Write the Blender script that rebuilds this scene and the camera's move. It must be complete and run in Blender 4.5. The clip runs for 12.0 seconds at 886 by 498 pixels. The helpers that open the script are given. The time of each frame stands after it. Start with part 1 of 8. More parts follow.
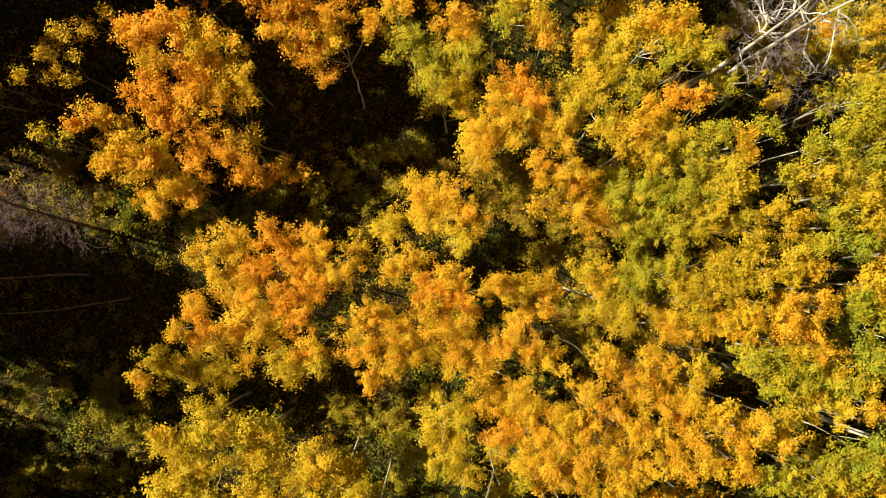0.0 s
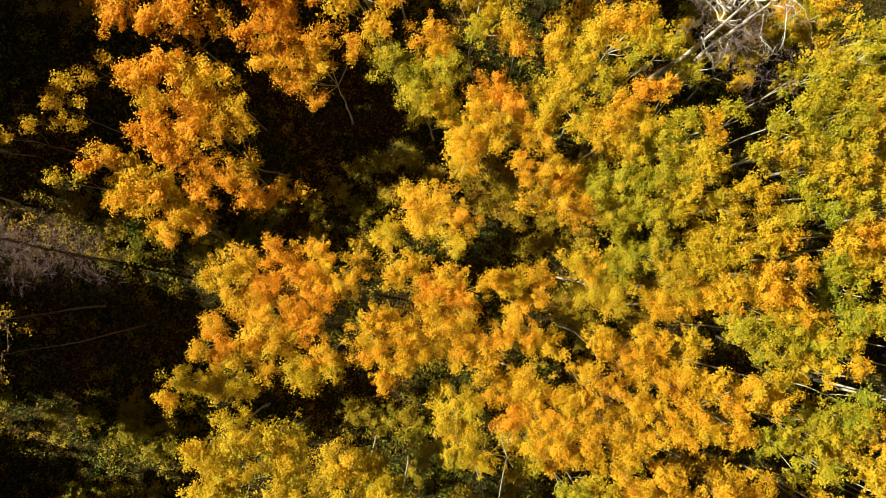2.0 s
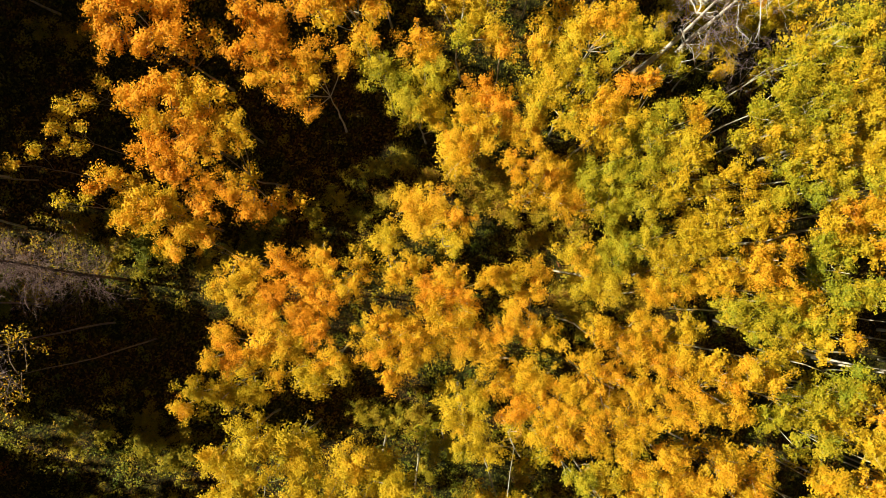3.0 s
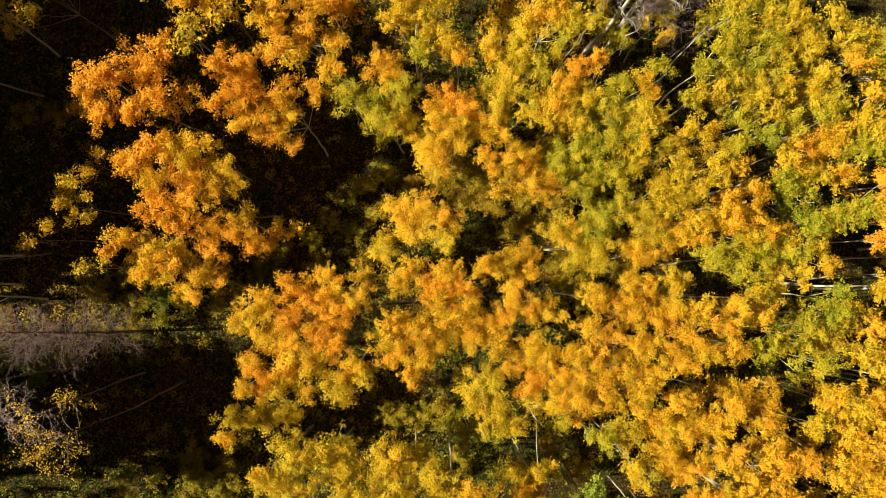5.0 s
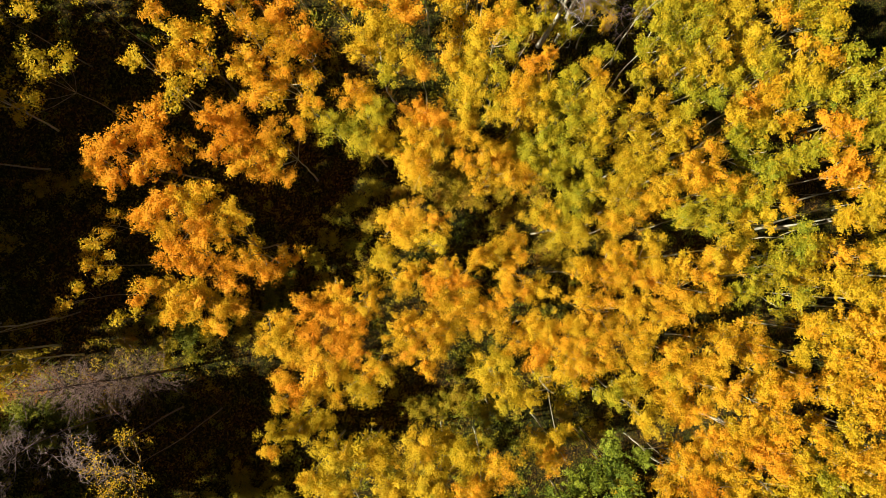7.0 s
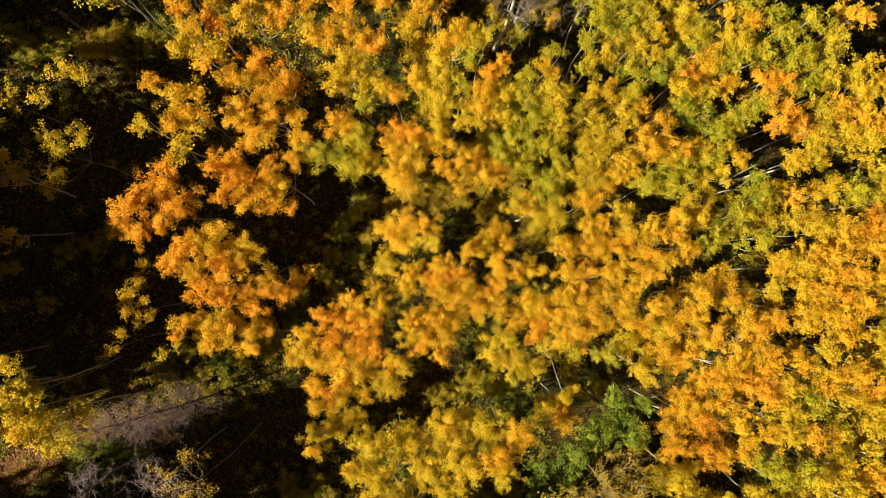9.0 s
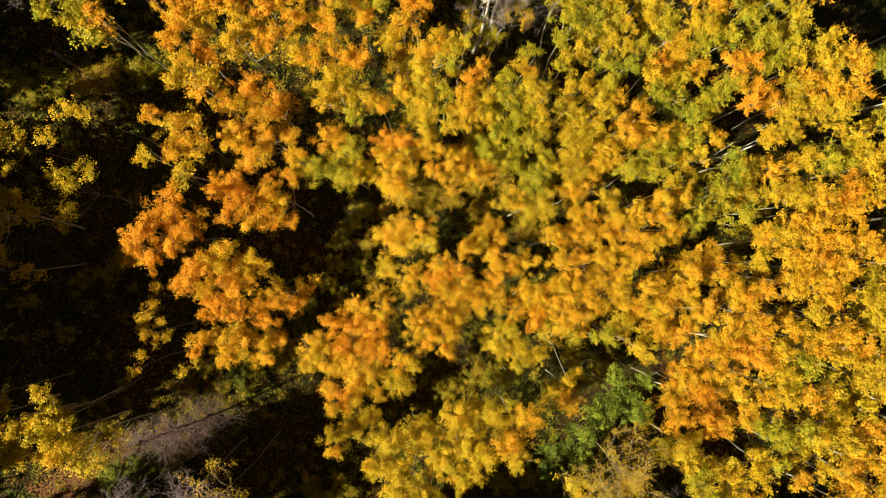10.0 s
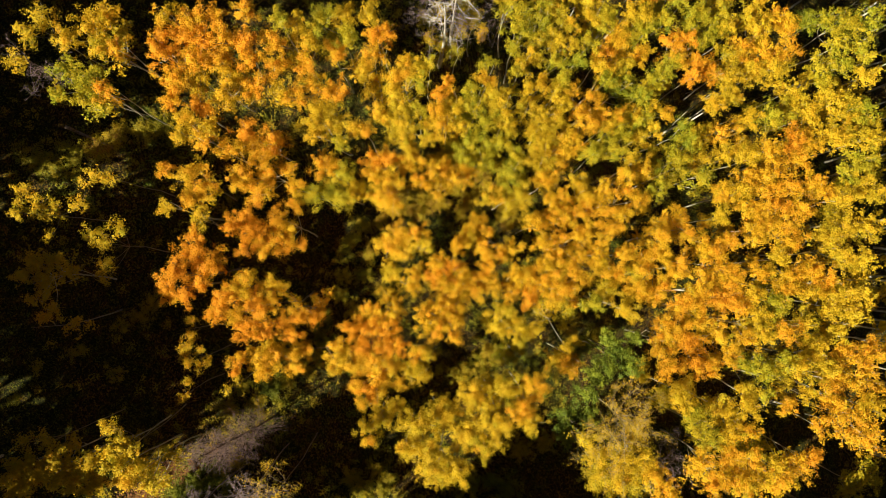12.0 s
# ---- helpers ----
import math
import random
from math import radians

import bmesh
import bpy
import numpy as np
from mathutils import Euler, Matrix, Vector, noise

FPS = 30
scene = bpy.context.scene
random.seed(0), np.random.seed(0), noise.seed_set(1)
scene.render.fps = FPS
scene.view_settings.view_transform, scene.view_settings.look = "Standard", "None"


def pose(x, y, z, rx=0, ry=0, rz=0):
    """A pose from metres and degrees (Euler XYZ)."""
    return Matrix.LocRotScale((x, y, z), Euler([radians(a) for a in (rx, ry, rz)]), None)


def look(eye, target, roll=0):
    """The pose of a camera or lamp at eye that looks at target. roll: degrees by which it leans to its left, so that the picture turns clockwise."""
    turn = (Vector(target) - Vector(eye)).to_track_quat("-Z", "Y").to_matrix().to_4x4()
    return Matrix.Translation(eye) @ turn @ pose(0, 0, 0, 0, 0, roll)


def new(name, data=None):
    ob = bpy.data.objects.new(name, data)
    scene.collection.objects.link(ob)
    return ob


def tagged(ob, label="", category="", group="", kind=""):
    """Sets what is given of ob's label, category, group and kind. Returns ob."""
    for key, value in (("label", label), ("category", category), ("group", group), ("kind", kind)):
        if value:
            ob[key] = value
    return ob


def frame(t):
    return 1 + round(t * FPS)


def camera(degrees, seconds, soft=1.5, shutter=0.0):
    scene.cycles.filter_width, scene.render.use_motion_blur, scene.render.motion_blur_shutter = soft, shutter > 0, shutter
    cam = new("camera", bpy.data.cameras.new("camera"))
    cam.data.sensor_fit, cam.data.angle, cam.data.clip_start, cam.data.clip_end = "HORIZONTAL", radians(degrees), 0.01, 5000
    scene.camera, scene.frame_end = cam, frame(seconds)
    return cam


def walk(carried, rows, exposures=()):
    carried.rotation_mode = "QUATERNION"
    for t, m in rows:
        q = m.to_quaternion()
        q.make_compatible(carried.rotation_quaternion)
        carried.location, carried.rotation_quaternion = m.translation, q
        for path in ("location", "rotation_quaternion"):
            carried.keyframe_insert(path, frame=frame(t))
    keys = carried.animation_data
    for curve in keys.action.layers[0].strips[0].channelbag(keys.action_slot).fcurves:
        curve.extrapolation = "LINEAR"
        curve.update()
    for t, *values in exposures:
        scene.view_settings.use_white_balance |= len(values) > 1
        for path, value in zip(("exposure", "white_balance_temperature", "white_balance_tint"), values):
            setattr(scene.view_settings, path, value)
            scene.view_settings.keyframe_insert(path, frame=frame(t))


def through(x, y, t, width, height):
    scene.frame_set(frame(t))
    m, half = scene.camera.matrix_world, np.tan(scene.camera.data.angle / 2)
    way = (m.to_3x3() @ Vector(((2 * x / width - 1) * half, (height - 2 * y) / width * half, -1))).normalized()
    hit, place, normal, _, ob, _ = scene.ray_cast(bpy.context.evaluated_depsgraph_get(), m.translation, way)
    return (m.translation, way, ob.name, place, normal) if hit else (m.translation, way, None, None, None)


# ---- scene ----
cam = camera(60.4, 12.0, soft=0.9)
METRES, EYE, TILT, LEAN, TURN = 16.0, 28.5, -88.0, 0.0, 0.0
ROWS = [
    (0.0, 0.0, 0.0, 0.0, -0.0, 0.0, 0.0),
    (0.5, -0.0004, -0.0255, 0.0004, -0.04, 0.02, 0.89),
    (1.0, 0.0002, -0.0478, 0.0012, -0.09, 0.03, 2.15),
    (1.5, 0.0003, -0.0695, 0.001, -0.14, 0.04, 3.62),
    (2.0, 0.0008, -0.0906, 0.003, -0.22, 0.04, 5.16),
    (2.5, 0.0017, -0.1132, 0.0026, -0.26, 0.05, 6.69),
    (3.0, 0.0025, -0.1379, 0.0027, -0.31, 0.04, 8.28),
    (5.0, 0.0034, -0.2567, -0.0, -0.68, -0.07, 18.65),
    (5.5, 0.004, -0.2902, -0.0006, -0.79, -0.12, 21.35),
    (6.0, 0.005, -0.3282, 0.0004, -0.9, -0.23, 23.52),
    (6.5, 0.0054, -0.3748, 0.0013, -0.99, -0.31, 25.6),
    (7.0, 0.0051, -0.4192, 0.003, -1.1, -0.39, 28.02),
    (9.0, 0.0057, -0.6349, 0.0029, -1.58, -0.8, 37.14),
    (9.5, 0.0061, -0.6831, 0.0045, -1.75, -0.96, 39.6),
    (10.0, 0.0056, -0.7317, 0.0055, -1.92, -1.11, 42.0),
    (10.5, 0.0053, -0.7848, 0.0068, -2.1, -1.28, 44.23),
    (11.0, 0.0062, -0.8406, 0.0078, -2.29, -1.46, 46.73),
    (11.5, 0.0058, -0.9219, 0.0087, -2.48, -1.63, 48.59),
    (12.0, 0.0047, -0.9996, 0.0082, -2.65, -1.76, 50.63),
]
walk(cam, [(t, pose(0, 0, EYE, TILT, LEAN, TURN) @ pose(METRES * x, METRES * y, METRES * z, 90 + pitch, roll, yaw)) for t, x, y, z, yaw, pitch, roll in ROWS])

# ---- world, sun ----
SUN_TURN, SUN_HIGH = 160.0, 44.5          # degrees: where the sun stands (from +x towards +y) and how high
world = bpy.data.worlds.new("sky")
scene.world = world
world.use_nodes = True
wt = world.node_tree
sky = wt.nodes.new("ShaderNodeTexSky")
sky.sky_type, sky.sun_disc = "NISHITA", False
sky.sun_elevation, sky.sun_rotation = radians(SUN_HIGH), radians(90 - SUN_TURN)
wt.links.new(sky.outputs["Color"], wt.nodes["Background"].inputs["Color"])
wt.nodes["Background"].inputs["Strength"].default_value = 0.0085
sun = new("sun", bpy.data.lights.new("sun", "SUN"))
sun.data.energy, sun.data.angle, sun.data.color = 5.0, radians(0.53), (1.0, 0.92, 0.66)
sun_way = Vector((math.cos(radians(SUN_TURN)) * math.cos(radians(SUN_HIGH)), math.sin(radians(SUN_TURN)) * math.cos(radians(SUN_HIGH)), math.sin(radians(SUN_HIGH))))
sun.matrix_world = look(sun_way * 200, (0, 0, 0))
scene.view_settings.exposure = 1.33


# ---- materials ----
class Mat:
    """A node material with one Principled shader, and short ways to add nodes."""

    def __init__(self, name, rough=0.8, spec=0.2):
        self.m = bpy.data.materials.new(name)
        self.m.use_nodes = True
        self.t = self.m.node_tree
        self.p = self.t.nodes["Principled BSDF"]
        self.p.inputs["Roughness"].default_value = rough
        self.p.inputs["Specular IOR Level"].default_value = spec

    def node(self, kind, **inputs):
        n = self.t.nodes.new(kind)
        for k, v in inputs.items():
            self.put(v, n.inputs[k.replace("_", " ")])
        return n

    def put(self, v, socket):
        if isinstance(v, bpy.types.NodeSocket):
            self.t.links.new(v, socket)
        else:
            socket.default_value = v

    def ramp(self, fac, stops):
        n = self.t.nodes.new("ShaderNodeValToRGB")
        self.put(fac, n.inputs["Fac"])
        els = n.color_ramp.elements
        while len(els) < len(stops):
            els.new(0.5)
        for e, (at, c) in zip(els, stops):
            e.position, e.color = at, (*c, 1)
        return n.outputs["Color"]

    def noise(self, scale, detail=4, rough=0.6, coord="Object", stretch=(1, 1, 1)):
        c = self.t.nodes.new("ShaderNodeTexCoord")
        mp = self.node("ShaderNodeMapping", Vector=c.outputs[coord], Scale=stretch)
        return self.node("ShaderNodeTexNoise", Vector=mp.outputs["Vector"], Scale=scale, Detail=detail, Roughness=rough).outputs["Fac"]

    def math(self, op, a, b):
        n = self.t.nodes.new("ShaderNodeMath")
        n.operation = op
        self.put(a, n.inputs[0]), self.put(b, n.inputs[1])
        return n.outputs[0]

    def mix(self, fac, a, b, blend="MIX"):
        n = self.t.nodes.new("ShaderNodeMix")
        n.data_type, n.blend_type = "RGBA", blend
        self.put(fac, n.inputs[0]), self.put(a, n.inputs[6]), self.put(b, n.inputs[7])
        return n.outputs[2]

    def bump(self, height, strength, distance):
        b = self.node("ShaderNodeBump", Height=height, Strength=strength, Distance=distance)
        self.t.links.new(b.outputs["Normal"], self.p.inputs["Normal"])

    def color(self, c):
        self.put(c, self.p.inputs["Base Color"])


def leaf_material(name, stops, through=0.35):
    """Thin leaves: the colour goes by each leaf's ripeness, with a chance of its own for every leaf; some light comes through."""
    m = Mat(name, 0.62, 0.2)
    ripe = m.node("ShaderNodeAttribute")
    ripe.attribute_name = "ripe"
    chance = m.t.nodes.new("ShaderNodeNewGeometry").outputs["Random Per Island"]
    fac = m.math("ADD", ripe.outputs["Fac"], m.math("MULTIPLY", m.math("SUBTRACT", chance, 0.5), 0.13))
    c = m.ramp(fac, stops)
    tone = m.ramp(m.noise(55, 2), [(0.3, (0.72, 0.70, 0.66)), (0.7, (1.0, 1.0, 1.0))])
    c = m.mix(1.0, c, tone, "MULTIPLY")
    m.color(c)
    tr = m.node("ShaderNodeBsdfTranslucent", Color=c)
    ms = m.node("ShaderNodeMixShader", Fac=through)
    m.t.links.new(m.p.outputs[0], ms.inputs[1]), m.t.links.new(tr.outputs[0], ms.inputs[2])
    m.t.links.new(ms.outputs[0], m.t.nodes["Material Output"].inputs["Surface"])
    return m.m


LEAF = leaf_material("aspen_leaf", [(0.0, (0.16, 0.23, 0.019)), (0.25, (0.39, 0.38, 0.019)), (0.5, (0.60, 0.45, 0.019)), (0.75, (0.75, 0.48, 0.019)), (1.0, (0.83, 0.38, 0.019))], 0.40)
LEAF_DARK = leaf_material("alder_leaf", [(0.0, (0.04, 0.075, 0.012)), (0.4, (0.12, 0.17, 0.016)), (1.0, (0.36, 0.38, 0.02))], 0.25)
LEAF_LOW = leaf_material("undergrowth_leaf", [(0.0, (0.07, 0.11, 0.010)), (0.35, (0.21, 0.21, 0.012)), (0.65, (0.42, 0.30, 0.012)), (0.85, (0.27, 0.115, 0.025)), (1.0, (0.18, 0.065, 0.025))], 0.25)


def bark_material(name, pale, dark, amount, rough=0.75):
    m = Mat(name, rough, 0.25)
    bands = m.noise(3.0, 5, 0.7, stretch=(1.0, 1.0, 7.0))
    knots = m.noise(6.0, 3, 0.6, stretch=(1.0, 1.0, 1.6))
    grain = m.noise(40, 4, 0.7)
    f = m.math("MAXIMUM", m.math("MULTIPLY", m.math("SUBTRACT", bands, amount), 8.0), m.math("MULTIPLY", m.math("SUBTRACT", knots, amount + 0.05), 9.0))
    c = m.mix(m.math("MINIMUM", m.math("MAXIMUM", f, 0.0), 1.0), (*pale, 1), (*dark, 1))
    c = m.mix(1.0, c, m.ramp(grain, [(0.3, (0.75, 0.73, 0.70)), (0.7, (1, 1, 1))]), "MULTIPLY")
    m.color(c)
    m.bump(m.math("ADD", bands, m.math("MULTIPLY", grain, 0.5)), 0.5, 0.02)
    return m.m


BARK = bark_material("aspen_bark", (0.56, 0.52, 0.43), (0.10, 0.08, 0.06), 0.56)
BARK_BIRCH = bark_material("birch_bark", (0.62, 0.57, 0.52), (0.09, 0.07, 0.06), 0.57)
BARK_TWIG = bark_material("twig_bark", (0.34, 0.28, 0.20), (0.14, 0.11, 0.08), 0.52)
BARK_DEAD = bark_material("dead_bark", (0.25, 0.185, 0.19), (0.10, 0.07, 0.07), 0.54)
BARK_BROWN = bark_material("dead_twig_bark", (0.19, 0.125, 0.12), (0.08, 0.05, 0.045), 0.54)
BARK_LOG = bark_material("log_bark", (0.26, 0.19, 0.14), (0.07, 0.05, 0.04), 0.5, 0.9)


def ground_material():
    """Dark soil under a carpet of small fallen leaves and moss."""
    m = Mat("forest_floor", 0.95, 0.1)
    big, mid, fine = m.noise(0.35, 4), m.noise(2.2, 5), m.noise(16, 6, 0.7)
    co = m.t.nodes.new("ShaderNodeTexCoord").outputs["Object"]
    warp = m.node("ShaderNodeTexNoise", Vector=co, Scale=9.0, Detail=3.0)
    add = m.t.nodes.new("ShaderNodeVectorMath")
    add.operation = "MULTIPLY_ADD"
    m.put(warp.outputs["Color"], add.inputs[0]), m.put((0.16, 0.16, 0.16), add.inputs[1]), m.put(co, add.inputs[2])
    cell = m.node("ShaderNodeTexVoronoi", Vector=add.outputs[0], Scale=15.0, Randomness=1.0)
    pick = m.node("ShaderNodeSeparateColor", Color=cell.outputs["Color"])
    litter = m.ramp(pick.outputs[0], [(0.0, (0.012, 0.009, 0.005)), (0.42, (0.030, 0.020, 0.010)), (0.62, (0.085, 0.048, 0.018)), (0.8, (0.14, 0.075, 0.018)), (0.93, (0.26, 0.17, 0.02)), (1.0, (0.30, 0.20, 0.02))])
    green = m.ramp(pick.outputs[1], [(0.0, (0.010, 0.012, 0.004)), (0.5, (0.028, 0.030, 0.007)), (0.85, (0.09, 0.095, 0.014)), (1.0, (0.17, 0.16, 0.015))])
    patch = m.ramp(m.math("ADD", m.math("MULTIPLY", big, 0.6), m.math("MULTIPLY", mid, 0.4)), [(0.42, (0, 0, 0)), (0.56, (1, 1, 1))])
    c = m.mix(patch, litter, green)
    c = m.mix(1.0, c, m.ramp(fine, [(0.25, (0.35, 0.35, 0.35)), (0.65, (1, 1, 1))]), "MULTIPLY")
    m.color(c)
    m.bump(m.math("ADD", m.math("MULTIPLY", mid, 2.0), m.math("ADD", fine, pick.outputs[2])), 1.0, 0.09)
    return m.m


GROUND = ground_material()


# ---- ground ----
def lie(x, y):
    """The height of the hillside, which levels out far away."""
    a, b = 60 * math.tanh(x / 60), 60 * math.tanh(y / 60)
    return -3.3 - 0.24 * a + 0.23 * b + 0.22 * noise.noise((x * 0.16, y * 0.16, 3.1)) + 0.07 * noise.noise((x * 0.9, y * 0.9, 7.7))


def mesh_from(name, verts, faces, mats=(), smooth=False):
    me = bpy.data.meshes.new(name)
    me.from_pydata(verts, [], faces)
    for m in mats:
        me.materials.append(m)
    if smooth:
        me.shade_smooth()
    return me


def hillside():
    near, far = list(np.linspace(-45, 45, 121)), []
    d, step = 45.0, 1.5
    while d < 1500:
        step *= 1.35
        d += step
        far.append(d)
    line = [-v for v in reversed(far)] + near + far
    n = len(line)
    verts = [(x, y, lie(x, y)) for y in line for x in line]
    faces = [(j * n + i, j * n + i + 1, (j + 1) * n + i + 1, (j + 1) * n + i) for j in range(n - 1) for i in range(n - 1)]
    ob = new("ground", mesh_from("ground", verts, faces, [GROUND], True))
    return tagged(ob, "dark sloping forest floor with leaf litter and moss", "ground", kind="structure")


hillside()


# ---- building blocks ----
class Tubes:
    """Tapered round stems gathered into one mesh."""

    def __init__(self):
        self.v, self.f = [], []

    def add(self, pts, radii, sides, ends=True, root=None):
        """One stem; root is a vertex of the stem that it grows from. Returns its first vertex."""
        base = len(self.v)
        pts = [Vector(p) for p in pts]
        for i, (p, r) in enumerate(zip(pts, radii)):
            way = (pts[min(i + 1, len(pts) - 1)] - pts[max(i - 1, 0)]).normalized()
            u = way.orthogonal().normalized()
            w = way.cross(u)
            for k in range(sides):
                a = 2 * math.pi * k / sides
                self.v.append(p + (u * math.cos(a) + w * math.sin(a)) * r)
        for i in range(len(pts) - 1):
            for k in range(sides):
                a, b = base + i * sides + k, base + i * sides + (k + 1) % sides
                self.f.append((a, b, b + sides, a + sides))
        if ends:
            self.f.append(tuple(base + k for k in reversed(range(sides))))
            self.f.append(tuple(base + (len(pts) - 1) * sides + k for k in range(sides)))
        if root is not None:
            self.f.append((root, base, base + 1))
        return base

    def mesh(self, name, mat):
        return mesh_from(name, self.v, self.f, [mat], True)


def leaves(name, centre, ripe, size, mat, rng, up=0.55, face=0.0):
    """One mesh of thin deltoid leaves, each with its own turn, size and ripeness; face is the way that its tuft faces."""
    n = len(centre)
    nor = rng.normal(0, 0.5, (n, 3)) + np.array((0, 0, up)) + face
    nor /= np.linalg.norm(nor, axis=1)[:, None]
    u = np.cross(nor, rng.normal(0, 1, (n, 3)))
    u /= np.linalg.norm(u, axis=1)[:, None] + 1e-9
    w = np.cross(nor, u)
    s = (size * rng.uniform(0.7, 1.25, n))[:, None]
    a, b = u * s * 0.62, w * s * 0.56
    co = np.stack((centre + a, centre - 0.6 * a + b, centre - 0.6 * a - b), 1).reshape(-1, 3)
    me = bpy.data.meshes.new(name)
    me.vertices.add(3 * n), me.loops.add(3 * n), me.polygons.add(n)
    me.vertices.foreach_set("co", co.astype(np.float32).ravel())
    me.loops.foreach_set("vertex_index", np.arange(3 * n, dtype=np.int32))
    me.polygons.foreach_set("loop_start", np.arange(0, 3 * n, 3, dtype=np.int32))
    me.update(calc_edges=True)
    me.materials.append(mat)
    at = me.attributes.new("ripe", "FLOAT", "FACE")
    at.data.foreach_set("value", np.clip(ripe, 0, 1).astype(np.float32))
    return me


def part(name, me, parent, label=""):
    ob = new(name, me)
    ob.parent = parent
    return tagged(ob, label)


def stem_points(base, top, rng, bend, n=7):
    base, top = np.array(base, float), np.array(top, float)
    side = rng.normal(0, bend, 3) * (1, 1, 0)
    return [tuple(base + (top - base) * k + side * math.sin(k * math.pi) + rng.normal(0, bend * 0.12, 3) * (1, 1, 0)) for k in np.linspace(0, 1, n)]


COVER = 2.25           # leaf area over each square metre of crown seen from above


count = [0]


def colour_word(ripe):
    return "yellow-green" if ripe < 0.42 else "golden-yellow" if ripe < 0.66 else "amber-yellow" if ripe < 0.86 else "bright orange"


def crown_leaves(lobes, ripe, dens, leaf, rng):
    """Leaf places in small tufts over each lobe of the crown, each tuft facing outwards, and the tufts' middles."""
    cs, rs, ns, ss, tips = [], [], [], [], []
    top = max(l[2] for l in lobes)
    for x, y, z, r, *own in lobes:
        own = own[0] if own else ripe
        k = int(36 * r * r + 10)
        d = rng.normal(0, 1, (k, 3))
        d[:, 2] = np.where(rng.uniform(0, 1, k) < 0.6, np.abs(d[:, 2]), d[:, 2])
        d /= np.linalg.norm(d, axis=1)[:, None]
        out = rng.uniform(0.05, 1, k) ** 0.55 * rng.lognormal(0, 0.17, k)
        hub = np.array((x, y, z - 0.45 * r))
        mid = np.array((x, y, z)) + d * np.array((1.0, 1.0, 0.95)) * (r * out)[:, None]
        tips.append((tuple(hub), mid))
        low = z < top - 2.0
        size = leaf * (1.5 if low else 1.0)
        n = int(COVER * (0.5 if low else 1.0) / (0.56 * size * size) * math.pi * r * r * dens)
        wide = rng.uniform(0.085, 0.24, k) * (0.75 + 0.4 * r)
        share = wide ** 1.7 * rng.uniform(0.5, 1.0, k)
        pick = rng.choice(k, n, p=share / share.sum())
        along = 1 - 0.55 * rng.uniform(0, 1, n) ** 4
        way = rng.normal(0, 1, (n, 3))
        way /= np.linalg.norm(way, axis=1)[:, None]
        far = wide[pick] * rng.uniform(0, 1, n) ** 0.45 * rng.lognormal(0, 0.25, n)
        c = hub + (mid[pick] - hub) * along[:, None] + way * far[:, None] * np.array((1.0, 1.0, 0.8))
        face = d * 0.6 + rng.normal(0, 0.38, (k, 3))
        cs.append(c)
        ns.append(face[pick] + way * 0.35)
        ss.append(np.full(n, size))
        rs.append(own + rng.normal(0, 0.03) + rng.normal(0, 0.075, k)[pick] + rng.normal(0, 0.04, n) + 0.07 * np.clip((c[:, 2] - z) / r, -1.5, 1))
    return np.concatenate(cs), np.concatenate(rs), np.concatenate(ns), np.concatenate(ss), tips


def leafy(name, x, y, h, ripe, dens, lobes, mat, bark, label, category, group, thick, leaf):
    count[0] += 1
    rng = np.random.default_rng(count[0])
    z0 = lie(x, y)
    thing = new(name)
    thing.location = (x, y, z0)
    lobes = [(a, b, lie(x + a, y + b) - z0 + c, *rest) for a, b, c, *rest in lobes]
    tall = max(l[2] for l in lobes)
    trunk = Tubes()
    pts = stem_points((0, 0, -0.25), (rng.normal(0, 0.25), rng.normal(0, 0.25), tall), rng, 0.16, 9)
    r0 = thick * (0.035 + 0.0047 * h) * (0.4 if dens < 0.7 else 0.6)
    trunk.add(pts, [r0 * (1.25 if i == 0 else 1.0) * (1 - 0.86 * i / 8) for i in range(9)], 9)
    part("trunk", trunk.mesh("trunk", bark), thing)
    cs, rs, ns, ss, tips = crown_leaves(lobes, ripe, dens, leaf, rng)
    for (mx, my, mz), mids in tips:
        limb = Tubes()
        start = Vector(pts[min(8, max(2, int(8 * (mz - (1.0 if dens < 0.7 else 1.4)) / tall)))])
        hub = Vector((mx, my, mz))
        sag = Vector((0, 0, -0.2))
        first = limb.add([start, (start + hub) / 2 + sag, hub], [r0 * 0.42, r0 * 0.3, r0 * 0.2], 5)
        for m in mids[::3 if leaf < 0.1 else 9]:
            m = Vector(m)
            limb.add([hub, m], [r0 * 0.15, 0.005], 3, False, first + 10)
        part("limb", limb.mesh("limb", bark), thing)
    part("crown", leaves("crown", cs, rs, ss, mat, rng, 0.4, ns), thing)
    return tagged(thing, label, category, group)


def leaf_size(x, y):
    """Small leaves on the trees that are passed nearest; farther ones carry fewer and larger ones."""
    return 0.041 + 0.0021 * max(0.0, math.hypot(x, y) - 6)


def aspen(x, y, h, ripe, dens, lobes):
    state = "sparse " if dens < 0.7 else "dense "
    # left orange trees get the darker bark in place of shade on their trunks
    return leafy("aspen_tree", x, y, h, ripe, dens, lobes, LEAF, BARK_TWIG if dens < 0.7 or x < -4 and ripe > 0.7 else BARK, "tall aspen with slender trunk and %s%s autumn crown" % (state, colour_word(ripe)), "tree", "aspens of the stand", 1.0, leaf_size(x, y))


def alder(x, y, h, ripe, dens, lobes):
    return leafy("alder_tree", x, y, h, ripe + 0.3, dens, lobes, LEAF_DARK, BARK_TWIG, "dark green leafy alder standing between golden aspens", "tree", "alders", 1.0, 0.075)


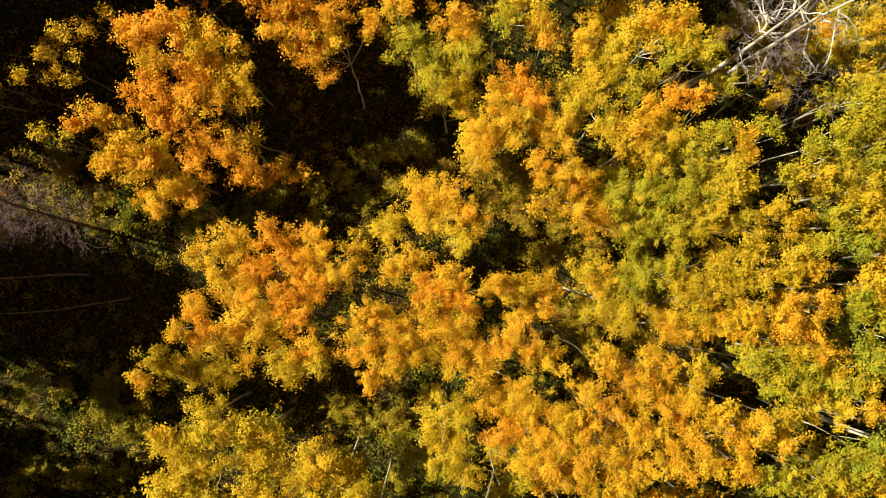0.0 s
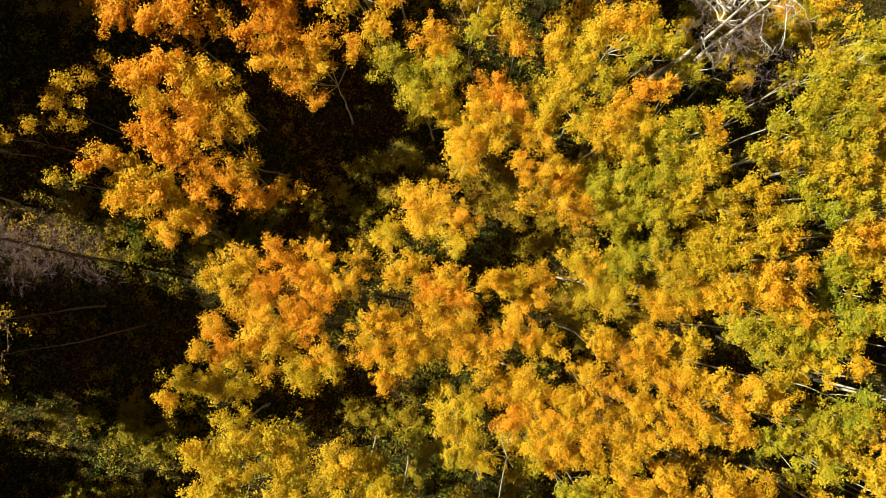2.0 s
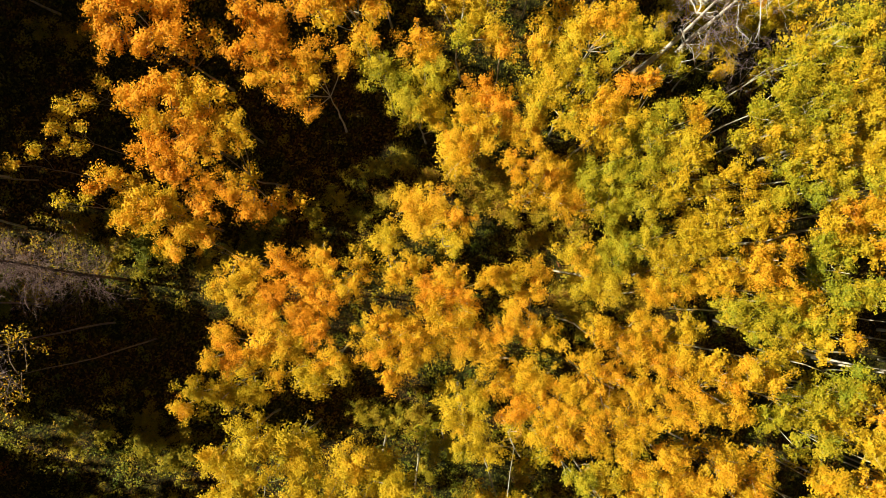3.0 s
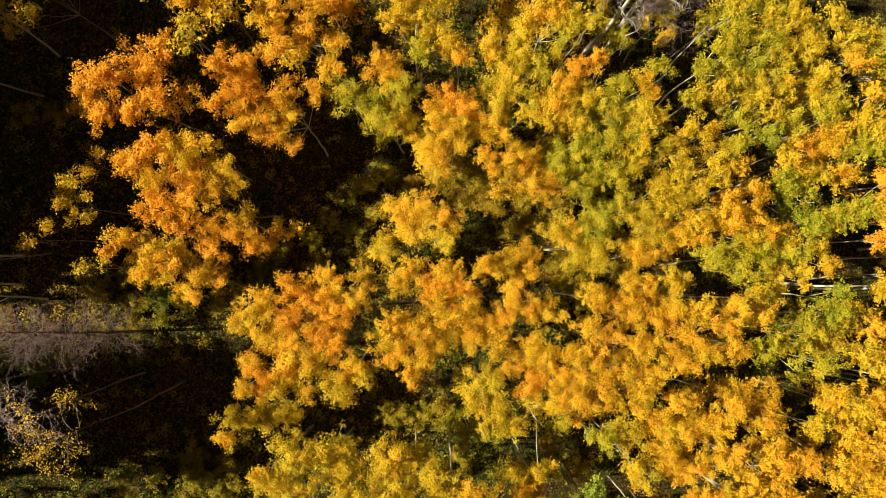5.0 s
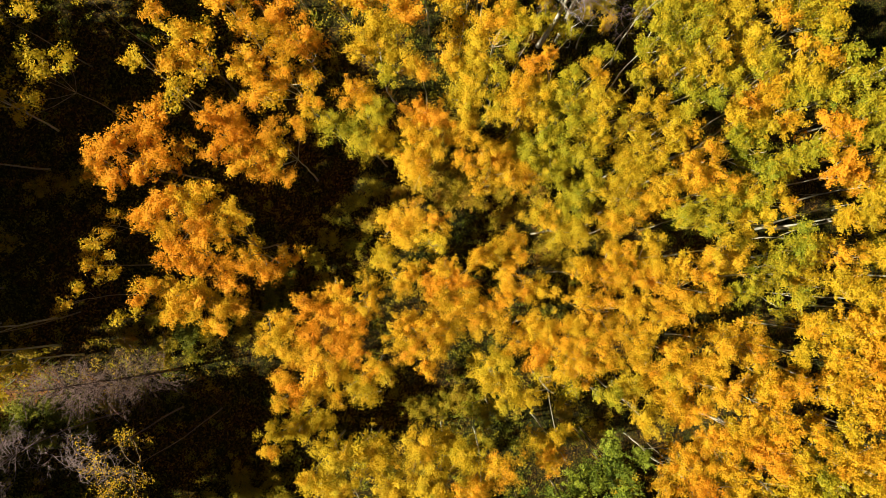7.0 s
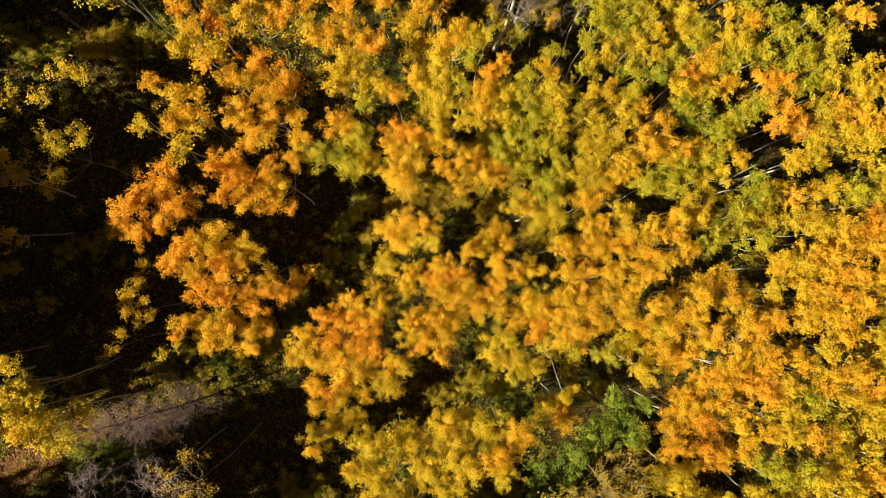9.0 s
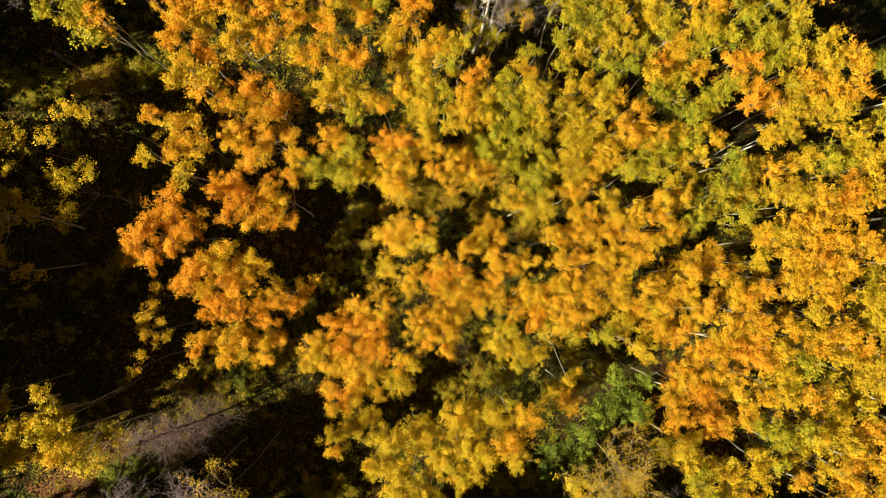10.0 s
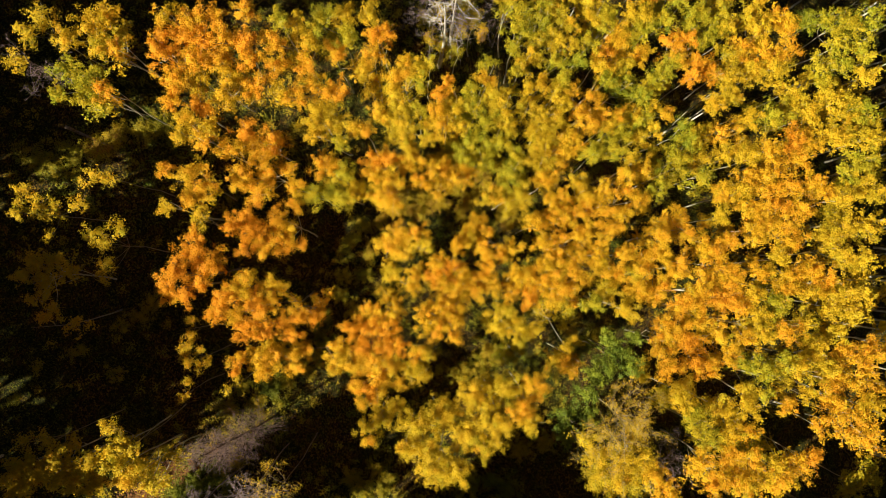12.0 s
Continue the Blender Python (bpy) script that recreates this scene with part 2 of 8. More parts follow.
def sapling(x, y, h, ripe, dens, lobes):
    return leafy("aspen_sapling", x, y, h, ripe, dens, lobes, LEAF, BARK_TWIG, "young thin aspen with a small %s crown" % colour_word(ripe), "sapling", "saplings", 0.6, leaf_size(x, y) + 0.008)


def shrub(x, y, h, ripe, dens, lobes):
    state = "fresh green" if ripe < 0.27 else "olive-green" if ripe < 0.5 else "ochre-brown"
    return leafy("shrub", x, y, h, ripe, dens, lobes, LEAF_LOW, BARK_TWIG, "low %s shrub on the forest floor" % state, "shrub", "shrubs of the forest floor", 0.35, 0.055)


def boughs(tubes, start, way, length, radius, depth, rng, droop, wild=0.35, splits=3, root=None, n=4):
    """A bare bough that bends and forks into thinner ones."""
    pts, rad, p, d = [start], [radius], Vector(start), Vector(way).normalized()
    for i in range(n):
        d = (d + Vector(rng.normal(0, wild * 0.45, 3)) + Vector((0, 0, -droop))).normalized()
        p = p + d * length / n
        pts.append(p.copy()), rad.append(radius * (1 - 0.7 * (i + 1) / n))
    sides = 5 if radius > 0.02 else 3
    first = tubes.add(pts, rad, sides, True, root)
    if depth:
        for k in range(splits):
            i = int(rng.integers(1, n + 1))
            boughs(tubes, pts[i], d + Vector(rng.normal(0, wild * 1.6, 3)), length * rng.uniform(0.45, 0.7), max(0.006, rad[i] * 0.7), depth - 1, rng, droop, wild, splits, first + i * sides, n)


def bare(name, x, y, h, r, bark, label, category, thick, make):
    count[0] += 1
    rng = np.random.default_rng(count[0])
    thing = new(name)
    thing.location = (x, y, lie(x, y))
    trunk = Tubes()
    pts = stem_points((0, 0, -0.25), (rng.normal(0, 0.2), rng.normal(0, 0.2), h), rng, 0.15, 9)
    trunk.add(pts, [thick * (1 - 0.9 * i / 8) for i in range(9)], 10)
    part("trunk", trunk.mesh("trunk", bark), thing)
    for bough in make(pts, rng):
        part("bough", bough.mesh("bough", bark), thing)
    return tagged(thing, label, category, "bare trees")


def dead_tree(x, y, tip_x, tip_y, h, r):
    """A dead tree, slightly leaning, hung all round with a dense spray of fine bare boughs."""
    rng = np.random.default_rng(404)
    thing = new("dead_tree")
    thing.location = (x, y, lie(x, y))
    pts = stem_points((0, 0, -0.25), (tip_x - x, tip_y - y, h), rng, 0.15, 9)
    trunk = Tubes()
    trunk.add(pts, [0.07 * (1 - 0.88 * i / 8) for i in range(9)], 10)
    part("trunk", trunk.mesh("trunk", BARK_BROWN), thing)
    for i in range(170):
        k = rng.uniform(0.2, 0.99)
        j = min(7, int(k * 8))
        p = Vector(pts[j]).lerp(Vector(pts[j + 1]), k * 8 - j)
        a = rng.uniform(0, 6.28)
        bough = Tubes()
        boughs(bough, p, (math.cos(a), math.sin(a), rng.uniform(0.2, 1.2)), r * rng.uniform(0.55, 1.0) * (1.1 - 0.6 * k), 0.011, 2, rng, 0.02, 0.28, 4)
        part("bough", bough.mesh("bough", BARK_BROWN), thing)
    return tagged(thing, "bare mauve-brown dead tree with a dense spray of fine twigs", "tree", "bare trees")


def twig_tree(x, y, h, r, low=0.6):
    def make(pts, rng):
        grown = []
        for i in range(16):
            p = Vector(pts[0]).lerp(Vector(pts[-1]), rng.uniform(low, 1.0))
            a = rng.uniform(0, 6.28)
            limb = Tubes()
            boughs(limb, p, (math.cos(a), math.sin(a), 0.6), r * rng.uniform(0.7, 1.2), 0.014, 3, rng, 0.05, 0.5, 3)
            grown.append(limb)
        return grown
    return bare("leafless_tree", x, y, h, r, BARK_DEAD, "leafless tree with tangled pale grey twigs", "tree", 0.042, make)


def thin_tree(x, y, h, r):
    def make(pts, rng):
        grown = []
        for i in range(9):
            p = Vector(pts[0]).lerp(Vector(pts[-1]), rng.uniform(0.82, 1.0))
            a = rng.uniform(0, 6.28)
            limb = Tubes()
            boughs(limb, p, (math.cos(a), math.sin(a), 0.9), r * rng.uniform(0.8, 1.2), 0.02, 2, rng, 0.0, 0.4, 3)
            grown.append(limb)
        t = np.array([p for g in grown for p in g.v])
        c = t[rng.choice(len(t), 1300)] + rng.normal(0, 0.08, (1300, 3))
        made.append(leaves("crown", c, rng.normal(0.7, 0.12, 1300), 0.042, LEAF, rng))
        return grown
    made = []
    # dark log bark stands in for the shade on this stem
    thing = bare("half_bare_aspen", x, y, h, r, BARK_LOG, "half-bare aspen with few yellow leaves on its branches", "tree", 0.04, make)
    part("crown", made[0], thing)
    return thing


def ochre_tree(x, y, h, r):
    def make(pts, rng):
        grown = []
        for i in range(26):
            p = Vector(pts[0]).lerp(Vector(pts[-1]), rng.uniform(0.7, 1.0))
            a = rng.uniform(0, 6.28)
            limb = Tubes()
            boughs(limb, p, (math.cos(a), math.sin(a), rng.uniform(0.3, 1.2)), r * rng.uniform(0.6, 1.1), 0.014, 3, rng, 0.0, 0.35, 3)
            grown.append(limb)
        t = np.array([p for g in grown for p in g.v])
        c = t[rng.choice(len(t), 8500)] + rng.normal(0, 0.08, (8500, 3))
        made.append(leaves("crown", c, rng.normal(0.66, 0.1, 8500), 0.042, LEAF, rng))
        return grown
    made = []
    thing = bare("twiggy_aspen", x, y, h, r, BARK_TWIG, "twiggy aspen with thin ochre leaves on many fine twigs", "tree", 0.06, make)
    part("crown", made[0], thing)
    return thing


def birch(x, y, h, r):
    """A stout white leafless birch with spreading, hanging boughs."""
    def make(pts, rng):
        grown = []
        for i in range(9):
            p = Vector(pts[0]).lerp(Vector(pts[-1]), rng.uniform(0.55, 1.0))
            a = rng.uniform(0, 6.28)
            limb = Tubes()
            boughs(limb, p, (math.cos(a), math.sin(a), 0.5), r * rng.uniform(0.8, 1.2), 0.026, 2, rng, 0.13, 0.75, 3, None, 7)
            grown.append(limb)
        return grown
    thing = bare("white_birch", x, y, h, r, BARK_BIRCH, "leafless white birch with thick forked boughs and mauve twigs", "tree", 0.15, make)
    rng = np.random.default_rng(count[0] + 700)
    for i in range(9):
        a, k = rng.uniform(0, 6.28), rng.uniform(0.5, 1.1) * r
        twig = Tubes()
        start = (math.cos(a) * k * 0.6, math.sin(a) * k * 0.6, h * rng.uniform(0.62, 0.9))
        twig.add([(0, 0, start[2] - 0.5), start], [0.02, 0.012], 3)
        boughs(twig, start, (math.cos(a), math.sin(a), 0.1), k, 0.010, 3, rng, 0.10, 0.6, 4, len(twig.v) - 1)
        part("twig", twig.mesh("twig", BARK_DEAD), thing, "thin mauve-brown twigs")
    return thing


FAR = []


def shade_aspen(x, y, h, r):
    """An unseen aspen beyond the view, sited and sized to shade the edge of the stand."""
    FAR.append((x, y, h, 0.6, 1.7, ((0, 0, h - 1.2, r), (r * 0.5, r * 0.4, h - 3.0, r * 0.85), (-r * 0.4, -r * 0.5, h - 4.5, r * 0.85)), 0.45))


def tall_stem(x, y, h):
    """An aspen with a stout pale stem, bare far up, and a small crown."""
    rng = np.random.default_rng(int(abs(x * 100) + abs(y * 10)))
    lobes = ((0.1, -0.1, h - 0.6, 0.75), (0.3, -0.4, h - 1.0, 0.6))
    return leafy("aspen_tree", x, y, h, rng.uniform(0.5, 0.7), 1.0, lobes, LEAF, BARK_BIRCH, "tall aspen with a stout pale bare stem and small crown", "tree", "aspens of the stand", 1.55, leaf_size(x, y))


def rim_aspen(x, y, h, ripe, dens, lobes):
    """An aspen at the rim of the stand."""
    FAR.append((x, y, h, ripe, dens, lobes, 0.28))


def far_wood():
    """The unseen wood around the stand, placed for its shade: trunks and coarse crowns of all its trees."""
    rng = np.random.default_rng(31)
    stems, cs, rs, ns, ss = Tubes(), [], [], [], []
    for x, y, h, ripe, dens, lobes, leaf in FAR:
        at = np.array((x, y, lie(x, y)))
        pts = [tuple(at + p) for p in stem_points((0, 0, -0.25), (rng.normal(0, 0.25), rng.normal(0, 0.25), h - 0.5), rng, 0.16, 6)]
        stems.add(pts, [0.09 * (1 - 0.17 * i) for i in range(6)], 6)
        c, r, n, size, tips = crown_leaves(lobes, ripe, dens, leaf, rng)
        cs.append(c + at), rs.append(r), ns.append(n), ss.append(size)
    me = leaves("far_wood", np.concatenate(cs), np.concatenate(rs), np.concatenate(ss), LEAF, rng, 0.4, np.concatenate(ns))
    me.materials.append(BARK)
    bm = bmesh.new()
    bm.from_mesh(me)
    corners = [bm.verts.new(v) for v in stems.v]
    for f in stems.f:
        bm.faces.new([corners[i] for i in f]).material_index = 1
    bm.to_mesh(me)
    bm.free()
    return tagged(new("far_wood", me), "unseen golden aspen wood around and uphill, placed to shade the stand", "woodland", kind="stuff")


# ---- the trees ----
aspen(8.51, -24.62, 12.0, 0.82, 0.72, ((0.66, -0.96, 7.68, 1.38, 0.82), (-0.28, -1.11, 11.09, 0.90, 0.82), (0.34, 0.13, 10.80, 1.03, 0.82), (0.98, 0.52, 7.58, 1.04, 0.82), (-1.16, 0.09, 11.03, 0.89, 0.82), (-0.55, 1.33, 10.74, 1.02, 0.82),))
aspen(6.39, -29.63, 7.7, 0.35, 1.00, ((0.62, -0.04, 6.91, 1.24, 0.35), (-0.62, 0.04, 6.00, 1.08, 0.35),))
aspen(8.76, -27.57, 8.8, 0.82, 0.72, ((0.00, 0.00, 7.94, 1.21, 0.82),))
aspen(11.32, -23.51, 11.2, 0.76, 1.00, ((1.22, 0.10, 9.95, 1.17, 0.79), (0.16, -0.12, 10.19, 0.93, 0.79), (0.01, 1.13, 9.88, 1.16, 0.79), (-0.89, -0.05, 10.32, 0.92, 0.79), (-0.50, -1.06, 10.54, 0.92, 0.79), (-0.75, -0.06, 7.87, 1.02, 0.70), (0.24, 0.64, 8.28, 1.02, 0.70), (-0.05, -0.41, 7.31, 1.02, 0.70),))
shrub(-7.70, 18.92, 1.3, 0.47, 0.75, ((0.00, 0.00, 0.44, 1.14, 0.47),))
aspen(10.03, -20.78, 11.1, 0.55, 1.00, ((0.07, 0.59, 10.15, 1.13, 0.58), (-0.07, -0.59, 10.11, 0.98, 0.58), (0.12, -0.78, 8.57, 1.06, 0.49), (-0.35, 0.67, 7.46, 1.06, 0.49),))
aspen(-2.63, -14.63, 10.9, 0.52, 1.00, ((0.74, -0.50, 8.21, 1.08, 0.58), (0.16, -0.31, 10.32, 0.82, 0.58), (0.88, 0.62, 10.16, 0.88, 0.58), (-0.35, 0.80, 10.01, 0.82, 0.58), (-0.53, 0.24, 7.02, 1.00, 0.35), (-0.90, -0.84, 7.24, 1.00, 0.58), (-0.54, 0.48, 8.43, 0.93, 0.46), (0.19, -0.60, 8.08, 0.93, 0.46), (0.59, -0.46, 7.35, 0.93, 0.46),))
shrub(-5.46, 18.06, 1.3, 0.60, 0.75, ((0.00, 0.00, 0.50, 1.07, 0.60),))
aspen(22.54, -15.30, 11.6, 0.55, 1.00, ((0.00, 0.00, 10.77, 1.07, 0.58), (0.77, 0.60, 8.96, 1.07, 0.49),))
aspen(20.58, -15.62, 11.6, 0.35, 1.00, ((0.62, -0.21, 10.76, 1.07, 0.35), (-0.62, 0.21, 10.70, 0.93, 0.35),))
aspen(1.13, -18.93, 11.6, 0.76, 1.00, ((0.90, -0.27, 10.60, 1.06, 0.79), (-0.20, -0.25, 10.69, 0.90, 0.79), (-0.62, -0.57, 10.70, 0.90, 0.79), (-0.08, 1.09, 10.75, 0.75, 0.79), (0.75, 0.63, 8.93, 0.91, 0.70), (-0.22, -0.53, 8.60, 0.91, 0.70), (-0.70, -0.32, 7.59, 0.91, 0.70),))
aspen(17.68, -17.89, 11.8, 0.55, 1.00, ((0.49, -0.58, 10.94, 1.06, 0.58), (-0.49, 0.58, 10.88, 0.98, 0.58), (-0.79, 0.28, 9.18, 1.02, 0.49), (-0.30, 0.51, 8.52, 1.02, 0.49),))
aspen(22.39, -7.78, 10.7, 0.69, 1.00, ((-0.32, 0.68, 9.64, 1.06, 0.79), (0.90, -0.18, 9.95, 0.93, 0.79), (-0.57, -0.50, 9.73, 0.93, 0.58), (-0.29, -0.03, 7.58, 0.97, 0.63), (-0.71, 0.76, 7.83, 0.97, 0.63),))
alder(-1.95, -12.19, 5.6, 0.42, 0.80, ((0.12, 0.46, 4.64, 1.05, 0.42), (-0.84, 0.11, 4.64, 0.92, 0.42), (0.72, -0.57, 4.99, 0.92, 0.42),))
aspen(13.71, -20.17, 11.6, 0.55, 1.00, ((1.12, -0.47, 10.73, 1.05, 0.58), (0.20, 0.66, 10.55, 1.05, 0.58), (-0.30, -0.82, 10.43, 0.99, 0.58), (-1.02, 0.62, 10.53, 0.91, 0.58), (0.40, 0.55, 9.25, 1.00, 0.49), (0.46, -0.21, 8.14, 1.00, 0.49), (-0.79, -0.73, 8.07, 1.00, 0.49),))
shrub(2.32, 3.39, 3.7, 0.60, 0.75, ((0.75, -0.08, 2.81, 1.05, 0.60), (0.09, 0.71, 3.06, 0.73, 0.60), (-0.53, 0.09, 2.98, 0.83, 0.60), (-0.31, -0.72, 2.89, 0.94, 0.60),))
aspen(15.60, -17.70, 11.5, 0.55, 1.00, ((-0.14, -0.59, 10.61, 1.05, 0.58), (0.14, 0.59, 10.71, 0.91, 0.58), (0.73, -0.49, 8.36, 0.98, 0.49), (0.69, 0.71, 8.31, 0.98, 0.49),))
shrub(-7.67, -12.15, 1.3, 0.21, 0.75, ((0.00, 0.00, 0.51, 1.05, 0.21),))
aspen(18.49, -12.09, 11.2, 0.86, 1.00, ((0.39, 0.46, 10.20, 1.05, 1.00), (-0.39, -0.46, 10.54, 0.91, 0.79), (-0.23, 0.04, 8.06, 0.98, 0.80), (-0.63, 0.40, 7.53, 0.98, 0.80),))
aspen(17.83, -14.51, 11.5, 0.76, 1.00, ((0.03, 0.47, 10.63, 1.04, 0.79), (-0.03, -0.47, 10.90, 0.82, 0.79), (0.58, -0.74, 8.17, 0.93, 0.70), (-0.65, -0.25, 8.04, 0.93, 0.70),))
shrub(-8.93, 19.38, 1.4, 0.47, 0.75, ((-0.03, 0.48, 0.52, 1.04, 0.47), (0.03, -0.48, 0.63, 0.90, 0.47),))
aspen(12.59, -16.90, 11.5, 0.71, 1.00, ((0.98, -0.12, 10.36, 1.04, 0.79), (-0.01, 0.59, 10.40, 1.03, 0.79), (-0.90, 0.41, 10.54, 0.89, 0.79), (-0.06, -0.89, 10.47, 0.91, 0.58), (0.67, -0.26, 8.19, 0.97, 0.65), (0.07, -0.30, 8.36, 0.97, 0.65), (-0.52, -0.67, 8.05, 0.97, 0.65),))
aspen(14.76, -14.02, 11.5, 0.76, 1.00, ((0.08, -0.50, 10.50, 1.03, 0.79), (-0.91, -0.81, 10.51, 0.96, 0.79), (-0.85, 0.61, 10.41, 1.02, 0.79), (0.39, 1.13, 10.52, 0.96, 0.79), (1.29, -0.43, 10.74, 0.90, 0.79), (0.30, 0.79, 9.02, 0.98, 0.70), (-0.72, 0.78, 8.11, 0.98, 0.70), (-0.15, -0.42, 7.54, 0.98, 0.70),))
aspen(16.48, -12.14, 11.5, 0.76, 1.00, ((0.11, -0.95, 10.65, 1.03, 0.79), (-0.56, 0.32, 10.49, 1.02, 0.79), (0.45, 0.64, 10.60, 0.90, 0.79), (0.52, -0.07, 8.69, 0.98, 0.70), (-0.71, 0.67, 8.62, 0.98, 0.70),))
aspen(28.38, -11.00, 11.4, 0.20, 1.00, ((0.00, 0.00, 10.59, 1.02, 0.20), (-0.01, 0.54, 8.91, 1.02, 0.14),))
aspen(26.69, -11.75, 11.4, 0.35, 1.00, ((0.00, 0.00, 10.65, 1.01, 0.35),))
aspen(26.37, -9.59, 11.4, 0.35, 1.00, ((0.89, -0.28, 10.54, 1.01, 0.35), (-0.15, 0.83, 10.47, 0.93, 0.35), (-0.74, -0.55, 10.58, 0.94, 0.35),))
aspen(-1.77, -16.75, 11.1, 0.55, 1.00, ((-0.80, -0.07, 7.40, 1.01, 0.35), (0.40, 0.35, 9.46, 0.97, 0.58), (0.40, -0.28, 10.55, 0.89, 0.79), (-0.07, 0.80, 7.82, 0.95, 0.49), (0.76, -0.07, 7.72, 0.95, 0.49),))
aspen(23.65, -14.01, 11.5, 0.35, 1.00, ((0.00, 0.00, 10.75, 1.01, 0.35), (0.37, -0.03, 8.89, 1.01, 0.29),))
aspen(9.41, -14.09, 10.9, 0.83, 1.00, ((-0.48, 0.26, 10.00, 1.00, 1.00), (-0.20, -0.59, 10.19, 0.88, 0.79), (0.68, 0.33, 10.17, 0.94, 0.79), (-0.15, -0.57, 8.21, 0.94, 0.77), (0.78, 0.74, 7.43, 0.94, 0.77),))
aspen(22.89, -12.40, 11.1, 0.55, 1.00, ((-0.41, -0.74, 10.44, 1.00, 0.58), (0.39, -0.12, 10.51, 0.94, 0.58), (0.02, 0.86, 10.20, 0.94, 0.58), (-0.00, -0.26, 8.72, 0.96, 0.49), (-0.36, 0.45, 7.36, 0.96, 0.49),))
aspen(21.15, -12.72, 10.9, 0.55, 1.00, ((0.32, 1.35, 9.85, 1.00, 0.58), (-0.30, 0.48, 10.05, 0.93, 0.58), (-0.28, -0.59, 10.30, 0.87, 0.58), (0.26, -1.24, 10.44, 1.00, 0.58), (-0.22, 0.46, 7.77, 0.95, 0.49), (0.31, 0.26, 7.28, 0.95, 0.49), (-0.22, 0.33, 7.31, 0.95, 0.49),))
aspen(19.81, -17.05, 11.8, 0.55, 1.00, ((0.24, -0.53, 10.96, 1.00, 0.58), (-0.24, 0.53, 10.86, 0.99, 0.58), (-0.02, 0.43, 8.71, 1.00, 0.49), (-0.33, 0.71, 8.26, 1.00, 0.49),))
shrub(-4.48, -12.40, 1.3, 0.47, 0.75, ((0.00, 0.00, 0.55, 1.00, 0.47),))
aspen(19.85, -9.91, 10.9, 0.35, 1.00, ((0.58, -0.34, 9.79, 0.99, 0.35), (-0.58, 0.34, 10.01, 0.98, 0.35), (0.13, -0.78, 8.04, 0.99, 0.29), (-0.40, 0.27, 7.63, 0.99, 0.29),))
aspen(3.47, -21.56, 11.5, 0.45, 1.00, ((0.08, 0.06, 7.79, 0.99, 0.35), (-0.08, -0.06, 11.03, 0.68, 0.58), (0.51, 0.24, 8.37, 0.84, 0.39), (-0.24, 0.23, 7.94, 0.84, 0.39),))
aspen(19.71, -12.53, 10.9, 0.76, 1.00, ((0.00, 0.00, 10.13, 0.99, 0.79), (0.53, -0.24, 7.65, 0.99, 0.70),))
aspen(9.52, -9.02, 11.0, 0.76, 1.00, ((0.90, 0.26, 9.84, 0.99, 0.79), (0.88, -0.68, 9.77, 0.94, 0.79), (-0.55, 0.51, 10.09, 0.92, 0.79), (-1.23, -0.09, 9.97, 0.86, 0.79), (0.59, 0.30, 7.65, 0.93, 0.70), (0.73, 0.03, 7.64, 0.93, 0.70), (-0.53, 0.54, 6.69, 0.93, 0.70),))
aspen(-3.51, -6.79, 10.6, 0.57, 1.25, ((-0.23, 1.08, 9.12, 0.99, 0.57), (0.36, 0.24, 5.86, 0.86, 0.57), (-0.53, -0.24, 9.67, 0.98, 0.57), (1.09, 0.01, 10.11, 0.98, 0.57), (-0.70, -1.09, 10.08, 0.78, 0.57), (-0.04, 0.31, 7.50, 0.92, 0.51), (0.37, -0.53, 6.93, 0.92, 0.51), (0.13, 0.26, 6.83, 0.92, 0.51),))
aspen(-6.13, -5.48, 10.1, 0.57, 1.25, ((0.87, 0.36, 8.83, 0.99, 0.57), (0.56, -0.99, 9.18, 0.98, 0.57), (-0.87, -0.35, 9.26, 0.97, 0.57), (-0.55, 0.98, 9.01, 0.97, 0.57), (0.20, 0.44, 7.11, 0.98, 0.51), (0.35, -0.76, 7.14, 0.98, 0.51), (-0.09, 0.24, 6.57, 0.98, 0.51),))
shrub(-12.84, -4.73, 1.4, 0.47, 0.75, ((0.15, -0.18, 0.56, 0.99, 0.47), (-0.31, -0.47, 0.70, 0.80, 0.47), (0.16, 0.65, 0.76, 0.72, 0.47),))
aspen(20.42, -6.13, 10.7, 0.60, 1.00, ((0.36, -1.05, 9.63, 0.98, 0.58), (-0.97, -0.17, 9.72, 0.91, 0.55), (-0.22, 0.91, 9.86, 0.81, 0.55), (0.83, 0.32, 9.72, 0.98, 0.76), (0.30, 0.21, 8.38, 0.92, 0.54), (-0.05, -0.44, 7.86, 0.92, 0.54),))
aspen(4.27, -18.28, 11.5, 0.59, 1.00, ((-0.28, 0.82, 10.31, 0.98, 0.58), (-1.05, -0.06, 10.62, 0.92, 0.58), (0.52, -0.20, 10.60, 0.93, 0.58), (1.26, 0.30, 10.53, 0.87, 0.58), (-0.46, -0.87, 10.83, 0.77, 0.79), (-0.49, -0.74, 8.74, 0.89, 0.53), (-0.19, 0.18, 8.10, 0.89, 0.53), (-0.42, 0.65, 8.25, 0.89, 0.53),))
aspen(-17.72, 6.89, 9.6, 0.55, 1.00, ((0.32, -0.38, 8.19, 0.98, 0.55), (0.53, -1.21, 8.07, 0.87, 0.55), (-0.21, 0.46, 8.35, 0.97, 0.63), (-0.63, 1.12, 8.45, 0.96, 0.63), (-0.15, -0.35, 6.81, 0.94, 0.49), (-0.62, 0.53, 6.35, 0.94, 0.49), (-0.74, 0.18, 6.15, 0.94, 0.49),))
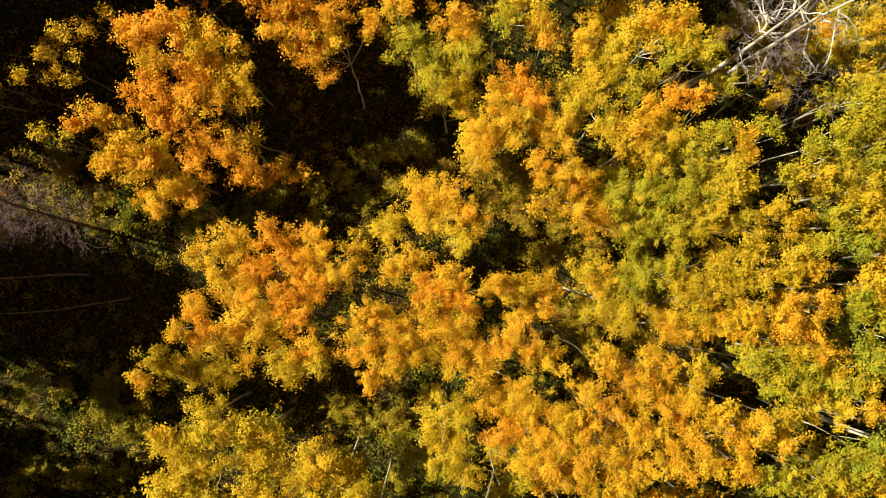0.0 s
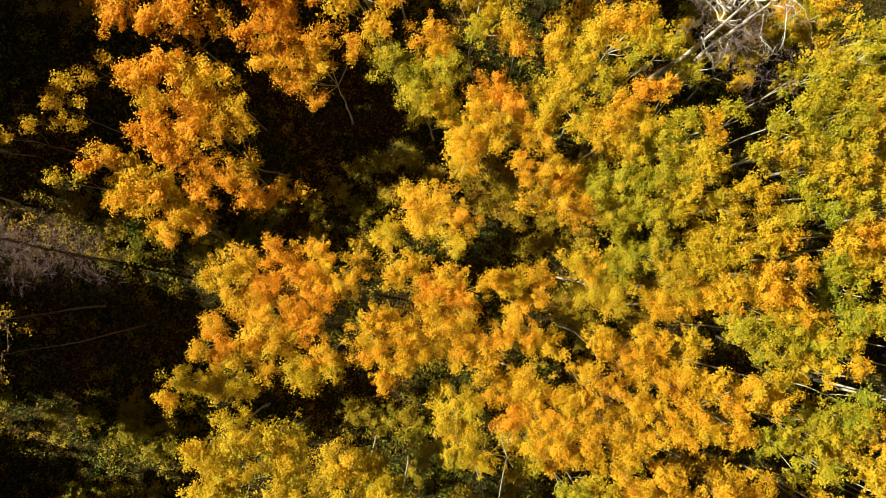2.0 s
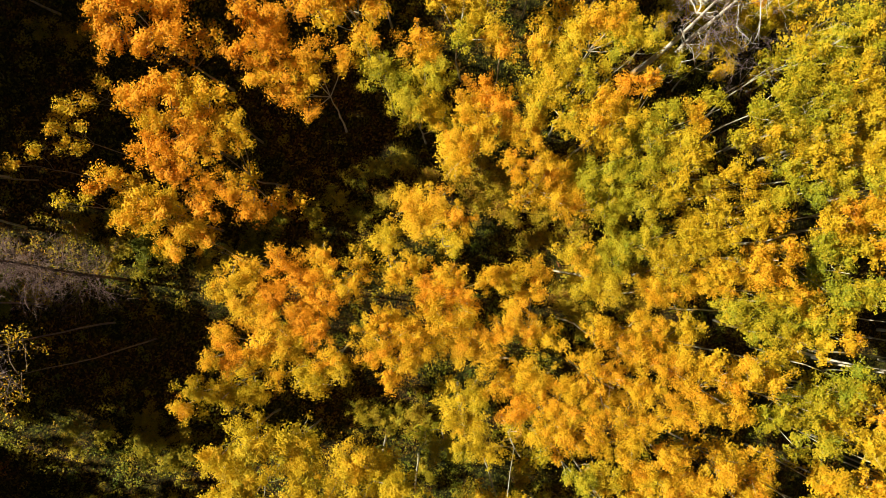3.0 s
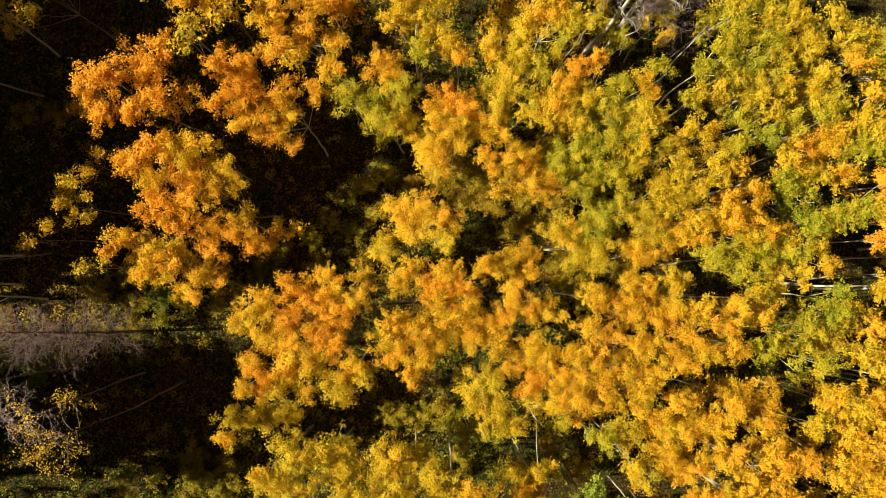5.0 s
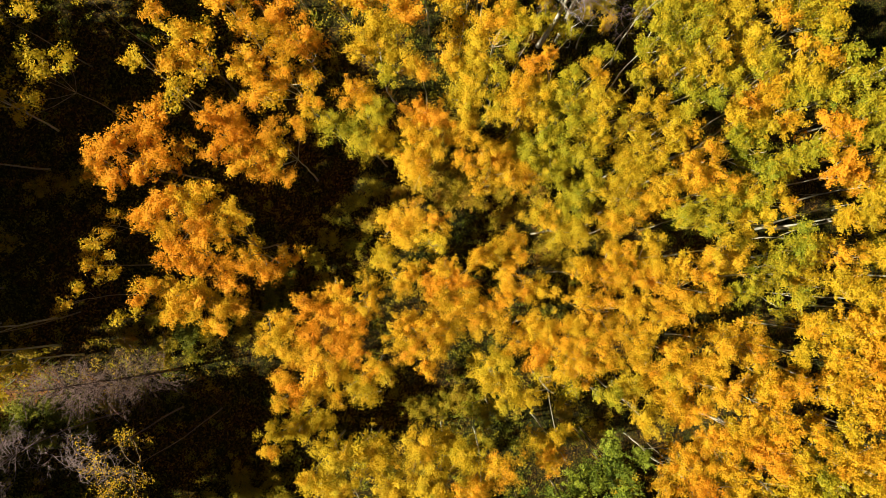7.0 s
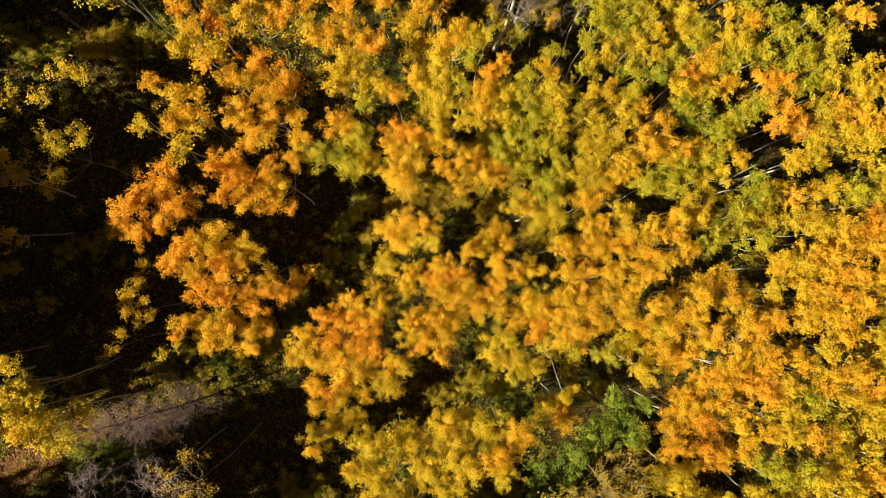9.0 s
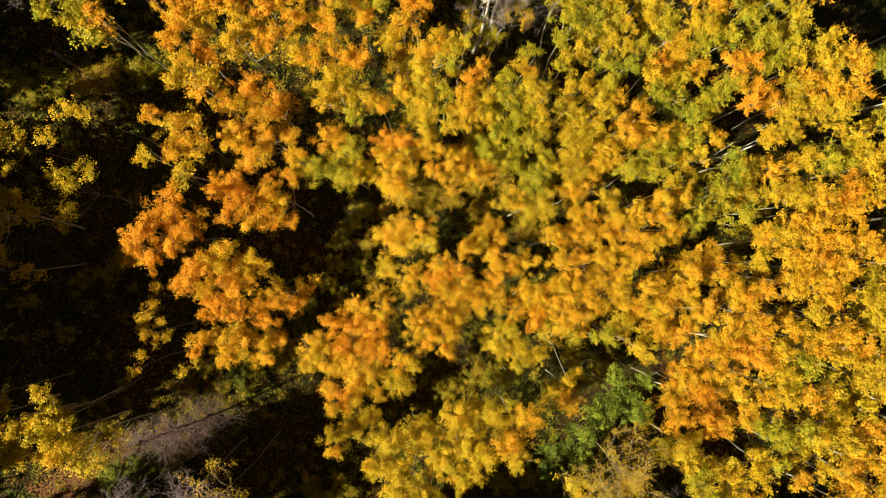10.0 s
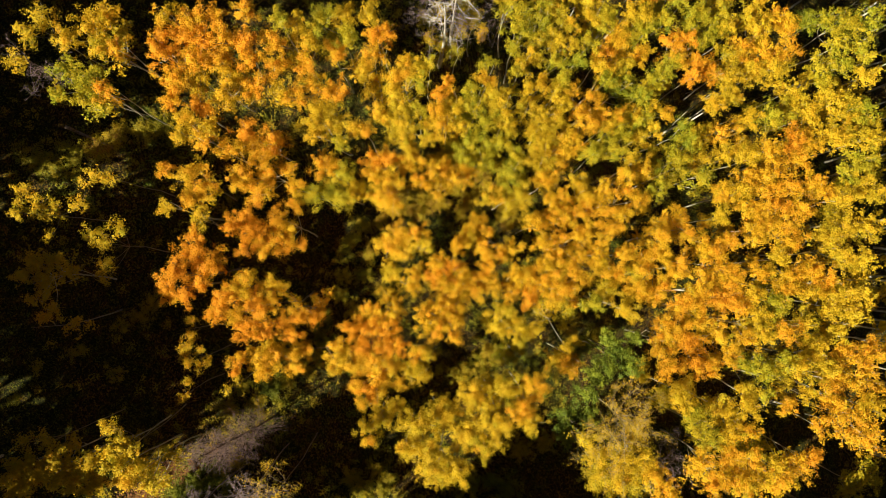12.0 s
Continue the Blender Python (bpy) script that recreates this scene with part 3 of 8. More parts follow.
aspen(13.76, -18.28, 11.2, 0.76, 1.00, ((0.00, 0.00, 10.45, 0.98, 0.79), (0.07, -0.26, 8.24, 0.98, 0.70),))
aspen(4.86, -12.68, 10.6, 0.76, 1.00, ((-0.94, -0.75, 9.77, 0.98, 0.79), (-0.60, 0.27, 9.56, 0.92, 0.79), (0.59, 0.70, 9.51, 0.77, 0.79), (0.95, -0.23, 9.62, 0.93, 0.79), (0.73, 0.51, 7.80, 0.90, 0.70),))
aspen(2.09, 8.25, 9.3, 0.51, 1.00, ((0.06, 0.96, 8.19, 0.97, 0.63), (0.27, 0.08, 8.43, 0.84, 0.63), (-0.87, 0.52, 8.41, 0.69, 0.63), (0.77, -0.82, 8.67, 0.65, 0.63), (-0.23, -0.75, 8.68, 0.64, 0.35), (0.73, 0.75, 6.28, 0.76, 0.45), (-0.24, 0.63, 6.45, 0.76, 0.45),))
shrub(-6.76, 18.34, 1.3, 0.60, 0.75, ((0.00, 0.00, 0.57, 0.97, 0.60),))
aspen(6.20, 11.45, 9.8, 0.42, 1.00, ((-0.43, 0.67, 8.78, 0.97, 0.35), (-0.11, -0.76, 8.74, 0.79, 0.35), (0.53, 0.08, 8.98, 0.83, 0.55), (-0.57, 0.21, 6.48, 0.86, 0.36), (-0.20, -0.11, 6.71, 0.86, 0.36),))
aspen(17.52, -10.67, 11.1, 0.76, 1.00, ((0.00, 0.00, 10.40, 0.97, 0.79), (-0.33, 0.76, 8.41, 0.97, 0.70),))
aspen(15.99, -9.34, 10.7, 0.55, 1.00, ((0.42, -0.50, 10.10, 0.96, 0.58), (-0.42, 0.50, 9.80, 0.90, 0.58), (-0.38, 0.77, 7.33, 0.93, 0.49),))
shrub(-9.14, -10.16, 1.3, 0.21, 0.75, ((0.00, 0.00, 0.58, 0.96, 0.21),))
aspen(24.64, 3.05, 5.6, 0.35, 1.00, ((0.00, 0.00, 4.84, 0.96, 0.35), (-0.14, -0.29, 2.17, 0.96, 0.29),))
aspen(8.52, -19.21, 11.6, 0.45, 1.00, ((0.05, -0.46, 10.64, 0.95, 0.58), (-0.05, 0.46, 10.93, 0.69, 0.35), (-0.01, -0.34, 8.73, 0.82, 0.39), (-0.60, 0.19, 8.26, 0.82, 0.39),))
shrub(3.09, 2.28, 3.6, 0.60, 0.75, ((0.00, 0.00, 2.89, 0.95, 0.60),))
aspen(-1.74, 8.98, 9.4, 0.76, 1.00, ((0.48, 1.10, 8.08, 0.95, 0.84), (-0.01, -0.03, 8.35, 0.81, 0.84), (-0.83, 0.88, 8.33, 0.93, 0.84), (-0.95, -0.22, 8.62, 0.67, 0.84), (0.88, -0.59, 8.53, 0.49, 0.84), (0.43, -1.14, 8.57, 0.49, 0.84), (-0.33, 0.45, 6.22, 0.72, 0.70), (-0.78, 0.05, 6.33, 0.72, 0.70), (0.70, 0.45, 5.86, 0.72, 0.70),))
aspen(2.79, -22.59, 11.6, 0.66, 1.00, ((-0.07, -0.15, 9.85, 0.95, 0.58), (0.07, 0.15, 10.86, 0.93, 0.79), (-0.37, -0.55, 8.18, 0.94, 0.59), (-0.33, 0.17, 8.24, 0.94, 0.59),))
aspen(14.56, -7.05, 10.7, 0.43, 1.00, ((-0.49, -0.63, 9.85, 0.95, 0.58), (0.52, 0.15, 9.88, 0.89, 0.55), (-0.03, 0.48, 9.94, 0.87, 0.20), (-0.61, 0.42, 7.57, 0.90, 0.37),))
aspen(8.73, -16.32, 11.2, 0.62, 1.00, ((0.70, 0.37, 10.40, 0.95, 0.58), (0.02, -0.52, 10.60, 0.88, 0.58), (-0.72, 0.15, 10.44, 0.78, 0.79), (0.05, -0.26, 8.61, 0.87, 0.56), (0.05, -0.06, 8.04, 0.87, 0.56),))
aspen(22.93, 3.90, 5.5, 0.35, 1.00, ((0.00, 0.00, 4.80, 0.94, 0.35), (0.39, 0.15, 3.17, 0.94, 0.29),))
aspen(25.30, -12.78, 11.5, 0.55, 1.00, ((0.00, 0.00, 10.76, 0.94, 0.58), (-0.40, -0.07, 8.16, 0.94, 0.49),))
aspen(10.31, -11.85, 11.0, 0.76, 1.00, ((-0.38, -0.72, 10.11, 0.94, 0.79), (0.15, 0.12, 10.12, 0.88, 0.79), (-1.27, -0.13, 10.12, 0.78, 0.79), (0.24, 0.99, 10.02, 0.78, 0.79), (1.27, -0.26, 10.37, 0.79, 0.79), (0.62, 0.07, 8.66, 0.83, 0.70), (0.45, -0.12, 7.55, 0.83, 0.70), (0.33, 0.21, 7.15, 0.83, 0.70),))
aspen(0.33, 13.84, 8.8, 0.60, 1.00, ((-0.74, 0.62, 7.79, 0.94, 0.63), (-0.52, -0.78, 7.86, 0.76, 0.63), (0.49, -0.32, 8.05, 0.81, 0.63), (0.77, 0.49, 8.27, 0.81, 0.84), (0.66, -0.18, 6.08, 0.83, 0.54), (0.56, -0.49, 5.68, 0.83, 0.54), (0.53, -0.69, 4.59, 0.83, 0.54),))
aspen(23.96, -10.77, 11.1, 0.35, 1.00, ((0.86, -0.47, 10.61, 0.94, 0.35), (-0.10, 0.54, 10.37, 0.83, 0.35), (-0.76, -0.07, 10.24, 0.84, 0.35),))
aspen(7.40, -12.76, 10.6, 0.76, 1.00, ((0.67, -0.01, 9.93, 0.93, 0.79), (-0.30, -0.78, 9.93, 0.87, 0.79), (-0.37, 0.79, 9.60, 0.93, 0.79), (-0.03, 0.08, 7.72, 0.91, 0.70), (-0.27, -0.55, 7.12, 0.91, 0.70),))
aspen(21.55, -9.94, 10.4, 0.55, 1.00, ((0.00, 0.00, 9.74, 0.93, 0.58),))
aspen(-0.15, 15.83, 9.2, 0.89, 1.00, ((0.40, -0.60, 8.08, 0.93, 0.84), (-0.93, -0.70, 7.97, 0.80, 0.84), (-0.44, 0.23, 8.28, 0.74, 1.05), (0.09, 0.75, 8.48, 0.73, 1.05), (0.88, 0.32, 8.50, 0.79, 1.05), (0.51, 0.47, 6.14, 0.80, 0.83), (-0.76, 0.36, 5.29, 0.80, 0.83), (0.80, 0.32, 5.82, 0.80, 0.83),))
aspen(5.28, -14.36, 10.5, 0.97, 1.00, ((-0.32, -0.47, 9.74, 0.93, 1.00), (0.32, 0.47, 9.78, 0.87, 1.00), (0.55, -0.45, 7.44, 0.90, 0.91), (0.72, 0.34, 7.50, 0.90, 0.91),))
shrub(-3.95, 17.01, 1.4, 0.47, 0.75, ((-0.46, 0.15, 0.60, 0.93, 0.47), (0.46, -0.15, 0.64, 0.87, 0.47),))
shrub(-17.12, 1.99, 1.5, 0.21, 0.75, ((0.46, 0.31, 0.60, 0.93, 0.21), (-0.01, -0.02, 0.94, 0.48, 0.21), (0.31, -0.55, 0.72, 0.78, 0.21), (0.16, -0.93, 1.01, 0.39, 0.21), (-0.43, 0.58, 0.83, 0.62, 0.21), (-0.48, 0.62, 0.61, 0.92, 0.21),))
shrub(-11.92, -5.78, 1.3, 0.47, 0.75, ((0.32, 0.12, 0.60, 0.93, 0.47), (-0.32, -0.12, 0.82, 0.64, 0.47),))
aspen(23.86, -6.03, 10.9, 0.71, 1.00, ((0.44, -1.09, 10.03, 0.93, 0.79), (0.45, -0.14, 9.97, 0.93, 0.76), (-0.06, 0.98, 10.14, 0.71, 0.76), (-0.84, 0.25, 9.89, 0.92, 0.55), (-0.33, 0.67, 8.44, 0.87, 0.65),))
aspen(16.35, -19.39, 11.7, 0.55, 1.00, ((0.00, 0.00, 10.97, 0.92, 0.58), (-0.19, -0.68, 9.29, 0.92, 0.49),))
aspen(17.57, -0.37, 11.1, 0.45, 1.00, ((0.13, 0.55, 10.30, 0.92, 0.55), (0.58, -0.00, 10.49, 0.79, 0.55), (0.09, -0.32, 10.41, 0.86, 0.35), (-0.80, -0.23, 10.31, 0.77, 0.35), (0.12, 0.39, 7.82, 0.83, 0.39), (-0.59, -0.11, 7.94, 0.83, 0.39), (0.16, -0.02, 6.75, 0.83, 0.39),))
aspen(18.27, -16.03, 11.6, 0.55, 1.00, ((0.00, 0.00, 10.89, 0.92, 0.58), (-0.20, -0.71, 8.52, 0.92, 0.49),))
aspen(15.87, -0.63, 11.0, 0.71, 1.00, ((-0.24, 0.36, 10.06, 0.92, 0.76), (0.44, 0.94, 10.21, 0.85, 0.76), (0.48, -0.79, 10.12, 0.77, 0.76), (-0.69, -0.50, 9.85, 0.86, 0.55), (0.66, 0.09, 7.49, 0.85, 0.65),))
aspen(1.96, -20.67, 11.5, 0.69, 1.00, ((-0.29, -0.07, 10.77, 0.91, 0.79), (-0.57, -0.29, 10.77, 0.91, 0.58), (0.86, 0.36, 10.83, 0.86, 0.79), (0.40, 0.03, 9.09, 0.89, 0.63), (-0.42, -0.21, 7.92, 0.89, 0.63),))
aspen(9.84, -24.81, 11.5, 0.55, 1.00, ((0.00, 0.00, 10.80, 0.91, 0.58), (-0.51, 0.34, 8.47, 0.91, 0.49),))
aspen(3.09, -15.02, 10.9, 0.55, 1.00, ((-0.26, -0.38, 10.19, 0.91, 0.58), (0.26, 0.38, 10.05, 0.85, 0.58), (-0.66, 0.27, 8.46, 0.88, 0.49), (-0.60, 0.15, 7.79, 0.88, 0.49),))
shrub(8.09, -2.54, 3.6, 0.60, 0.75, ((0.00, 0.00, 2.92, 0.91, 0.60),))
aspen(2.35, -16.92, 11.2, 0.35, 1.00, ((0.16, 0.51, 10.39, 0.91, 0.35), (-0.16, -0.51, 10.57, 0.91, 0.35), (0.60, -0.03, 8.52, 0.91, 0.29), (0.47, -0.75, 7.58, 0.91, 0.29),))
shrub(8.74, -1.18, 3.6, 0.60, 0.75, ((0.00, 0.00, 2.92, 0.91, 0.60),))
aspen(17.91, -8.70, 10.8, 0.55, 1.00, ((0.00, 0.00, 10.12, 0.90, 0.58),))
aspen(-7.15, 8.56, 9.6, 0.97, 1.00, ((0.43, 0.42, 8.83, 0.90, 1.05), (1.17, 0.74, 9.14, 0.52, 1.05), (0.47, -0.43, 8.92, 0.65, 1.05), (-0.61, 0.48, 8.86, 0.72, 1.05), (-0.30, -0.72, 8.82, 0.57, 1.05), (-1.15, -0.49, 8.69, 0.64, 1.05), (0.29, -0.44, 7.22, 0.70, 0.91), (0.76, 0.26, 5.94, 0.70, 0.91), (-0.58, 0.20, 5.96, 0.70, 0.91),))
aspen(20.58, -3.36, 11.4, 0.38, 1.00, ((0.98, -0.15, 10.11, 0.90, 0.35), (0.00, -0.51, 10.03, 0.90, 0.35), (0.74, -0.78, 10.15, 0.72, 0.55), (-0.01, 0.91, 10.36, 0.76, 0.35), (-1.04, -0.40, 10.22, 0.70, 0.35), (-0.67, 0.92, 10.34, 0.88, 0.35), (-0.42, -0.27, 8.38, 0.81, 0.32), (-0.24, -0.18, 8.41, 0.81, 0.32), (0.53, 0.24, 7.17, 0.81, 0.32),))
aspen(10.96, -18.39, 11.3, 0.55, 1.00, ((0.00, 0.00, 10.62, 0.90, 0.58), (-0.11, 0.56, 8.42, 0.90, 0.49),))
aspen(16.32, -7.76, 10.5, 0.76, 1.00, ((0.00, 0.00, 9.85, 0.90, 0.79), (0.15, 0.12, 7.40, 0.90, 0.70),))
aspen(18.26, -4.53, 10.8, 0.97, 1.00, ((0.38, -0.51, 9.84, 0.90, 0.97), (0.29, 0.43, 10.17, 0.70, 0.97), (-0.67, 0.08, 10.08, 0.70, 0.97),))
aspen(14.33, -10.92, 11.1, 0.71, 1.00, ((1.00, 0.32, 10.26, 0.89, 0.79), (-0.01, 0.01, 10.29, 0.89, 0.58), (-0.65, 0.77, 10.16, 0.79, 0.79), (-0.34, -1.09, 10.42, 0.89, 0.79), (-0.03, 0.42, 8.78, 0.87, 0.65), (-0.05, 0.62, 7.59, 0.87, 0.65),))
aspen(-3.88, 17.79, 9.2, 0.35, 1.00, ((0.77, -0.33, 8.27, 0.89, 0.35), (-0.12, -0.54, 8.39, 0.76, 0.35), (0.19, 0.64, 8.35, 0.76, 0.35), (-0.85, 0.23, 8.53, 0.55, 0.35), (-0.55, -0.55, 6.48, 0.74, 0.29), (-0.18, 0.61, 6.23, 0.74, 0.29), (-0.39, -0.36, 5.72, 0.74, 0.29),))
aspen(12.61, -14.85, 11.2, 0.55, 1.00, ((0.00, 0.00, 10.54, 0.89, 0.58), (-0.34, -0.42, 8.38, 0.89, 0.49),))
aspen(12.97, -12.79, 11.1, 0.76, 1.00, ((0.00, 0.00, 10.45, 0.89, 0.79), (-0.75, 0.68, 8.41, 0.89, 0.70),))
aspen(10.58, -16.37, 11.2, 0.35, 1.00, ((0.00, 0.00, 10.58, 0.89, 0.35), (0.70, 0.30, 8.21, 0.89, 0.29),))
aspen(9.74, -17.83, 11.4, 0.76, 1.00, ((0.00, 0.00, 10.74, 0.89, 0.79), (-0.05, 0.71, 8.98, 0.89, 0.70),))
aspen(3.07, 10.41, 9.1, 0.76, 1.00, ((0.48, 0.98, 8.36, 0.89, 0.84), (-0.01, -0.08, 8.24, 0.84, 0.84), (-0.98, 0.15, 8.27, 0.69, 0.84), (0.51, -1.04, 8.27, 0.84, 0.84), (0.27, -0.33, 6.08, 0.81, 0.70), (0.37, -0.54, 6.10, 0.81, 0.70), (-0.76, -0.43, 5.74, 0.81, 0.70),))
aspen(10.23, -14.94, 11.0, 0.55, 1.00, ((0.00, 0.00, 10.35, 0.88, 0.58), (-0.16, 0.76, 8.31, 0.88, 0.49),))
shrub(5.40, -1.43, 3.6, 0.60, 0.75, ((-0.19, -0.16, 2.94, 0.88, 0.60), (-0.26, -0.28, 0.68, 0.83, 0.60), (0.46, 0.43, 0.76, 0.71, 0.60),))
aspen(15.68, 9.17, 5.5, 0.47, 1.00, ((0.89, 0.05, 3.49, 0.88, 0.35), (0.54, -0.02, 5.11, 0.73, 0.76), (-0.06, 1.03, 3.43, 0.87, 0.35), (-0.20, -0.34, 3.54, 0.83, 0.55), (-1.16, -0.72, 3.60, 0.78, 0.35), (-0.30, -0.05, 2.92, 0.82, 0.41), (0.37, 0.35, 2.55, 0.82, 0.41), (-0.42, 0.28, 1.20, 0.82, 0.41),))
shrub(-5.60, -11.41, 1.3, 0.47, 0.75, ((0.00, 0.00, 0.64, 0.88, 0.47),))
shrub(-2.06, -6.14, 1.5, 0.53, 0.75, ((0.48, -0.16, 0.64, 0.88, 0.47), (0.11, -0.41, 0.78, 0.70, 0.60), (0.12, 0.32, 0.69, 0.81, 0.60), (-0.71, 0.25, 0.65, 0.87, 0.47),))
aspen(16.20, -2.96, 10.5, 0.35, 1.00, ((-0.87, 0.09, 9.50, 0.88, 0.35), (0.00, -0.00, 9.84, 0.78, 0.35), (0.86, -0.08, 10.12, 0.78, 0.35), (0.23, -0.11, 7.12, 0.81, 0.29),))
aspen(6.50, -15.45, 10.7, 0.76, 1.00, ((0.18, -0.55, 10.10, 0.88, 0.79), (-0.92, -0.18, 9.91, 0.81, 0.79), (0.74, 0.73, 10.03, 0.87, 0.79), (-0.14, -0.73, 7.80, 0.85, 0.70), (0.78, 0.03, 7.52, 0.85, 0.70),))
aspen(6.86, -18.09, 11.4, 0.35, 1.00, ((0.48, -0.19, 10.75, 0.87, 0.35), (0.24, 0.84, 10.50, 0.87, 0.35), (-0.72, -0.65, 10.89, 0.68, 0.35), (-0.65, -0.69, 8.15, 0.81, 0.29), (-0.01, 0.70, 8.58, 0.81, 0.29),))
shrub(5.80, 1.05, 3.6, 0.60, 0.75, ((0.00, 0.00, 2.95, 0.87, 0.60),))
aspen(4.63, -23.11, 11.8, 0.86, 1.00, ((-0.43, 0.35, 10.95, 0.87, 0.79), (0.43, -0.35, 11.06, 0.78, 1.00), (-0.41, -0.72, 9.04, 0.83, 0.80), (-0.70, -0.39, 8.53, 0.83, 0.80),))
aspen(12.17, -6.81, 11.3, 0.35, 1.00, ((0.63, -0.44, 10.11, 0.87, 0.35), (0.98, 0.35, 10.13, 0.76, 0.35), (-0.37, 0.10, 10.28, 0.83, 0.35), (-1.24, -0.01, 10.54, 0.64, 0.35),))
shrub(-3.88, -5.53, 1.5, 0.51, 0.75, ((0.58, -0.35, 0.65, 0.87, 0.47), (-0.07, 0.06, 0.73, 0.76, 0.60), (-0.51, 0.29, 0.79, 0.68, 0.47),))
aspen(7.17, -9.88, 10.7, 0.76, 1.00, ((1.51, -0.68, 9.91, 0.87, 0.79), (0.20, -0.54, 9.64, 0.77, 0.79), (-0.67, -0.45, 9.42, 0.77, 0.79), (0.03, 1.13, 9.81, 0.85, 0.79), (-1.07, 0.54, 9.40, 0.86, 0.79), (-0.30, -0.63, 7.80, 0.83, 0.70), (0.67, 0.16, 6.95, 0.83, 0.70), (-0.46, -0.77, 6.80, 0.83, 0.70),))
aspen(19.72, -0.84, 11.3, 0.35, 1.00, ((-1.15, -0.37, 10.52, 0.86, 0.35), (0.53, -0.35, 10.43, 0.81, 0.35), (0.62, 0.72, 10.42, 0.67, 0.35), (-0.02, 0.11, 8.62, 0.78, 0.29), (0.20, 0.36, 7.53, 0.78, 0.29),))
shrub(4.05, 0.93, 3.6, 0.60, 0.75, ((0.28, 0.11, 2.95, 0.86, 0.60), (-0.28, -0.11, 3.12, 0.64, 0.60),))
aspen(13.00, -4.10, 10.3, 0.45, 1.00, ((0.51, 0.24, 9.30, 0.86, 0.35), (0.70, -0.62, 9.73, 0.57, 0.55), (-0.39, -0.29, 9.56, 0.76, 0.55), (-0.82, 0.67, 9.31, 0.85, 0.35),))
aspen(17.65, 7.99, 6.2, 0.42, 1.00, ((-0.07, 0.57, 3.06, 0.86, 0.55), (0.14, -0.12, 5.74, 0.68, 0.35), (-0.07, -0.45, 4.65, 0.82, 0.35), (-0.30, -0.59, 3.80, 0.79, 0.36), (-0.41, -0.67, 2.92, 0.79, 0.36),))
aspen(6.40, 2.12, 10.5, 0.35, 1.00, ((-0.49, -0.61, 9.24, 0.85, 0.35), (-0.11, 0.36, 9.65, 0.84, 0.35), (-1.09, 0.37, 9.37, 0.76, 0.35), (0.67, -0.62, 9.64, 0.85, 0.35), (1.01, 0.51, 10.09, 0.75, 0.35), (0.12, -0.41, 8.16, 0.81, 0.29), (0.32, -0.72, 7.51, 0.81, 0.29), (-0.34, -0.20, 7.12, 0.81, 0.29),))
aspen(4.76, -8.89, 10.5, 0.55, 1.00, ((-0.03, -0.70, 9.34, 0.85, 0.58), (0.03, 0.70, 9.69, 0.84, 0.58), (0.09, 0.63, 6.95, 0.85, 0.49),))
aspen(15.74, 1.38, 11.0, 0.40, 1.00, ((0.85, -0.03, 10.16, 0.85, 0.35), (0.35, -0.24, 10.26, 0.73, 0.35), (-0.06, 0.46, 10.09, 0.85, 0.55), (-1.14, -0.19, 10.20, 0.72, 0.35), (0.42, 0.12, 8.17, 0.79, 0.34), (0.51, 0.25, 7.10, 0.79, 0.34), (0.36, 0.32, 7.36, 0.79, 0.34),))
shrub(4.38, 3.14, 3.6, 0.60, 0.75, ((0.00, 0.00, 2.96, 0.85, 0.60),))
aspen(9.63, -22.50, 11.0, 0.76, 1.00, ((0.00, 0.00, 10.31, 0.85, 0.79), (0.50, -0.19, 8.51, 0.85, 0.70),))
aspen(-2.22, -7.90, 11.3, 0.76, 1.00, ((0.69, -0.01, 10.44, 0.85, 0.79), (-0.69, 0.01, 10.48, 0.84, 0.79), (-0.69, -0.53, 8.68, 0.84, 0.70), (0.28, -0.34, 8.40, 0.84, 0.70),))
shrub(-18.31, 5.23, 1.3, 0.60, 0.75, ((0.00, 0.00, 0.67, 0.85, 0.60),))
alder(2.71, -10.77, 10.4, 0.55, 1.00, ((0.07, 0.50, 9.41, 0.84, 0.55), (0.11, 1.08, 9.62, 0.58, 0.55), (-1.14, 0.38, 9.45, 0.84, 0.55), (0.07, -0.71, 9.61, 0.76, 0.55), (-0.34, -0.95, 9.76, 0.66, 0.55), (1.22, -0.30, 9.56, 0.64, 0.55),))
aspen(3.89, 2.91, 10.0, 0.76, 1.00, ((0.43, -0.75, 9.03, 0.84, 0.76), (0.82, -1.24, 9.03, 0.77, 0.76), (0.21, 0.06, 9.24, 0.67, 0.76), (-0.31, 0.21, 9.25, 0.58, 0.76), (-0.99, 0.36, 9.14, 0.66, 0.76), (-0.15, 1.36, 9.04, 0.66, 0.76), (0.42, 0.09, 7.62, 0.70, 0.70), (-0.72, -0.59, 6.76, 0.70, 0.70), (0.58, 0.72, 5.98, 0.70, 0.70),))
shrub(5.69, -2.59, 3.6, 0.53, 0.75, ((-0.02, -0.10, 0.67, 0.84, 0.47), (0.02, 0.10, 3.01, 0.78, 0.60),))
aspen(6.41, -6.89, 11.0, 0.76, 1.00, ((0.56, -0.66, 10.15, 0.84, 0.79), (-0.63, -1.09, 9.85, 0.78, 0.79), (-0.86, 0.18, 10.22, 0.70, 0.76), (-0.17, 0.71, 10.25, 0.79, 0.76), (1.10, 0.86, 10.40, 0.79, 0.76), (-0.43, -0.11, 8.35, 0.78, 0.70), (-0.27, -0.78, 7.60, 0.78, 0.70), (0.52, 0.36, 7.64, 0.78, 0.70),))
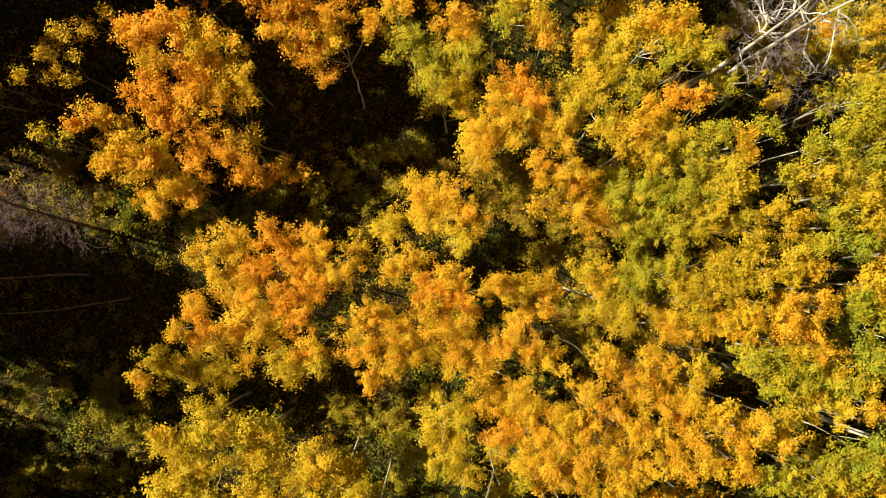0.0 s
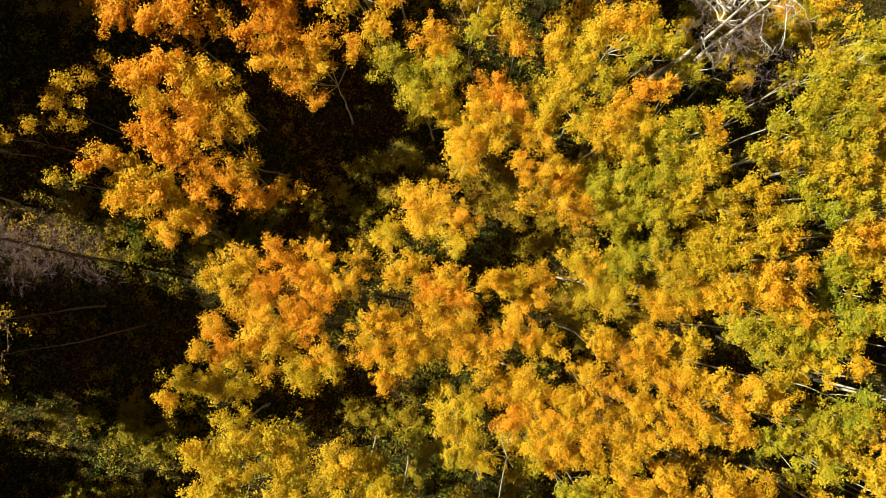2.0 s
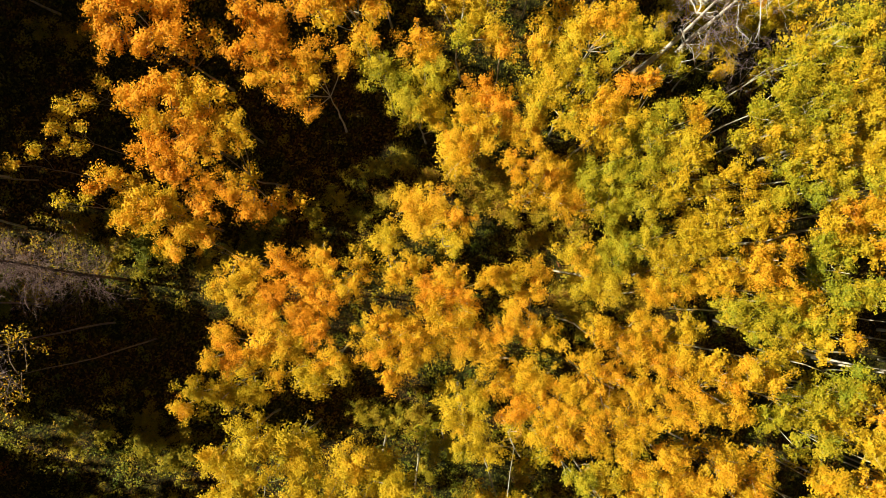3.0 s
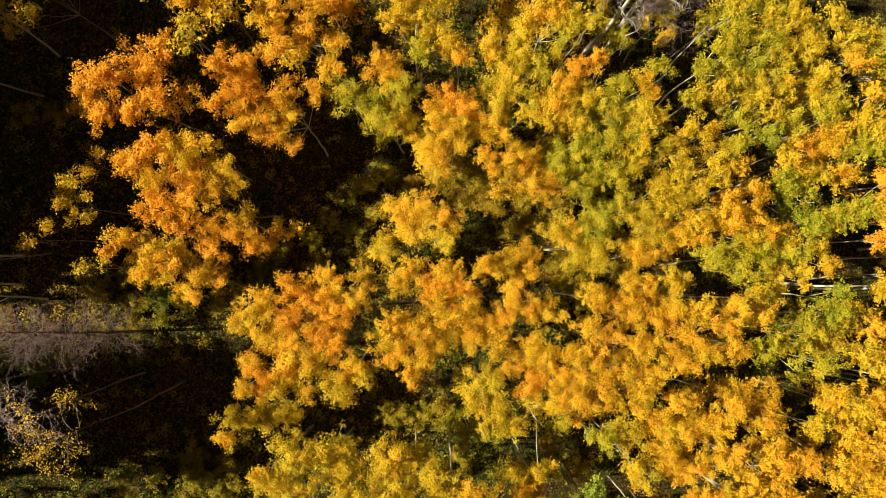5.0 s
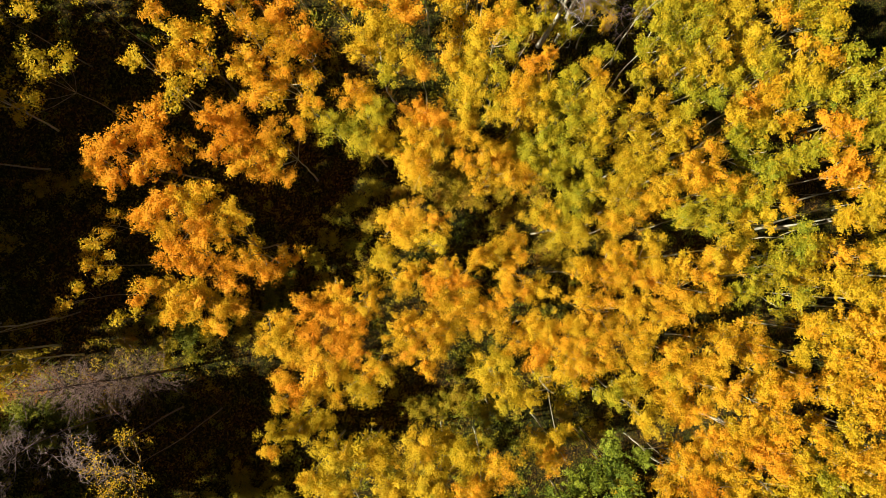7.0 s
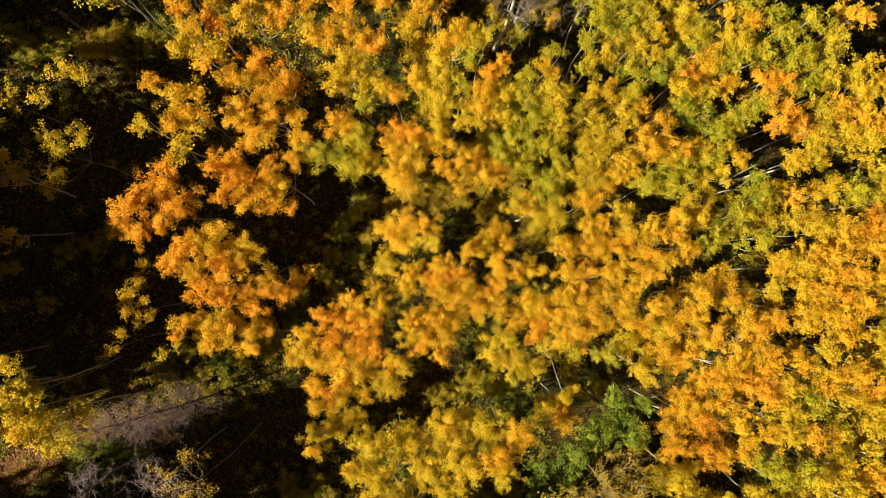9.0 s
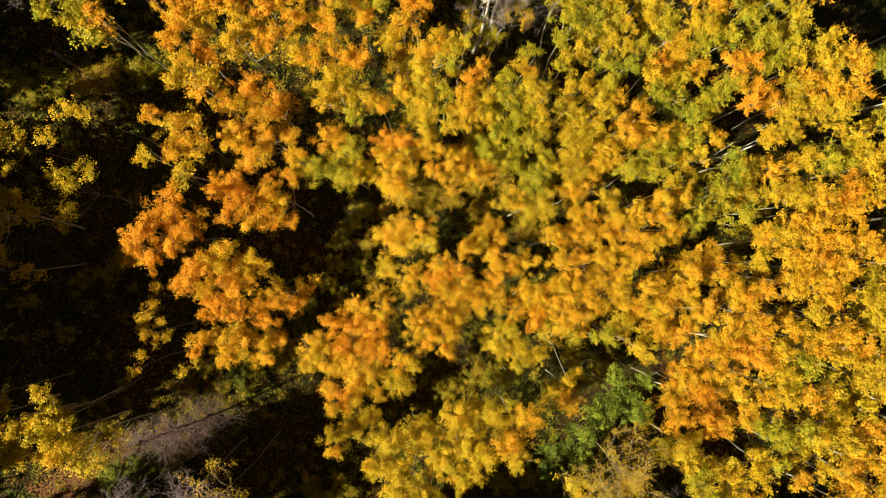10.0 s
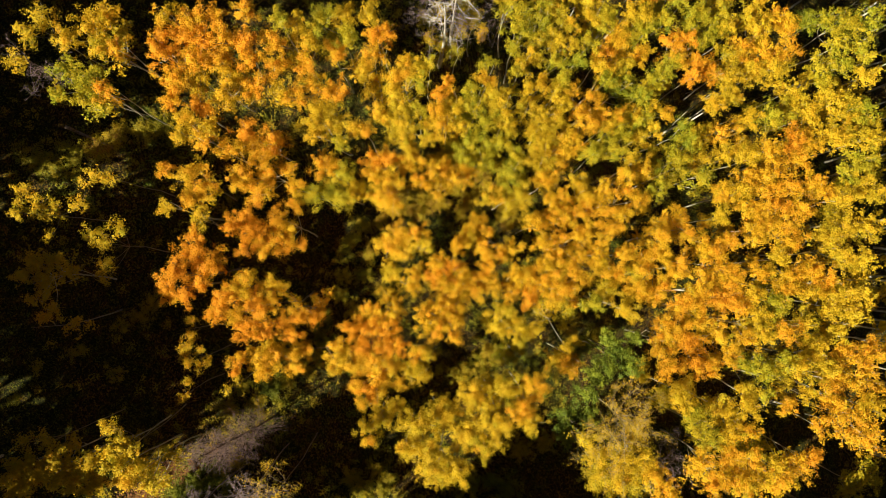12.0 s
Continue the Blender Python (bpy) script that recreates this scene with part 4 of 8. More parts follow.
aspen(14.29, 4.02, 11.1, 0.42, 1.00, ((0.31, -1.03, 9.95, 0.84, 0.35), (-0.83, -0.37, 10.06, 0.70, 0.35), (0.04, 0.42, 9.91, 0.76, 0.35), (0.57, -0.14, 10.02, 0.63, 0.55), (0.94, 0.15, 9.95, 0.69, 0.55), (-1.01, 0.97, 10.09, 0.69, 0.35), (0.05, -0.53, 7.98, 0.72, 0.36), (-0.09, 0.70, 7.38, 0.72, 0.36), (-0.61, -0.29, 6.75, 0.72, 0.36),))
shrub(-7.42, 2.52, 1.3, 0.21, 0.75, ((0.21, 0.36, 0.67, 0.84, 0.21), (-0.21, -0.36, 0.83, 0.63, 0.21),))
aspen(8.55, -22.58, 11.3, 0.82, 0.72, ((0.00, 0.00, 10.63, 0.84, 0.82),))
aspen(19.21, 6.04, 5.6, 0.35, 1.00, ((0.35, -0.72, 4.79, 0.84, 0.35), (-0.35, 0.72, 4.70, 0.83, 0.35), (-0.06, -0.11, 2.78, 0.83, 0.29), (0.43, 0.70, 2.18, 0.83, 0.29),))
aspen(25.50, -7.96, 11.0, 0.20, 1.00, ((0.00, 0.00, 10.37, 0.83, 0.20), (0.75, 0.15, 8.58, 0.83, 0.14),))
aspen(22.77, -2.83, 10.9, 0.55, 1.00, ((0.00, 0.00, 10.23, 0.83, 0.55), (0.50, -0.13, 8.49, 0.83, 0.49),))
aspen(10.79, -3.17, 10.4, 0.35, 1.00, ((0.22, 0.18, 9.48, 0.83, 0.35), (0.42, -0.57, 9.69, 0.74, 0.35), (-0.64, 0.39, 9.61, 0.73, 0.35),))
aspen(-7.55, -6.82, 10.5, 0.57, 1.25, ((0.39, -0.57, 9.66, 0.83, 0.57), (-0.39, 0.57, 9.66, 0.77, 0.57), (-0.46, -0.36, 7.94, 0.80, 0.51), (0.10, -0.23, 6.83, 0.80, 0.51),))
shrub(1.68, -10.62, 1.4, 0.21, 0.75, ((0.43, -0.01, 0.68, 0.83, 0.21), (-0.43, 0.01, 0.77, 0.71, 0.21),))
aspen(-1.02, -15.55, 11.2, 0.66, 1.00, ((0.19, 0.35, 10.52, 0.82, 0.58), (-0.19, -0.35, 10.59, 0.76, 0.79), (-0.41, -0.24, 8.60, 0.79, 0.59), (0.77, 0.54, 7.43, 0.79, 0.59),))
aspen(12.10, -20.94, 10.9, 0.55, 1.00, ((0.00, 0.00, 10.30, 0.82, 0.58), (0.19, -0.16, 8.46, 0.82, 0.49),))
aspen(22.22, -1.38, 10.9, 0.35, 1.00, ((0.00, 0.00, 10.23, 0.82, 0.35), (0.53, -0.02, 8.51, 0.82, 0.29),))
aspen(6.77, -22.69, 11.6, 0.82, 0.72, ((0.00, 0.00, 10.99, 0.82, 0.82),))
aspen(4.35, 12.72, 9.7, 0.55, 1.00, ((0.46, -0.04, 8.88, 0.82, 0.63), (0.32, -0.79, 8.71, 0.77, 0.63), (0.12, 0.65, 9.06, 0.68, 0.35), (-0.89, 0.18, 8.82, 0.76, 0.84), (-0.53, -0.64, 6.59, 0.76, 0.49), (0.64, -0.48, 6.00, 0.76, 0.49), (-0.28, 0.29, 5.43, 0.76, 0.49),))
aspen(-2.27, -12.91, 10.5, 0.55, 1.00, ((0.00, 0.00, 9.88, 0.82, 0.58), (0.20, 0.48, 7.78, 0.82, 0.49),))
aspen(1.77, 4.35, 9.5, 0.76, 1.00, ((0.29, 0.04, 8.79, 0.82, 0.76), (-0.53, 0.02, 8.65, 0.82, 0.76), (-0.21, 0.82, 8.73, 0.73, 0.76), (-0.69, -0.78, 8.81, 0.65, 0.76), (1.13, -0.10, 8.92, 0.74, 0.76), (-0.78, 0.02, 6.57, 0.75, 0.70), (-0.50, -0.18, 6.37, 0.75, 0.70), (-0.76, -0.30, 5.80, 0.75, 0.70),))
aspen(-1.61, 18.99, 9.3, 0.55, 1.00, ((0.32, 0.26, 8.48, 0.82, 0.63), (1.00, -0.07, 8.58, 0.77, 0.63), (-0.41, -0.62, 8.42, 0.77, 0.63), (-0.90, 0.43, 8.41, 0.76, 0.63), (-0.04, 0.33, 6.55, 0.78, 0.49), (0.77, 0.50, 5.47, 0.78, 0.49), (0.31, 0.27, 5.40, 0.78, 0.49),))
aspen(-0.54, 10.55, 8.8, 0.97, 1.00, ((-0.22, 0.66, 7.99, 0.82, 1.05), (0.22, -0.66, 8.19, 0.68, 1.05), (0.48, -0.22, 5.84, 0.75, 0.91), (0.29, 0.04, 5.68, 0.75, 0.91),))
aspen(9.25, -5.38, 11.2, 0.76, 1.00, ((1.17, 0.55, 10.21, 0.81, 0.76), (0.33, -0.02, 10.50, 0.71, 0.76), (-0.24, 0.89, 10.27, 0.71, 0.76), (0.57, -0.95, 10.58, 0.72, 0.76), (-0.62, -0.69, 10.57, 0.71, 0.76), (-1.20, 0.22, 10.32, 0.79, 0.76), (-0.68, -0.66, 8.56, 0.74, 0.70), (0.13, 0.42, 7.66, 0.74, 0.70), (-0.31, 0.69, 7.65, 0.74, 0.70),))
aspen(9.02, -1.30, 10.2, 0.69, 1.00, ((1.03, 0.00, 9.46, 0.81, 0.76), (0.73, -0.55, 9.42, 0.73, 0.76), (-0.04, 0.00, 9.24, 0.72, 0.76), (-0.93, -0.55, 9.08, 0.73, 0.76), (-0.79, 0.18, 9.17, 0.63, 0.55), (-0.01, 0.91, 9.48, 0.71, 0.55), (0.35, -0.68, 7.09, 0.72, 0.63), (0.27, 0.73, 6.43, 0.72, 0.63), (0.30, 0.54, 6.11, 0.72, 0.63),))
aspen(11.93, -0.99, 10.9, 0.76, 1.00, ((-0.43, 0.05, 9.73, 0.81, 0.76), (-0.63, -0.70, 9.54, 0.73, 0.76), (0.43, -0.71, 9.56, 0.65, 0.76), (0.74, 0.23, 9.86, 0.73, 0.76), (-0.11, 1.13, 10.12, 0.71, 0.76), (0.18, -0.47, 8.07, 0.73, 0.70), (0.63, -0.42, 7.06, 0.73, 0.70), (0.07, -0.17, 7.63, 0.73, 0.70),))
aspen(2.00, 12.30, 9.2, 0.71, 1.00, ((0.13, 0.89, 8.47, 0.81, 0.84), (0.63, -0.01, 8.50, 0.76, 0.84), (-0.63, 0.03, 8.12, 0.77, 0.84), (-0.13, -0.91, 8.34, 0.55, 0.63), (-0.18, -0.51, 6.23, 0.72, 0.65), (0.64, 0.66, 5.77, 0.72, 0.65), (-0.18, -0.63, 5.19, 0.72, 0.65),))
aspen(0.18, 5.81, 9.1, 0.40, 1.00, ((0.24, -0.50, 8.41, 0.81, 0.55), (-0.24, -0.34, 8.38, 0.65, 0.35), (-0.56, 0.27, 8.22, 0.80, 0.35), (0.56, 0.56, 8.59, 0.72, 0.35), (0.09, 0.34, 6.41, 0.75, 0.34), (0.62, -0.46, 5.99, 0.75, 0.34), (-0.37, 0.20, 4.84, 0.75, 0.34),))
shrub(-13.94, -7.82, 1.3, 0.47, 0.75, ((0.00, 0.00, 0.69, 0.81, 0.47),))
aspen(2.13, 14.90, 9.5, 0.86, 1.00, ((0.44, -1.08, 8.71, 0.81, 1.05), (-0.04, -0.19, 8.67, 0.80, 0.84), (-0.83, 0.47, 8.51, 0.80, 1.05), (0.43, 0.80, 8.82, 0.80, 0.84), (-0.53, 0.21, 6.34, 0.80, 0.80), (-0.44, -0.70, 6.06, 0.80, 0.80), (0.53, 0.61, 5.38, 0.80, 0.80),))
aspen(-7.91, -2.87, 8.7, 0.60, 1.00, ((0.28, 0.07, 7.28, 0.81, 0.55), (-0.55, 0.24, 7.82, 0.68, 0.55), (-0.88, -0.06, 8.11, 0.52, 0.76), (1.15, -0.25, 7.22, 0.60, 0.55), (-0.13, -0.12, 5.81, 0.70, 0.54), (0.65, -0.32, 5.58, 0.70, 0.54), (0.17, 0.75, 5.19, 0.70, 0.54),))
aspen(-1.51, 14.08, 8.7, 0.86, 1.00, ((0.35, -0.39, 7.81, 0.81, 1.05), (-0.35, 0.39, 7.97, 0.74, 0.84), (-0.75, -0.62, 5.78, 0.77, 0.80), (0.17, -0.51, 5.69, 0.77, 0.80),))
aspen(19.94, 2.22, 10.9, 0.47, 1.00, ((0.22, -0.43, 10.06, 0.80, 0.55), (0.25, -0.69, 10.17, 0.69, 0.55), (0.62, 0.15, 10.05, 0.74, 0.55), (-0.23, 0.56, 10.06, 0.68, 0.35), (-0.87, 0.41, 10.00, 0.80, 0.35), (0.15, 0.23, 7.82, 0.74, 0.41), (0.37, -0.70, 7.54, 0.74, 0.41), (0.54, 0.73, 7.23, 0.74, 0.41),))
aspen(6.65, -3.32, 10.3, 0.76, 1.00, ((-0.12, 0.26, 9.29, 0.80, 0.76), (0.10, 0.87, 9.31, 0.50, 0.76), (0.75, 0.32, 9.47, 0.54, 0.76), (-0.37, -0.59, 9.67, 0.79, 0.76), (-0.92, -0.05, 9.59, 0.70, 0.76), (0.56, -0.79, 9.79, 0.80, 0.76), (0.56, 0.23, 7.00, 0.70, 0.70), (-0.43, 0.31, 6.60, 0.70, 0.70), (-0.04, -0.64, 6.81, 0.70, 0.70),))
shrub(2.59, -8.94, 3.7, 0.60, 0.75, ((0.46, 0.14, 0.70, 0.80, 0.60), (-0.46, -0.14, 3.14, 0.61, 0.60),))
aspen(19.49, 1.03, 10.8, 0.35, 1.00, ((0.00, 0.00, 10.20, 0.80, 0.35), (-0.55, -0.65, 8.33, 0.80, 0.29),))
aspen(12.93, 2.38, 11.1, 0.50, 1.00, ((0.79, -0.46, 10.08, 0.80, 0.55), (0.41, 0.41, 10.04, 0.79, 0.55), (-0.34, -0.48, 10.11, 0.79, 0.35), (-0.87, 0.53, 10.15, 0.78, 0.55),))
aspen(-4.39, 7.57, 9.7, 0.90, 1.00, ((0.07, -0.21, 8.60, 0.80, 1.05), (-0.65, -0.19, 8.81, 0.58, 1.05), (0.38, 0.66, 8.72, 0.79, 1.05), (-0.28, 1.01, 9.00, 0.58, 1.05), (0.69, -0.47, 8.49, 0.76, 0.84), (-0.20, -0.81, 8.53, 0.68, 0.76), (0.20, 0.74, 7.31, 0.70, 0.84),))
aspen(-3.03, 20.83, 9.1, 0.56, 0.55, ((-0.52, -0.01, 8.38, 0.80, 0.56), (0.52, 0.01, 8.47, 0.75, 0.56),))
aspen(15.75, 6.63, 10.4, 0.42, 1.00, ((0.12, 1.09, 5.14, 0.80, 0.55), (0.35, -0.15, 9.87, 0.59, 0.55), (0.16, 0.24, 9.82, 0.62, 0.35), (-0.59, 0.02, 5.85, 0.62, 0.35), (-0.58, -0.46, 9.90, 0.58, 0.35), (0.54, -0.73, 9.88, 0.63, 0.35), (0.39, -0.67, 7.62, 0.70, 0.36), (0.07, -0.20, 7.44, 0.70, 0.36), (0.16, -0.20, 6.31, 0.70, 0.36),))
aspen(5.16, -0.48, 9.7, 0.55, 1.00, ((0.62, -0.80, 8.95, 0.80, 0.55), (-0.14, -0.44, 8.93, 0.79, 0.55), (0.39, 0.27, 9.02, 0.62, 0.35), (-0.71, 0.53, 8.97, 0.61, 0.55), (-0.16, 0.44, 8.91, 0.70, 0.76), (-0.01, 0.74, 6.38, 0.70, 0.49),))
shrub(-15.71, -7.54, 1.3, 0.47, 0.75, ((0.31, 0.37, 0.70, 0.80, 0.47), (-0.31, -0.37, 0.83, 0.63, 0.47),))
shrub(-11.26, 2.92, 1.3, 0.21, 0.75, ((-0.04, 0.13, 0.70, 0.80, 0.21), (0.04, -0.13, 0.87, 0.57, 0.21),))
aspen(-1.05, 7.11, 9.0, 0.45, 1.00, ((0.27, -0.31, 8.25, 0.80, 0.35), (-0.27, 0.31, 8.55, 0.47, 0.63), (-0.23, 0.38, 5.73, 0.70, 0.39),))
aspen(0.41, 7.28, 9.1, 0.76, 1.00, ((0.00, 0.00, 8.46, 0.79, 0.84), (0.31, 0.46, 6.13, 0.79, 0.70),))
aspen(-16.21, 4.98, 9.2, 0.66, 1.00, ((0.24, 0.39, 8.53, 0.79, 0.55), (-0.24, -0.39, 8.18, 0.70, 0.76), (-0.33, -0.26, 5.93, 0.75, 0.59), (0.03, -0.72, 5.90, 0.75, 0.59),))
aspen(7.16, -0.01, 9.9, 0.42, 1.00, ((-0.72, -0.03, 9.02, 0.79, 0.35), (0.12, 0.32, 9.35, 0.70, 0.35), (0.59, -0.29, 9.21, 0.71, 0.55), (-0.42, 0.27, 7.54, 0.73, 0.36), (-0.37, -0.65, 6.59, 0.73, 0.36),))
shrub(-12.56, 2.49, 1.4, 0.60, 0.75, ((0.18, 0.42, 0.71, 0.79, 0.60), (-0.18, -0.42, 0.85, 0.60, 0.60),))
aspen(11.43, -14.41, 11.1, 0.76, 1.00, ((0.00, 0.00, 10.55, 0.79, 0.79), (0.78, 0.07, 8.42, 0.79, 0.70),))
aspen(5.38, -4.77, 10.8, 0.76, 1.00, ((1.58, -0.36, 10.17, 0.79, 0.76), (0.67, -0.16, 10.05, 0.79, 0.76), (-0.06, 0.39, 9.99, 0.69, 0.76), (-0.42, -0.99, 10.21, 0.69, 0.76), (-0.97, 0.00, 10.07, 0.69, 0.76), (-0.79, 1.11, 9.86, 0.69, 0.76), (0.69, -0.65, 8.13, 0.72, 0.70), (0.50, -0.79, 7.18, 0.72, 0.70), (-0.22, -0.77, 7.25, 0.72, 0.70),))
aspen(5.81, 9.04, 9.5, 0.66, 1.00, ((-0.55, -0.08, 8.60, 0.79, 0.63), (0.55, 0.08, 8.99, 0.79, 0.76), (-0.07, -0.19, 6.60, 0.79, 0.59), (-0.71, -0.45, 5.60, 0.79, 0.59),))
aspen(1.39, 16.71, 9.5, 0.66, 1.00, ((0.28, -0.46, 8.71, 0.79, 0.84), (-0.28, 0.46, 8.80, 0.65, 0.63), (-0.09, -0.04, 7.06, 0.72, 0.59), (-0.35, 0.73, 5.90, 0.72, 0.59),))
aspen(13.55, -8.53, 10.6, 0.35, 1.00, ((0.00, 0.00, 9.98, 0.79, 0.35), (0.01, -0.72, 7.84, 0.79, 0.29),))
aspen(12.44, -10.66, 10.8, 0.55, 1.00, ((0.00, 0.00, 10.16, 0.79, 0.58),))
shrub(-12.29, 4.13, 1.3, 0.47, 0.75, ((0.00, 0.00, 0.71, 0.79, 0.47),))
aspen(7.39, 9.59, 9.8, 0.97, 1.00, ((0.00, 0.00, 9.24, 0.79, 0.97), (0.64, 0.23, 6.83, 0.79, 0.91),))
aspen(17.55, 3.44, 10.9, 0.58, 1.00, ((0.45, 0.02, 9.94, 0.79, 0.55), (1.07, 0.14, 10.03, 0.65, 0.55), (0.04, 1.05, 9.97, 0.64, 0.55), (0.50, -0.82, 10.12, 0.65, 0.76), (-0.83, -0.97, 10.06, 0.78, 0.55), (-1.24, 0.58, 9.89, 0.77, 0.55), (-0.74, -0.76, 7.74, 0.71, 0.52), (0.66, -0.19, 6.48, 0.71, 0.52),))
aspen(24.85, -2.82, 10.9, 0.76, 1.00, ((0.00, 0.00, 10.26, 0.79, 0.76), (0.41, 0.63, 8.39, 0.79, 0.70),))
aspen(7.67, 10.53, 9.8, 0.55, 1.00, ((0.00, 0.00, 9.21, 0.78, 0.55), (0.45, -0.12, 6.43, 0.78, 0.49),))
aspen(18.10, -2.78, 11.2, 0.90, 1.00, ((-0.35, -0.56, 10.24, 0.78, 0.76), (0.55, 0.02, 10.44, 0.78, 0.97), (-0.20, 0.54, 10.52, 0.68, 0.97), (0.79, -0.45, 8.43, 0.75, 0.84), (-0.37, -0.05, 8.08, 0.75, 0.84),))
aspen(-5.50, -7.85, 10.3, 0.57, 1.25, ((0.00, 0.00, 9.75, 0.78, 0.57), (0.27, -0.60, 7.85, 0.78, 0.51),))
shrub(-13.70, 3.69, 1.3, 0.60, 0.75, ((0.00, 0.00, 0.71, 0.78, 0.60),))
aspen(3.48, -5.45, 10.6, 0.76, 1.00, ((0.78, -0.82, 10.09, 0.78, 0.76), (-0.10, -0.54, 9.93, 0.78, 0.76), (0.41, 0.26, 10.04, 0.69, 0.76), (-0.45, 0.42, 9.72, 0.77, 0.76), (-0.87, -0.45, 9.84, 0.60, 0.76), (0.22, 1.13, 9.91, 0.69, 0.76), (-0.07, -0.68, 7.91, 0.72, 0.70), (0.64, 0.62, 7.61, 0.72, 0.70), (-0.77, 0.53, 6.27, 0.72, 0.70),))
aspen(-4.36, 11.34, 9.6, 0.76, 1.00, ((0.22, 0.26, 8.65, 0.78, 0.84), (-0.11, 0.99, 9.01, 0.46, 0.84), (0.29, -0.62, 8.71, 0.73, 0.84), (-0.40, -0.64, 8.89, 0.65, 0.84), (0.16, -0.58, 7.05, 0.70, 0.70), (0.67, 0.70, 6.77, 0.70, 0.70), (-0.50, -0.11, 6.01, 0.70, 0.70),))
aspen(2.17, -4.14, 10.0, 0.81, 1.00, ((-0.16, -0.73, 9.35, 0.78, 0.97), (-0.69, 0.15, 9.22, 0.69, 0.76), (0.16, 0.51, 9.46, 0.69, 0.76), (0.68, 0.07, 9.57, 0.77, 0.76), (0.41, -0.20, 6.90, 0.73, 0.75), (-0.56, 0.03, 6.18, 0.73, 0.75), (0.32, -0.66, 6.63, 0.73, 0.75),))
alder(0.36, -10.50, 10.4, 0.55, 1.00, ((0.51, -0.02, 9.57, 0.77, 0.55), (-0.51, 0.02, 9.74, 0.77, 0.55),))
aspen(17.09, 10.52, 4.1, 0.55, 1.00, ((0.00, 0.00, 3.51, 0.77, 0.55), (0.23, -0.20, 1.38, 0.77, 0.49),))
aspen(14.72, -4.32, 10.2, 0.66, 1.00, ((-0.15, 0.44, 9.44, 0.77, 0.55), (0.15, -0.44, 9.79, 0.58, 0.76), (-0.41, 0.11, 7.07, 0.70, 0.59),))
aspen(-8.63, 3.12, 9.0, 0.76, 1.00, ((0.26, 0.08, 7.87, 0.77, 0.76), (-0.23, 0.64, 7.93, 0.76, 0.76), (-0.51, 0.03, 8.10, 0.68, 0.76), (-0.72, 1.12, 8.09, 0.60, 0.76), (0.63, -0.66, 7.91, 0.70, 0.76), (0.56, -1.21, 8.13, 0.54, 0.76), (0.07, 0.37, 6.52, 0.70, 0.70), (-0.03, 0.33, 6.16, 0.70, 0.70), (0.43, -0.13, 5.11, 0.70, 0.70),))
aspen(14.23, -1.74, 10.8, 0.20, 1.00, ((0.44, -1.17, 9.44, 0.77, 0.20), (0.10, 0.20, 9.70, 0.75, 0.20), (-0.54, 0.97, 9.97, 0.64, 0.20), (0.18, 0.47, 8.43, 0.72, 0.14), (0.00, -0.74, 7.57, 0.72, 0.14),))
shrub(-18.54, 2.66, 1.4, 0.21, 0.75, ((0.23, 0.45, 0.73, 0.76, 0.21), (0.16, 0.55, 0.80, 0.66, 0.21), (-0.49, -0.18, 0.80, 0.66, 0.21), (0.09, -0.82, 0.83, 0.62, 0.21),))
aspen(-7.77, -4.71, 10.0, 0.57, 1.25, ((0.00, 0.00, 9.46, 0.76, 0.57), (-0.25, -0.77, 7.41, 0.76, 0.51),))
shrub(-7.96, -11.00, 1.3, 0.21, 0.75, ((0.00, 0.00, 0.73, 0.76, 0.21),))
aspen(1.82, -6.78, 10.5, 0.55, 1.00, ((0.44, -0.22, 4.75, 0.76, 0.58), (1.30, -0.08, 5.95, 0.69, 0.55), (0.01, 0.64, 5.70, 0.63, 0.55), (-1.03, 0.77, 9.66, 0.60, 0.55), (-0.72, -1.11, 9.97, 0.41, 0.58), (0.70, 0.72, 6.14, 0.70, 0.49),))
aspen(8.94, 2.26, 11.2, 0.55, 1.00, ((-0.72, -0.60, 10.07, 0.76, 0.55), (-0.50, 0.21, 10.34, 0.67, 0.55), (-0.01, 0.54, 10.55, 0.50, 0.55), (-0.40, 1.02, 10.40, 0.66, 0.55), (0.37, -0.76, 10.24, 0.68, 0.55), (1.25, -0.41, 10.31, 0.68, 0.55), (-0.32, -0.53, 7.89, 0.70, 0.49), (-0.68, -0.08, 7.61, 0.70, 0.49), (0.05, -0.18, 6.90, 0.70, 0.49),))
shrub(-1.33, 4.99, 1.4, 0.47, 0.75, ((0.48, 0.18, 0.73, 0.76, 0.47), (-0.48, -0.18, 0.73, 0.76, 0.47),))
shrub(-3.12, 2.99, 1.3, 0.47, 0.75, ((0.00, 0.00, 0.73, 0.76, 0.47),))
aspen(14.37, 0.19, 10.7, 0.76, 1.00, ((0.32, 0.04, 10.16, 0.76, 0.97), (-0.32, -0.04, 10.20, 0.63, 0.55),))
aspen(13.42, 8.82, 5.7, 0.55, 1.00, ((0.19, 0.41, 3.57, 0.76, 0.55), (-0.23, -0.29, 5.20, 0.71, 0.55), (0.68, 0.38, 5.17, 0.62, 0.76), (-0.64, -0.50, 3.74, 0.75, 0.35), (0.11, -0.47, 2.93, 0.71, 0.49), (-0.70, -0.66, 2.55, 0.71, 0.49), (-0.57, 0.75, 2.13, 0.71, 0.49),))
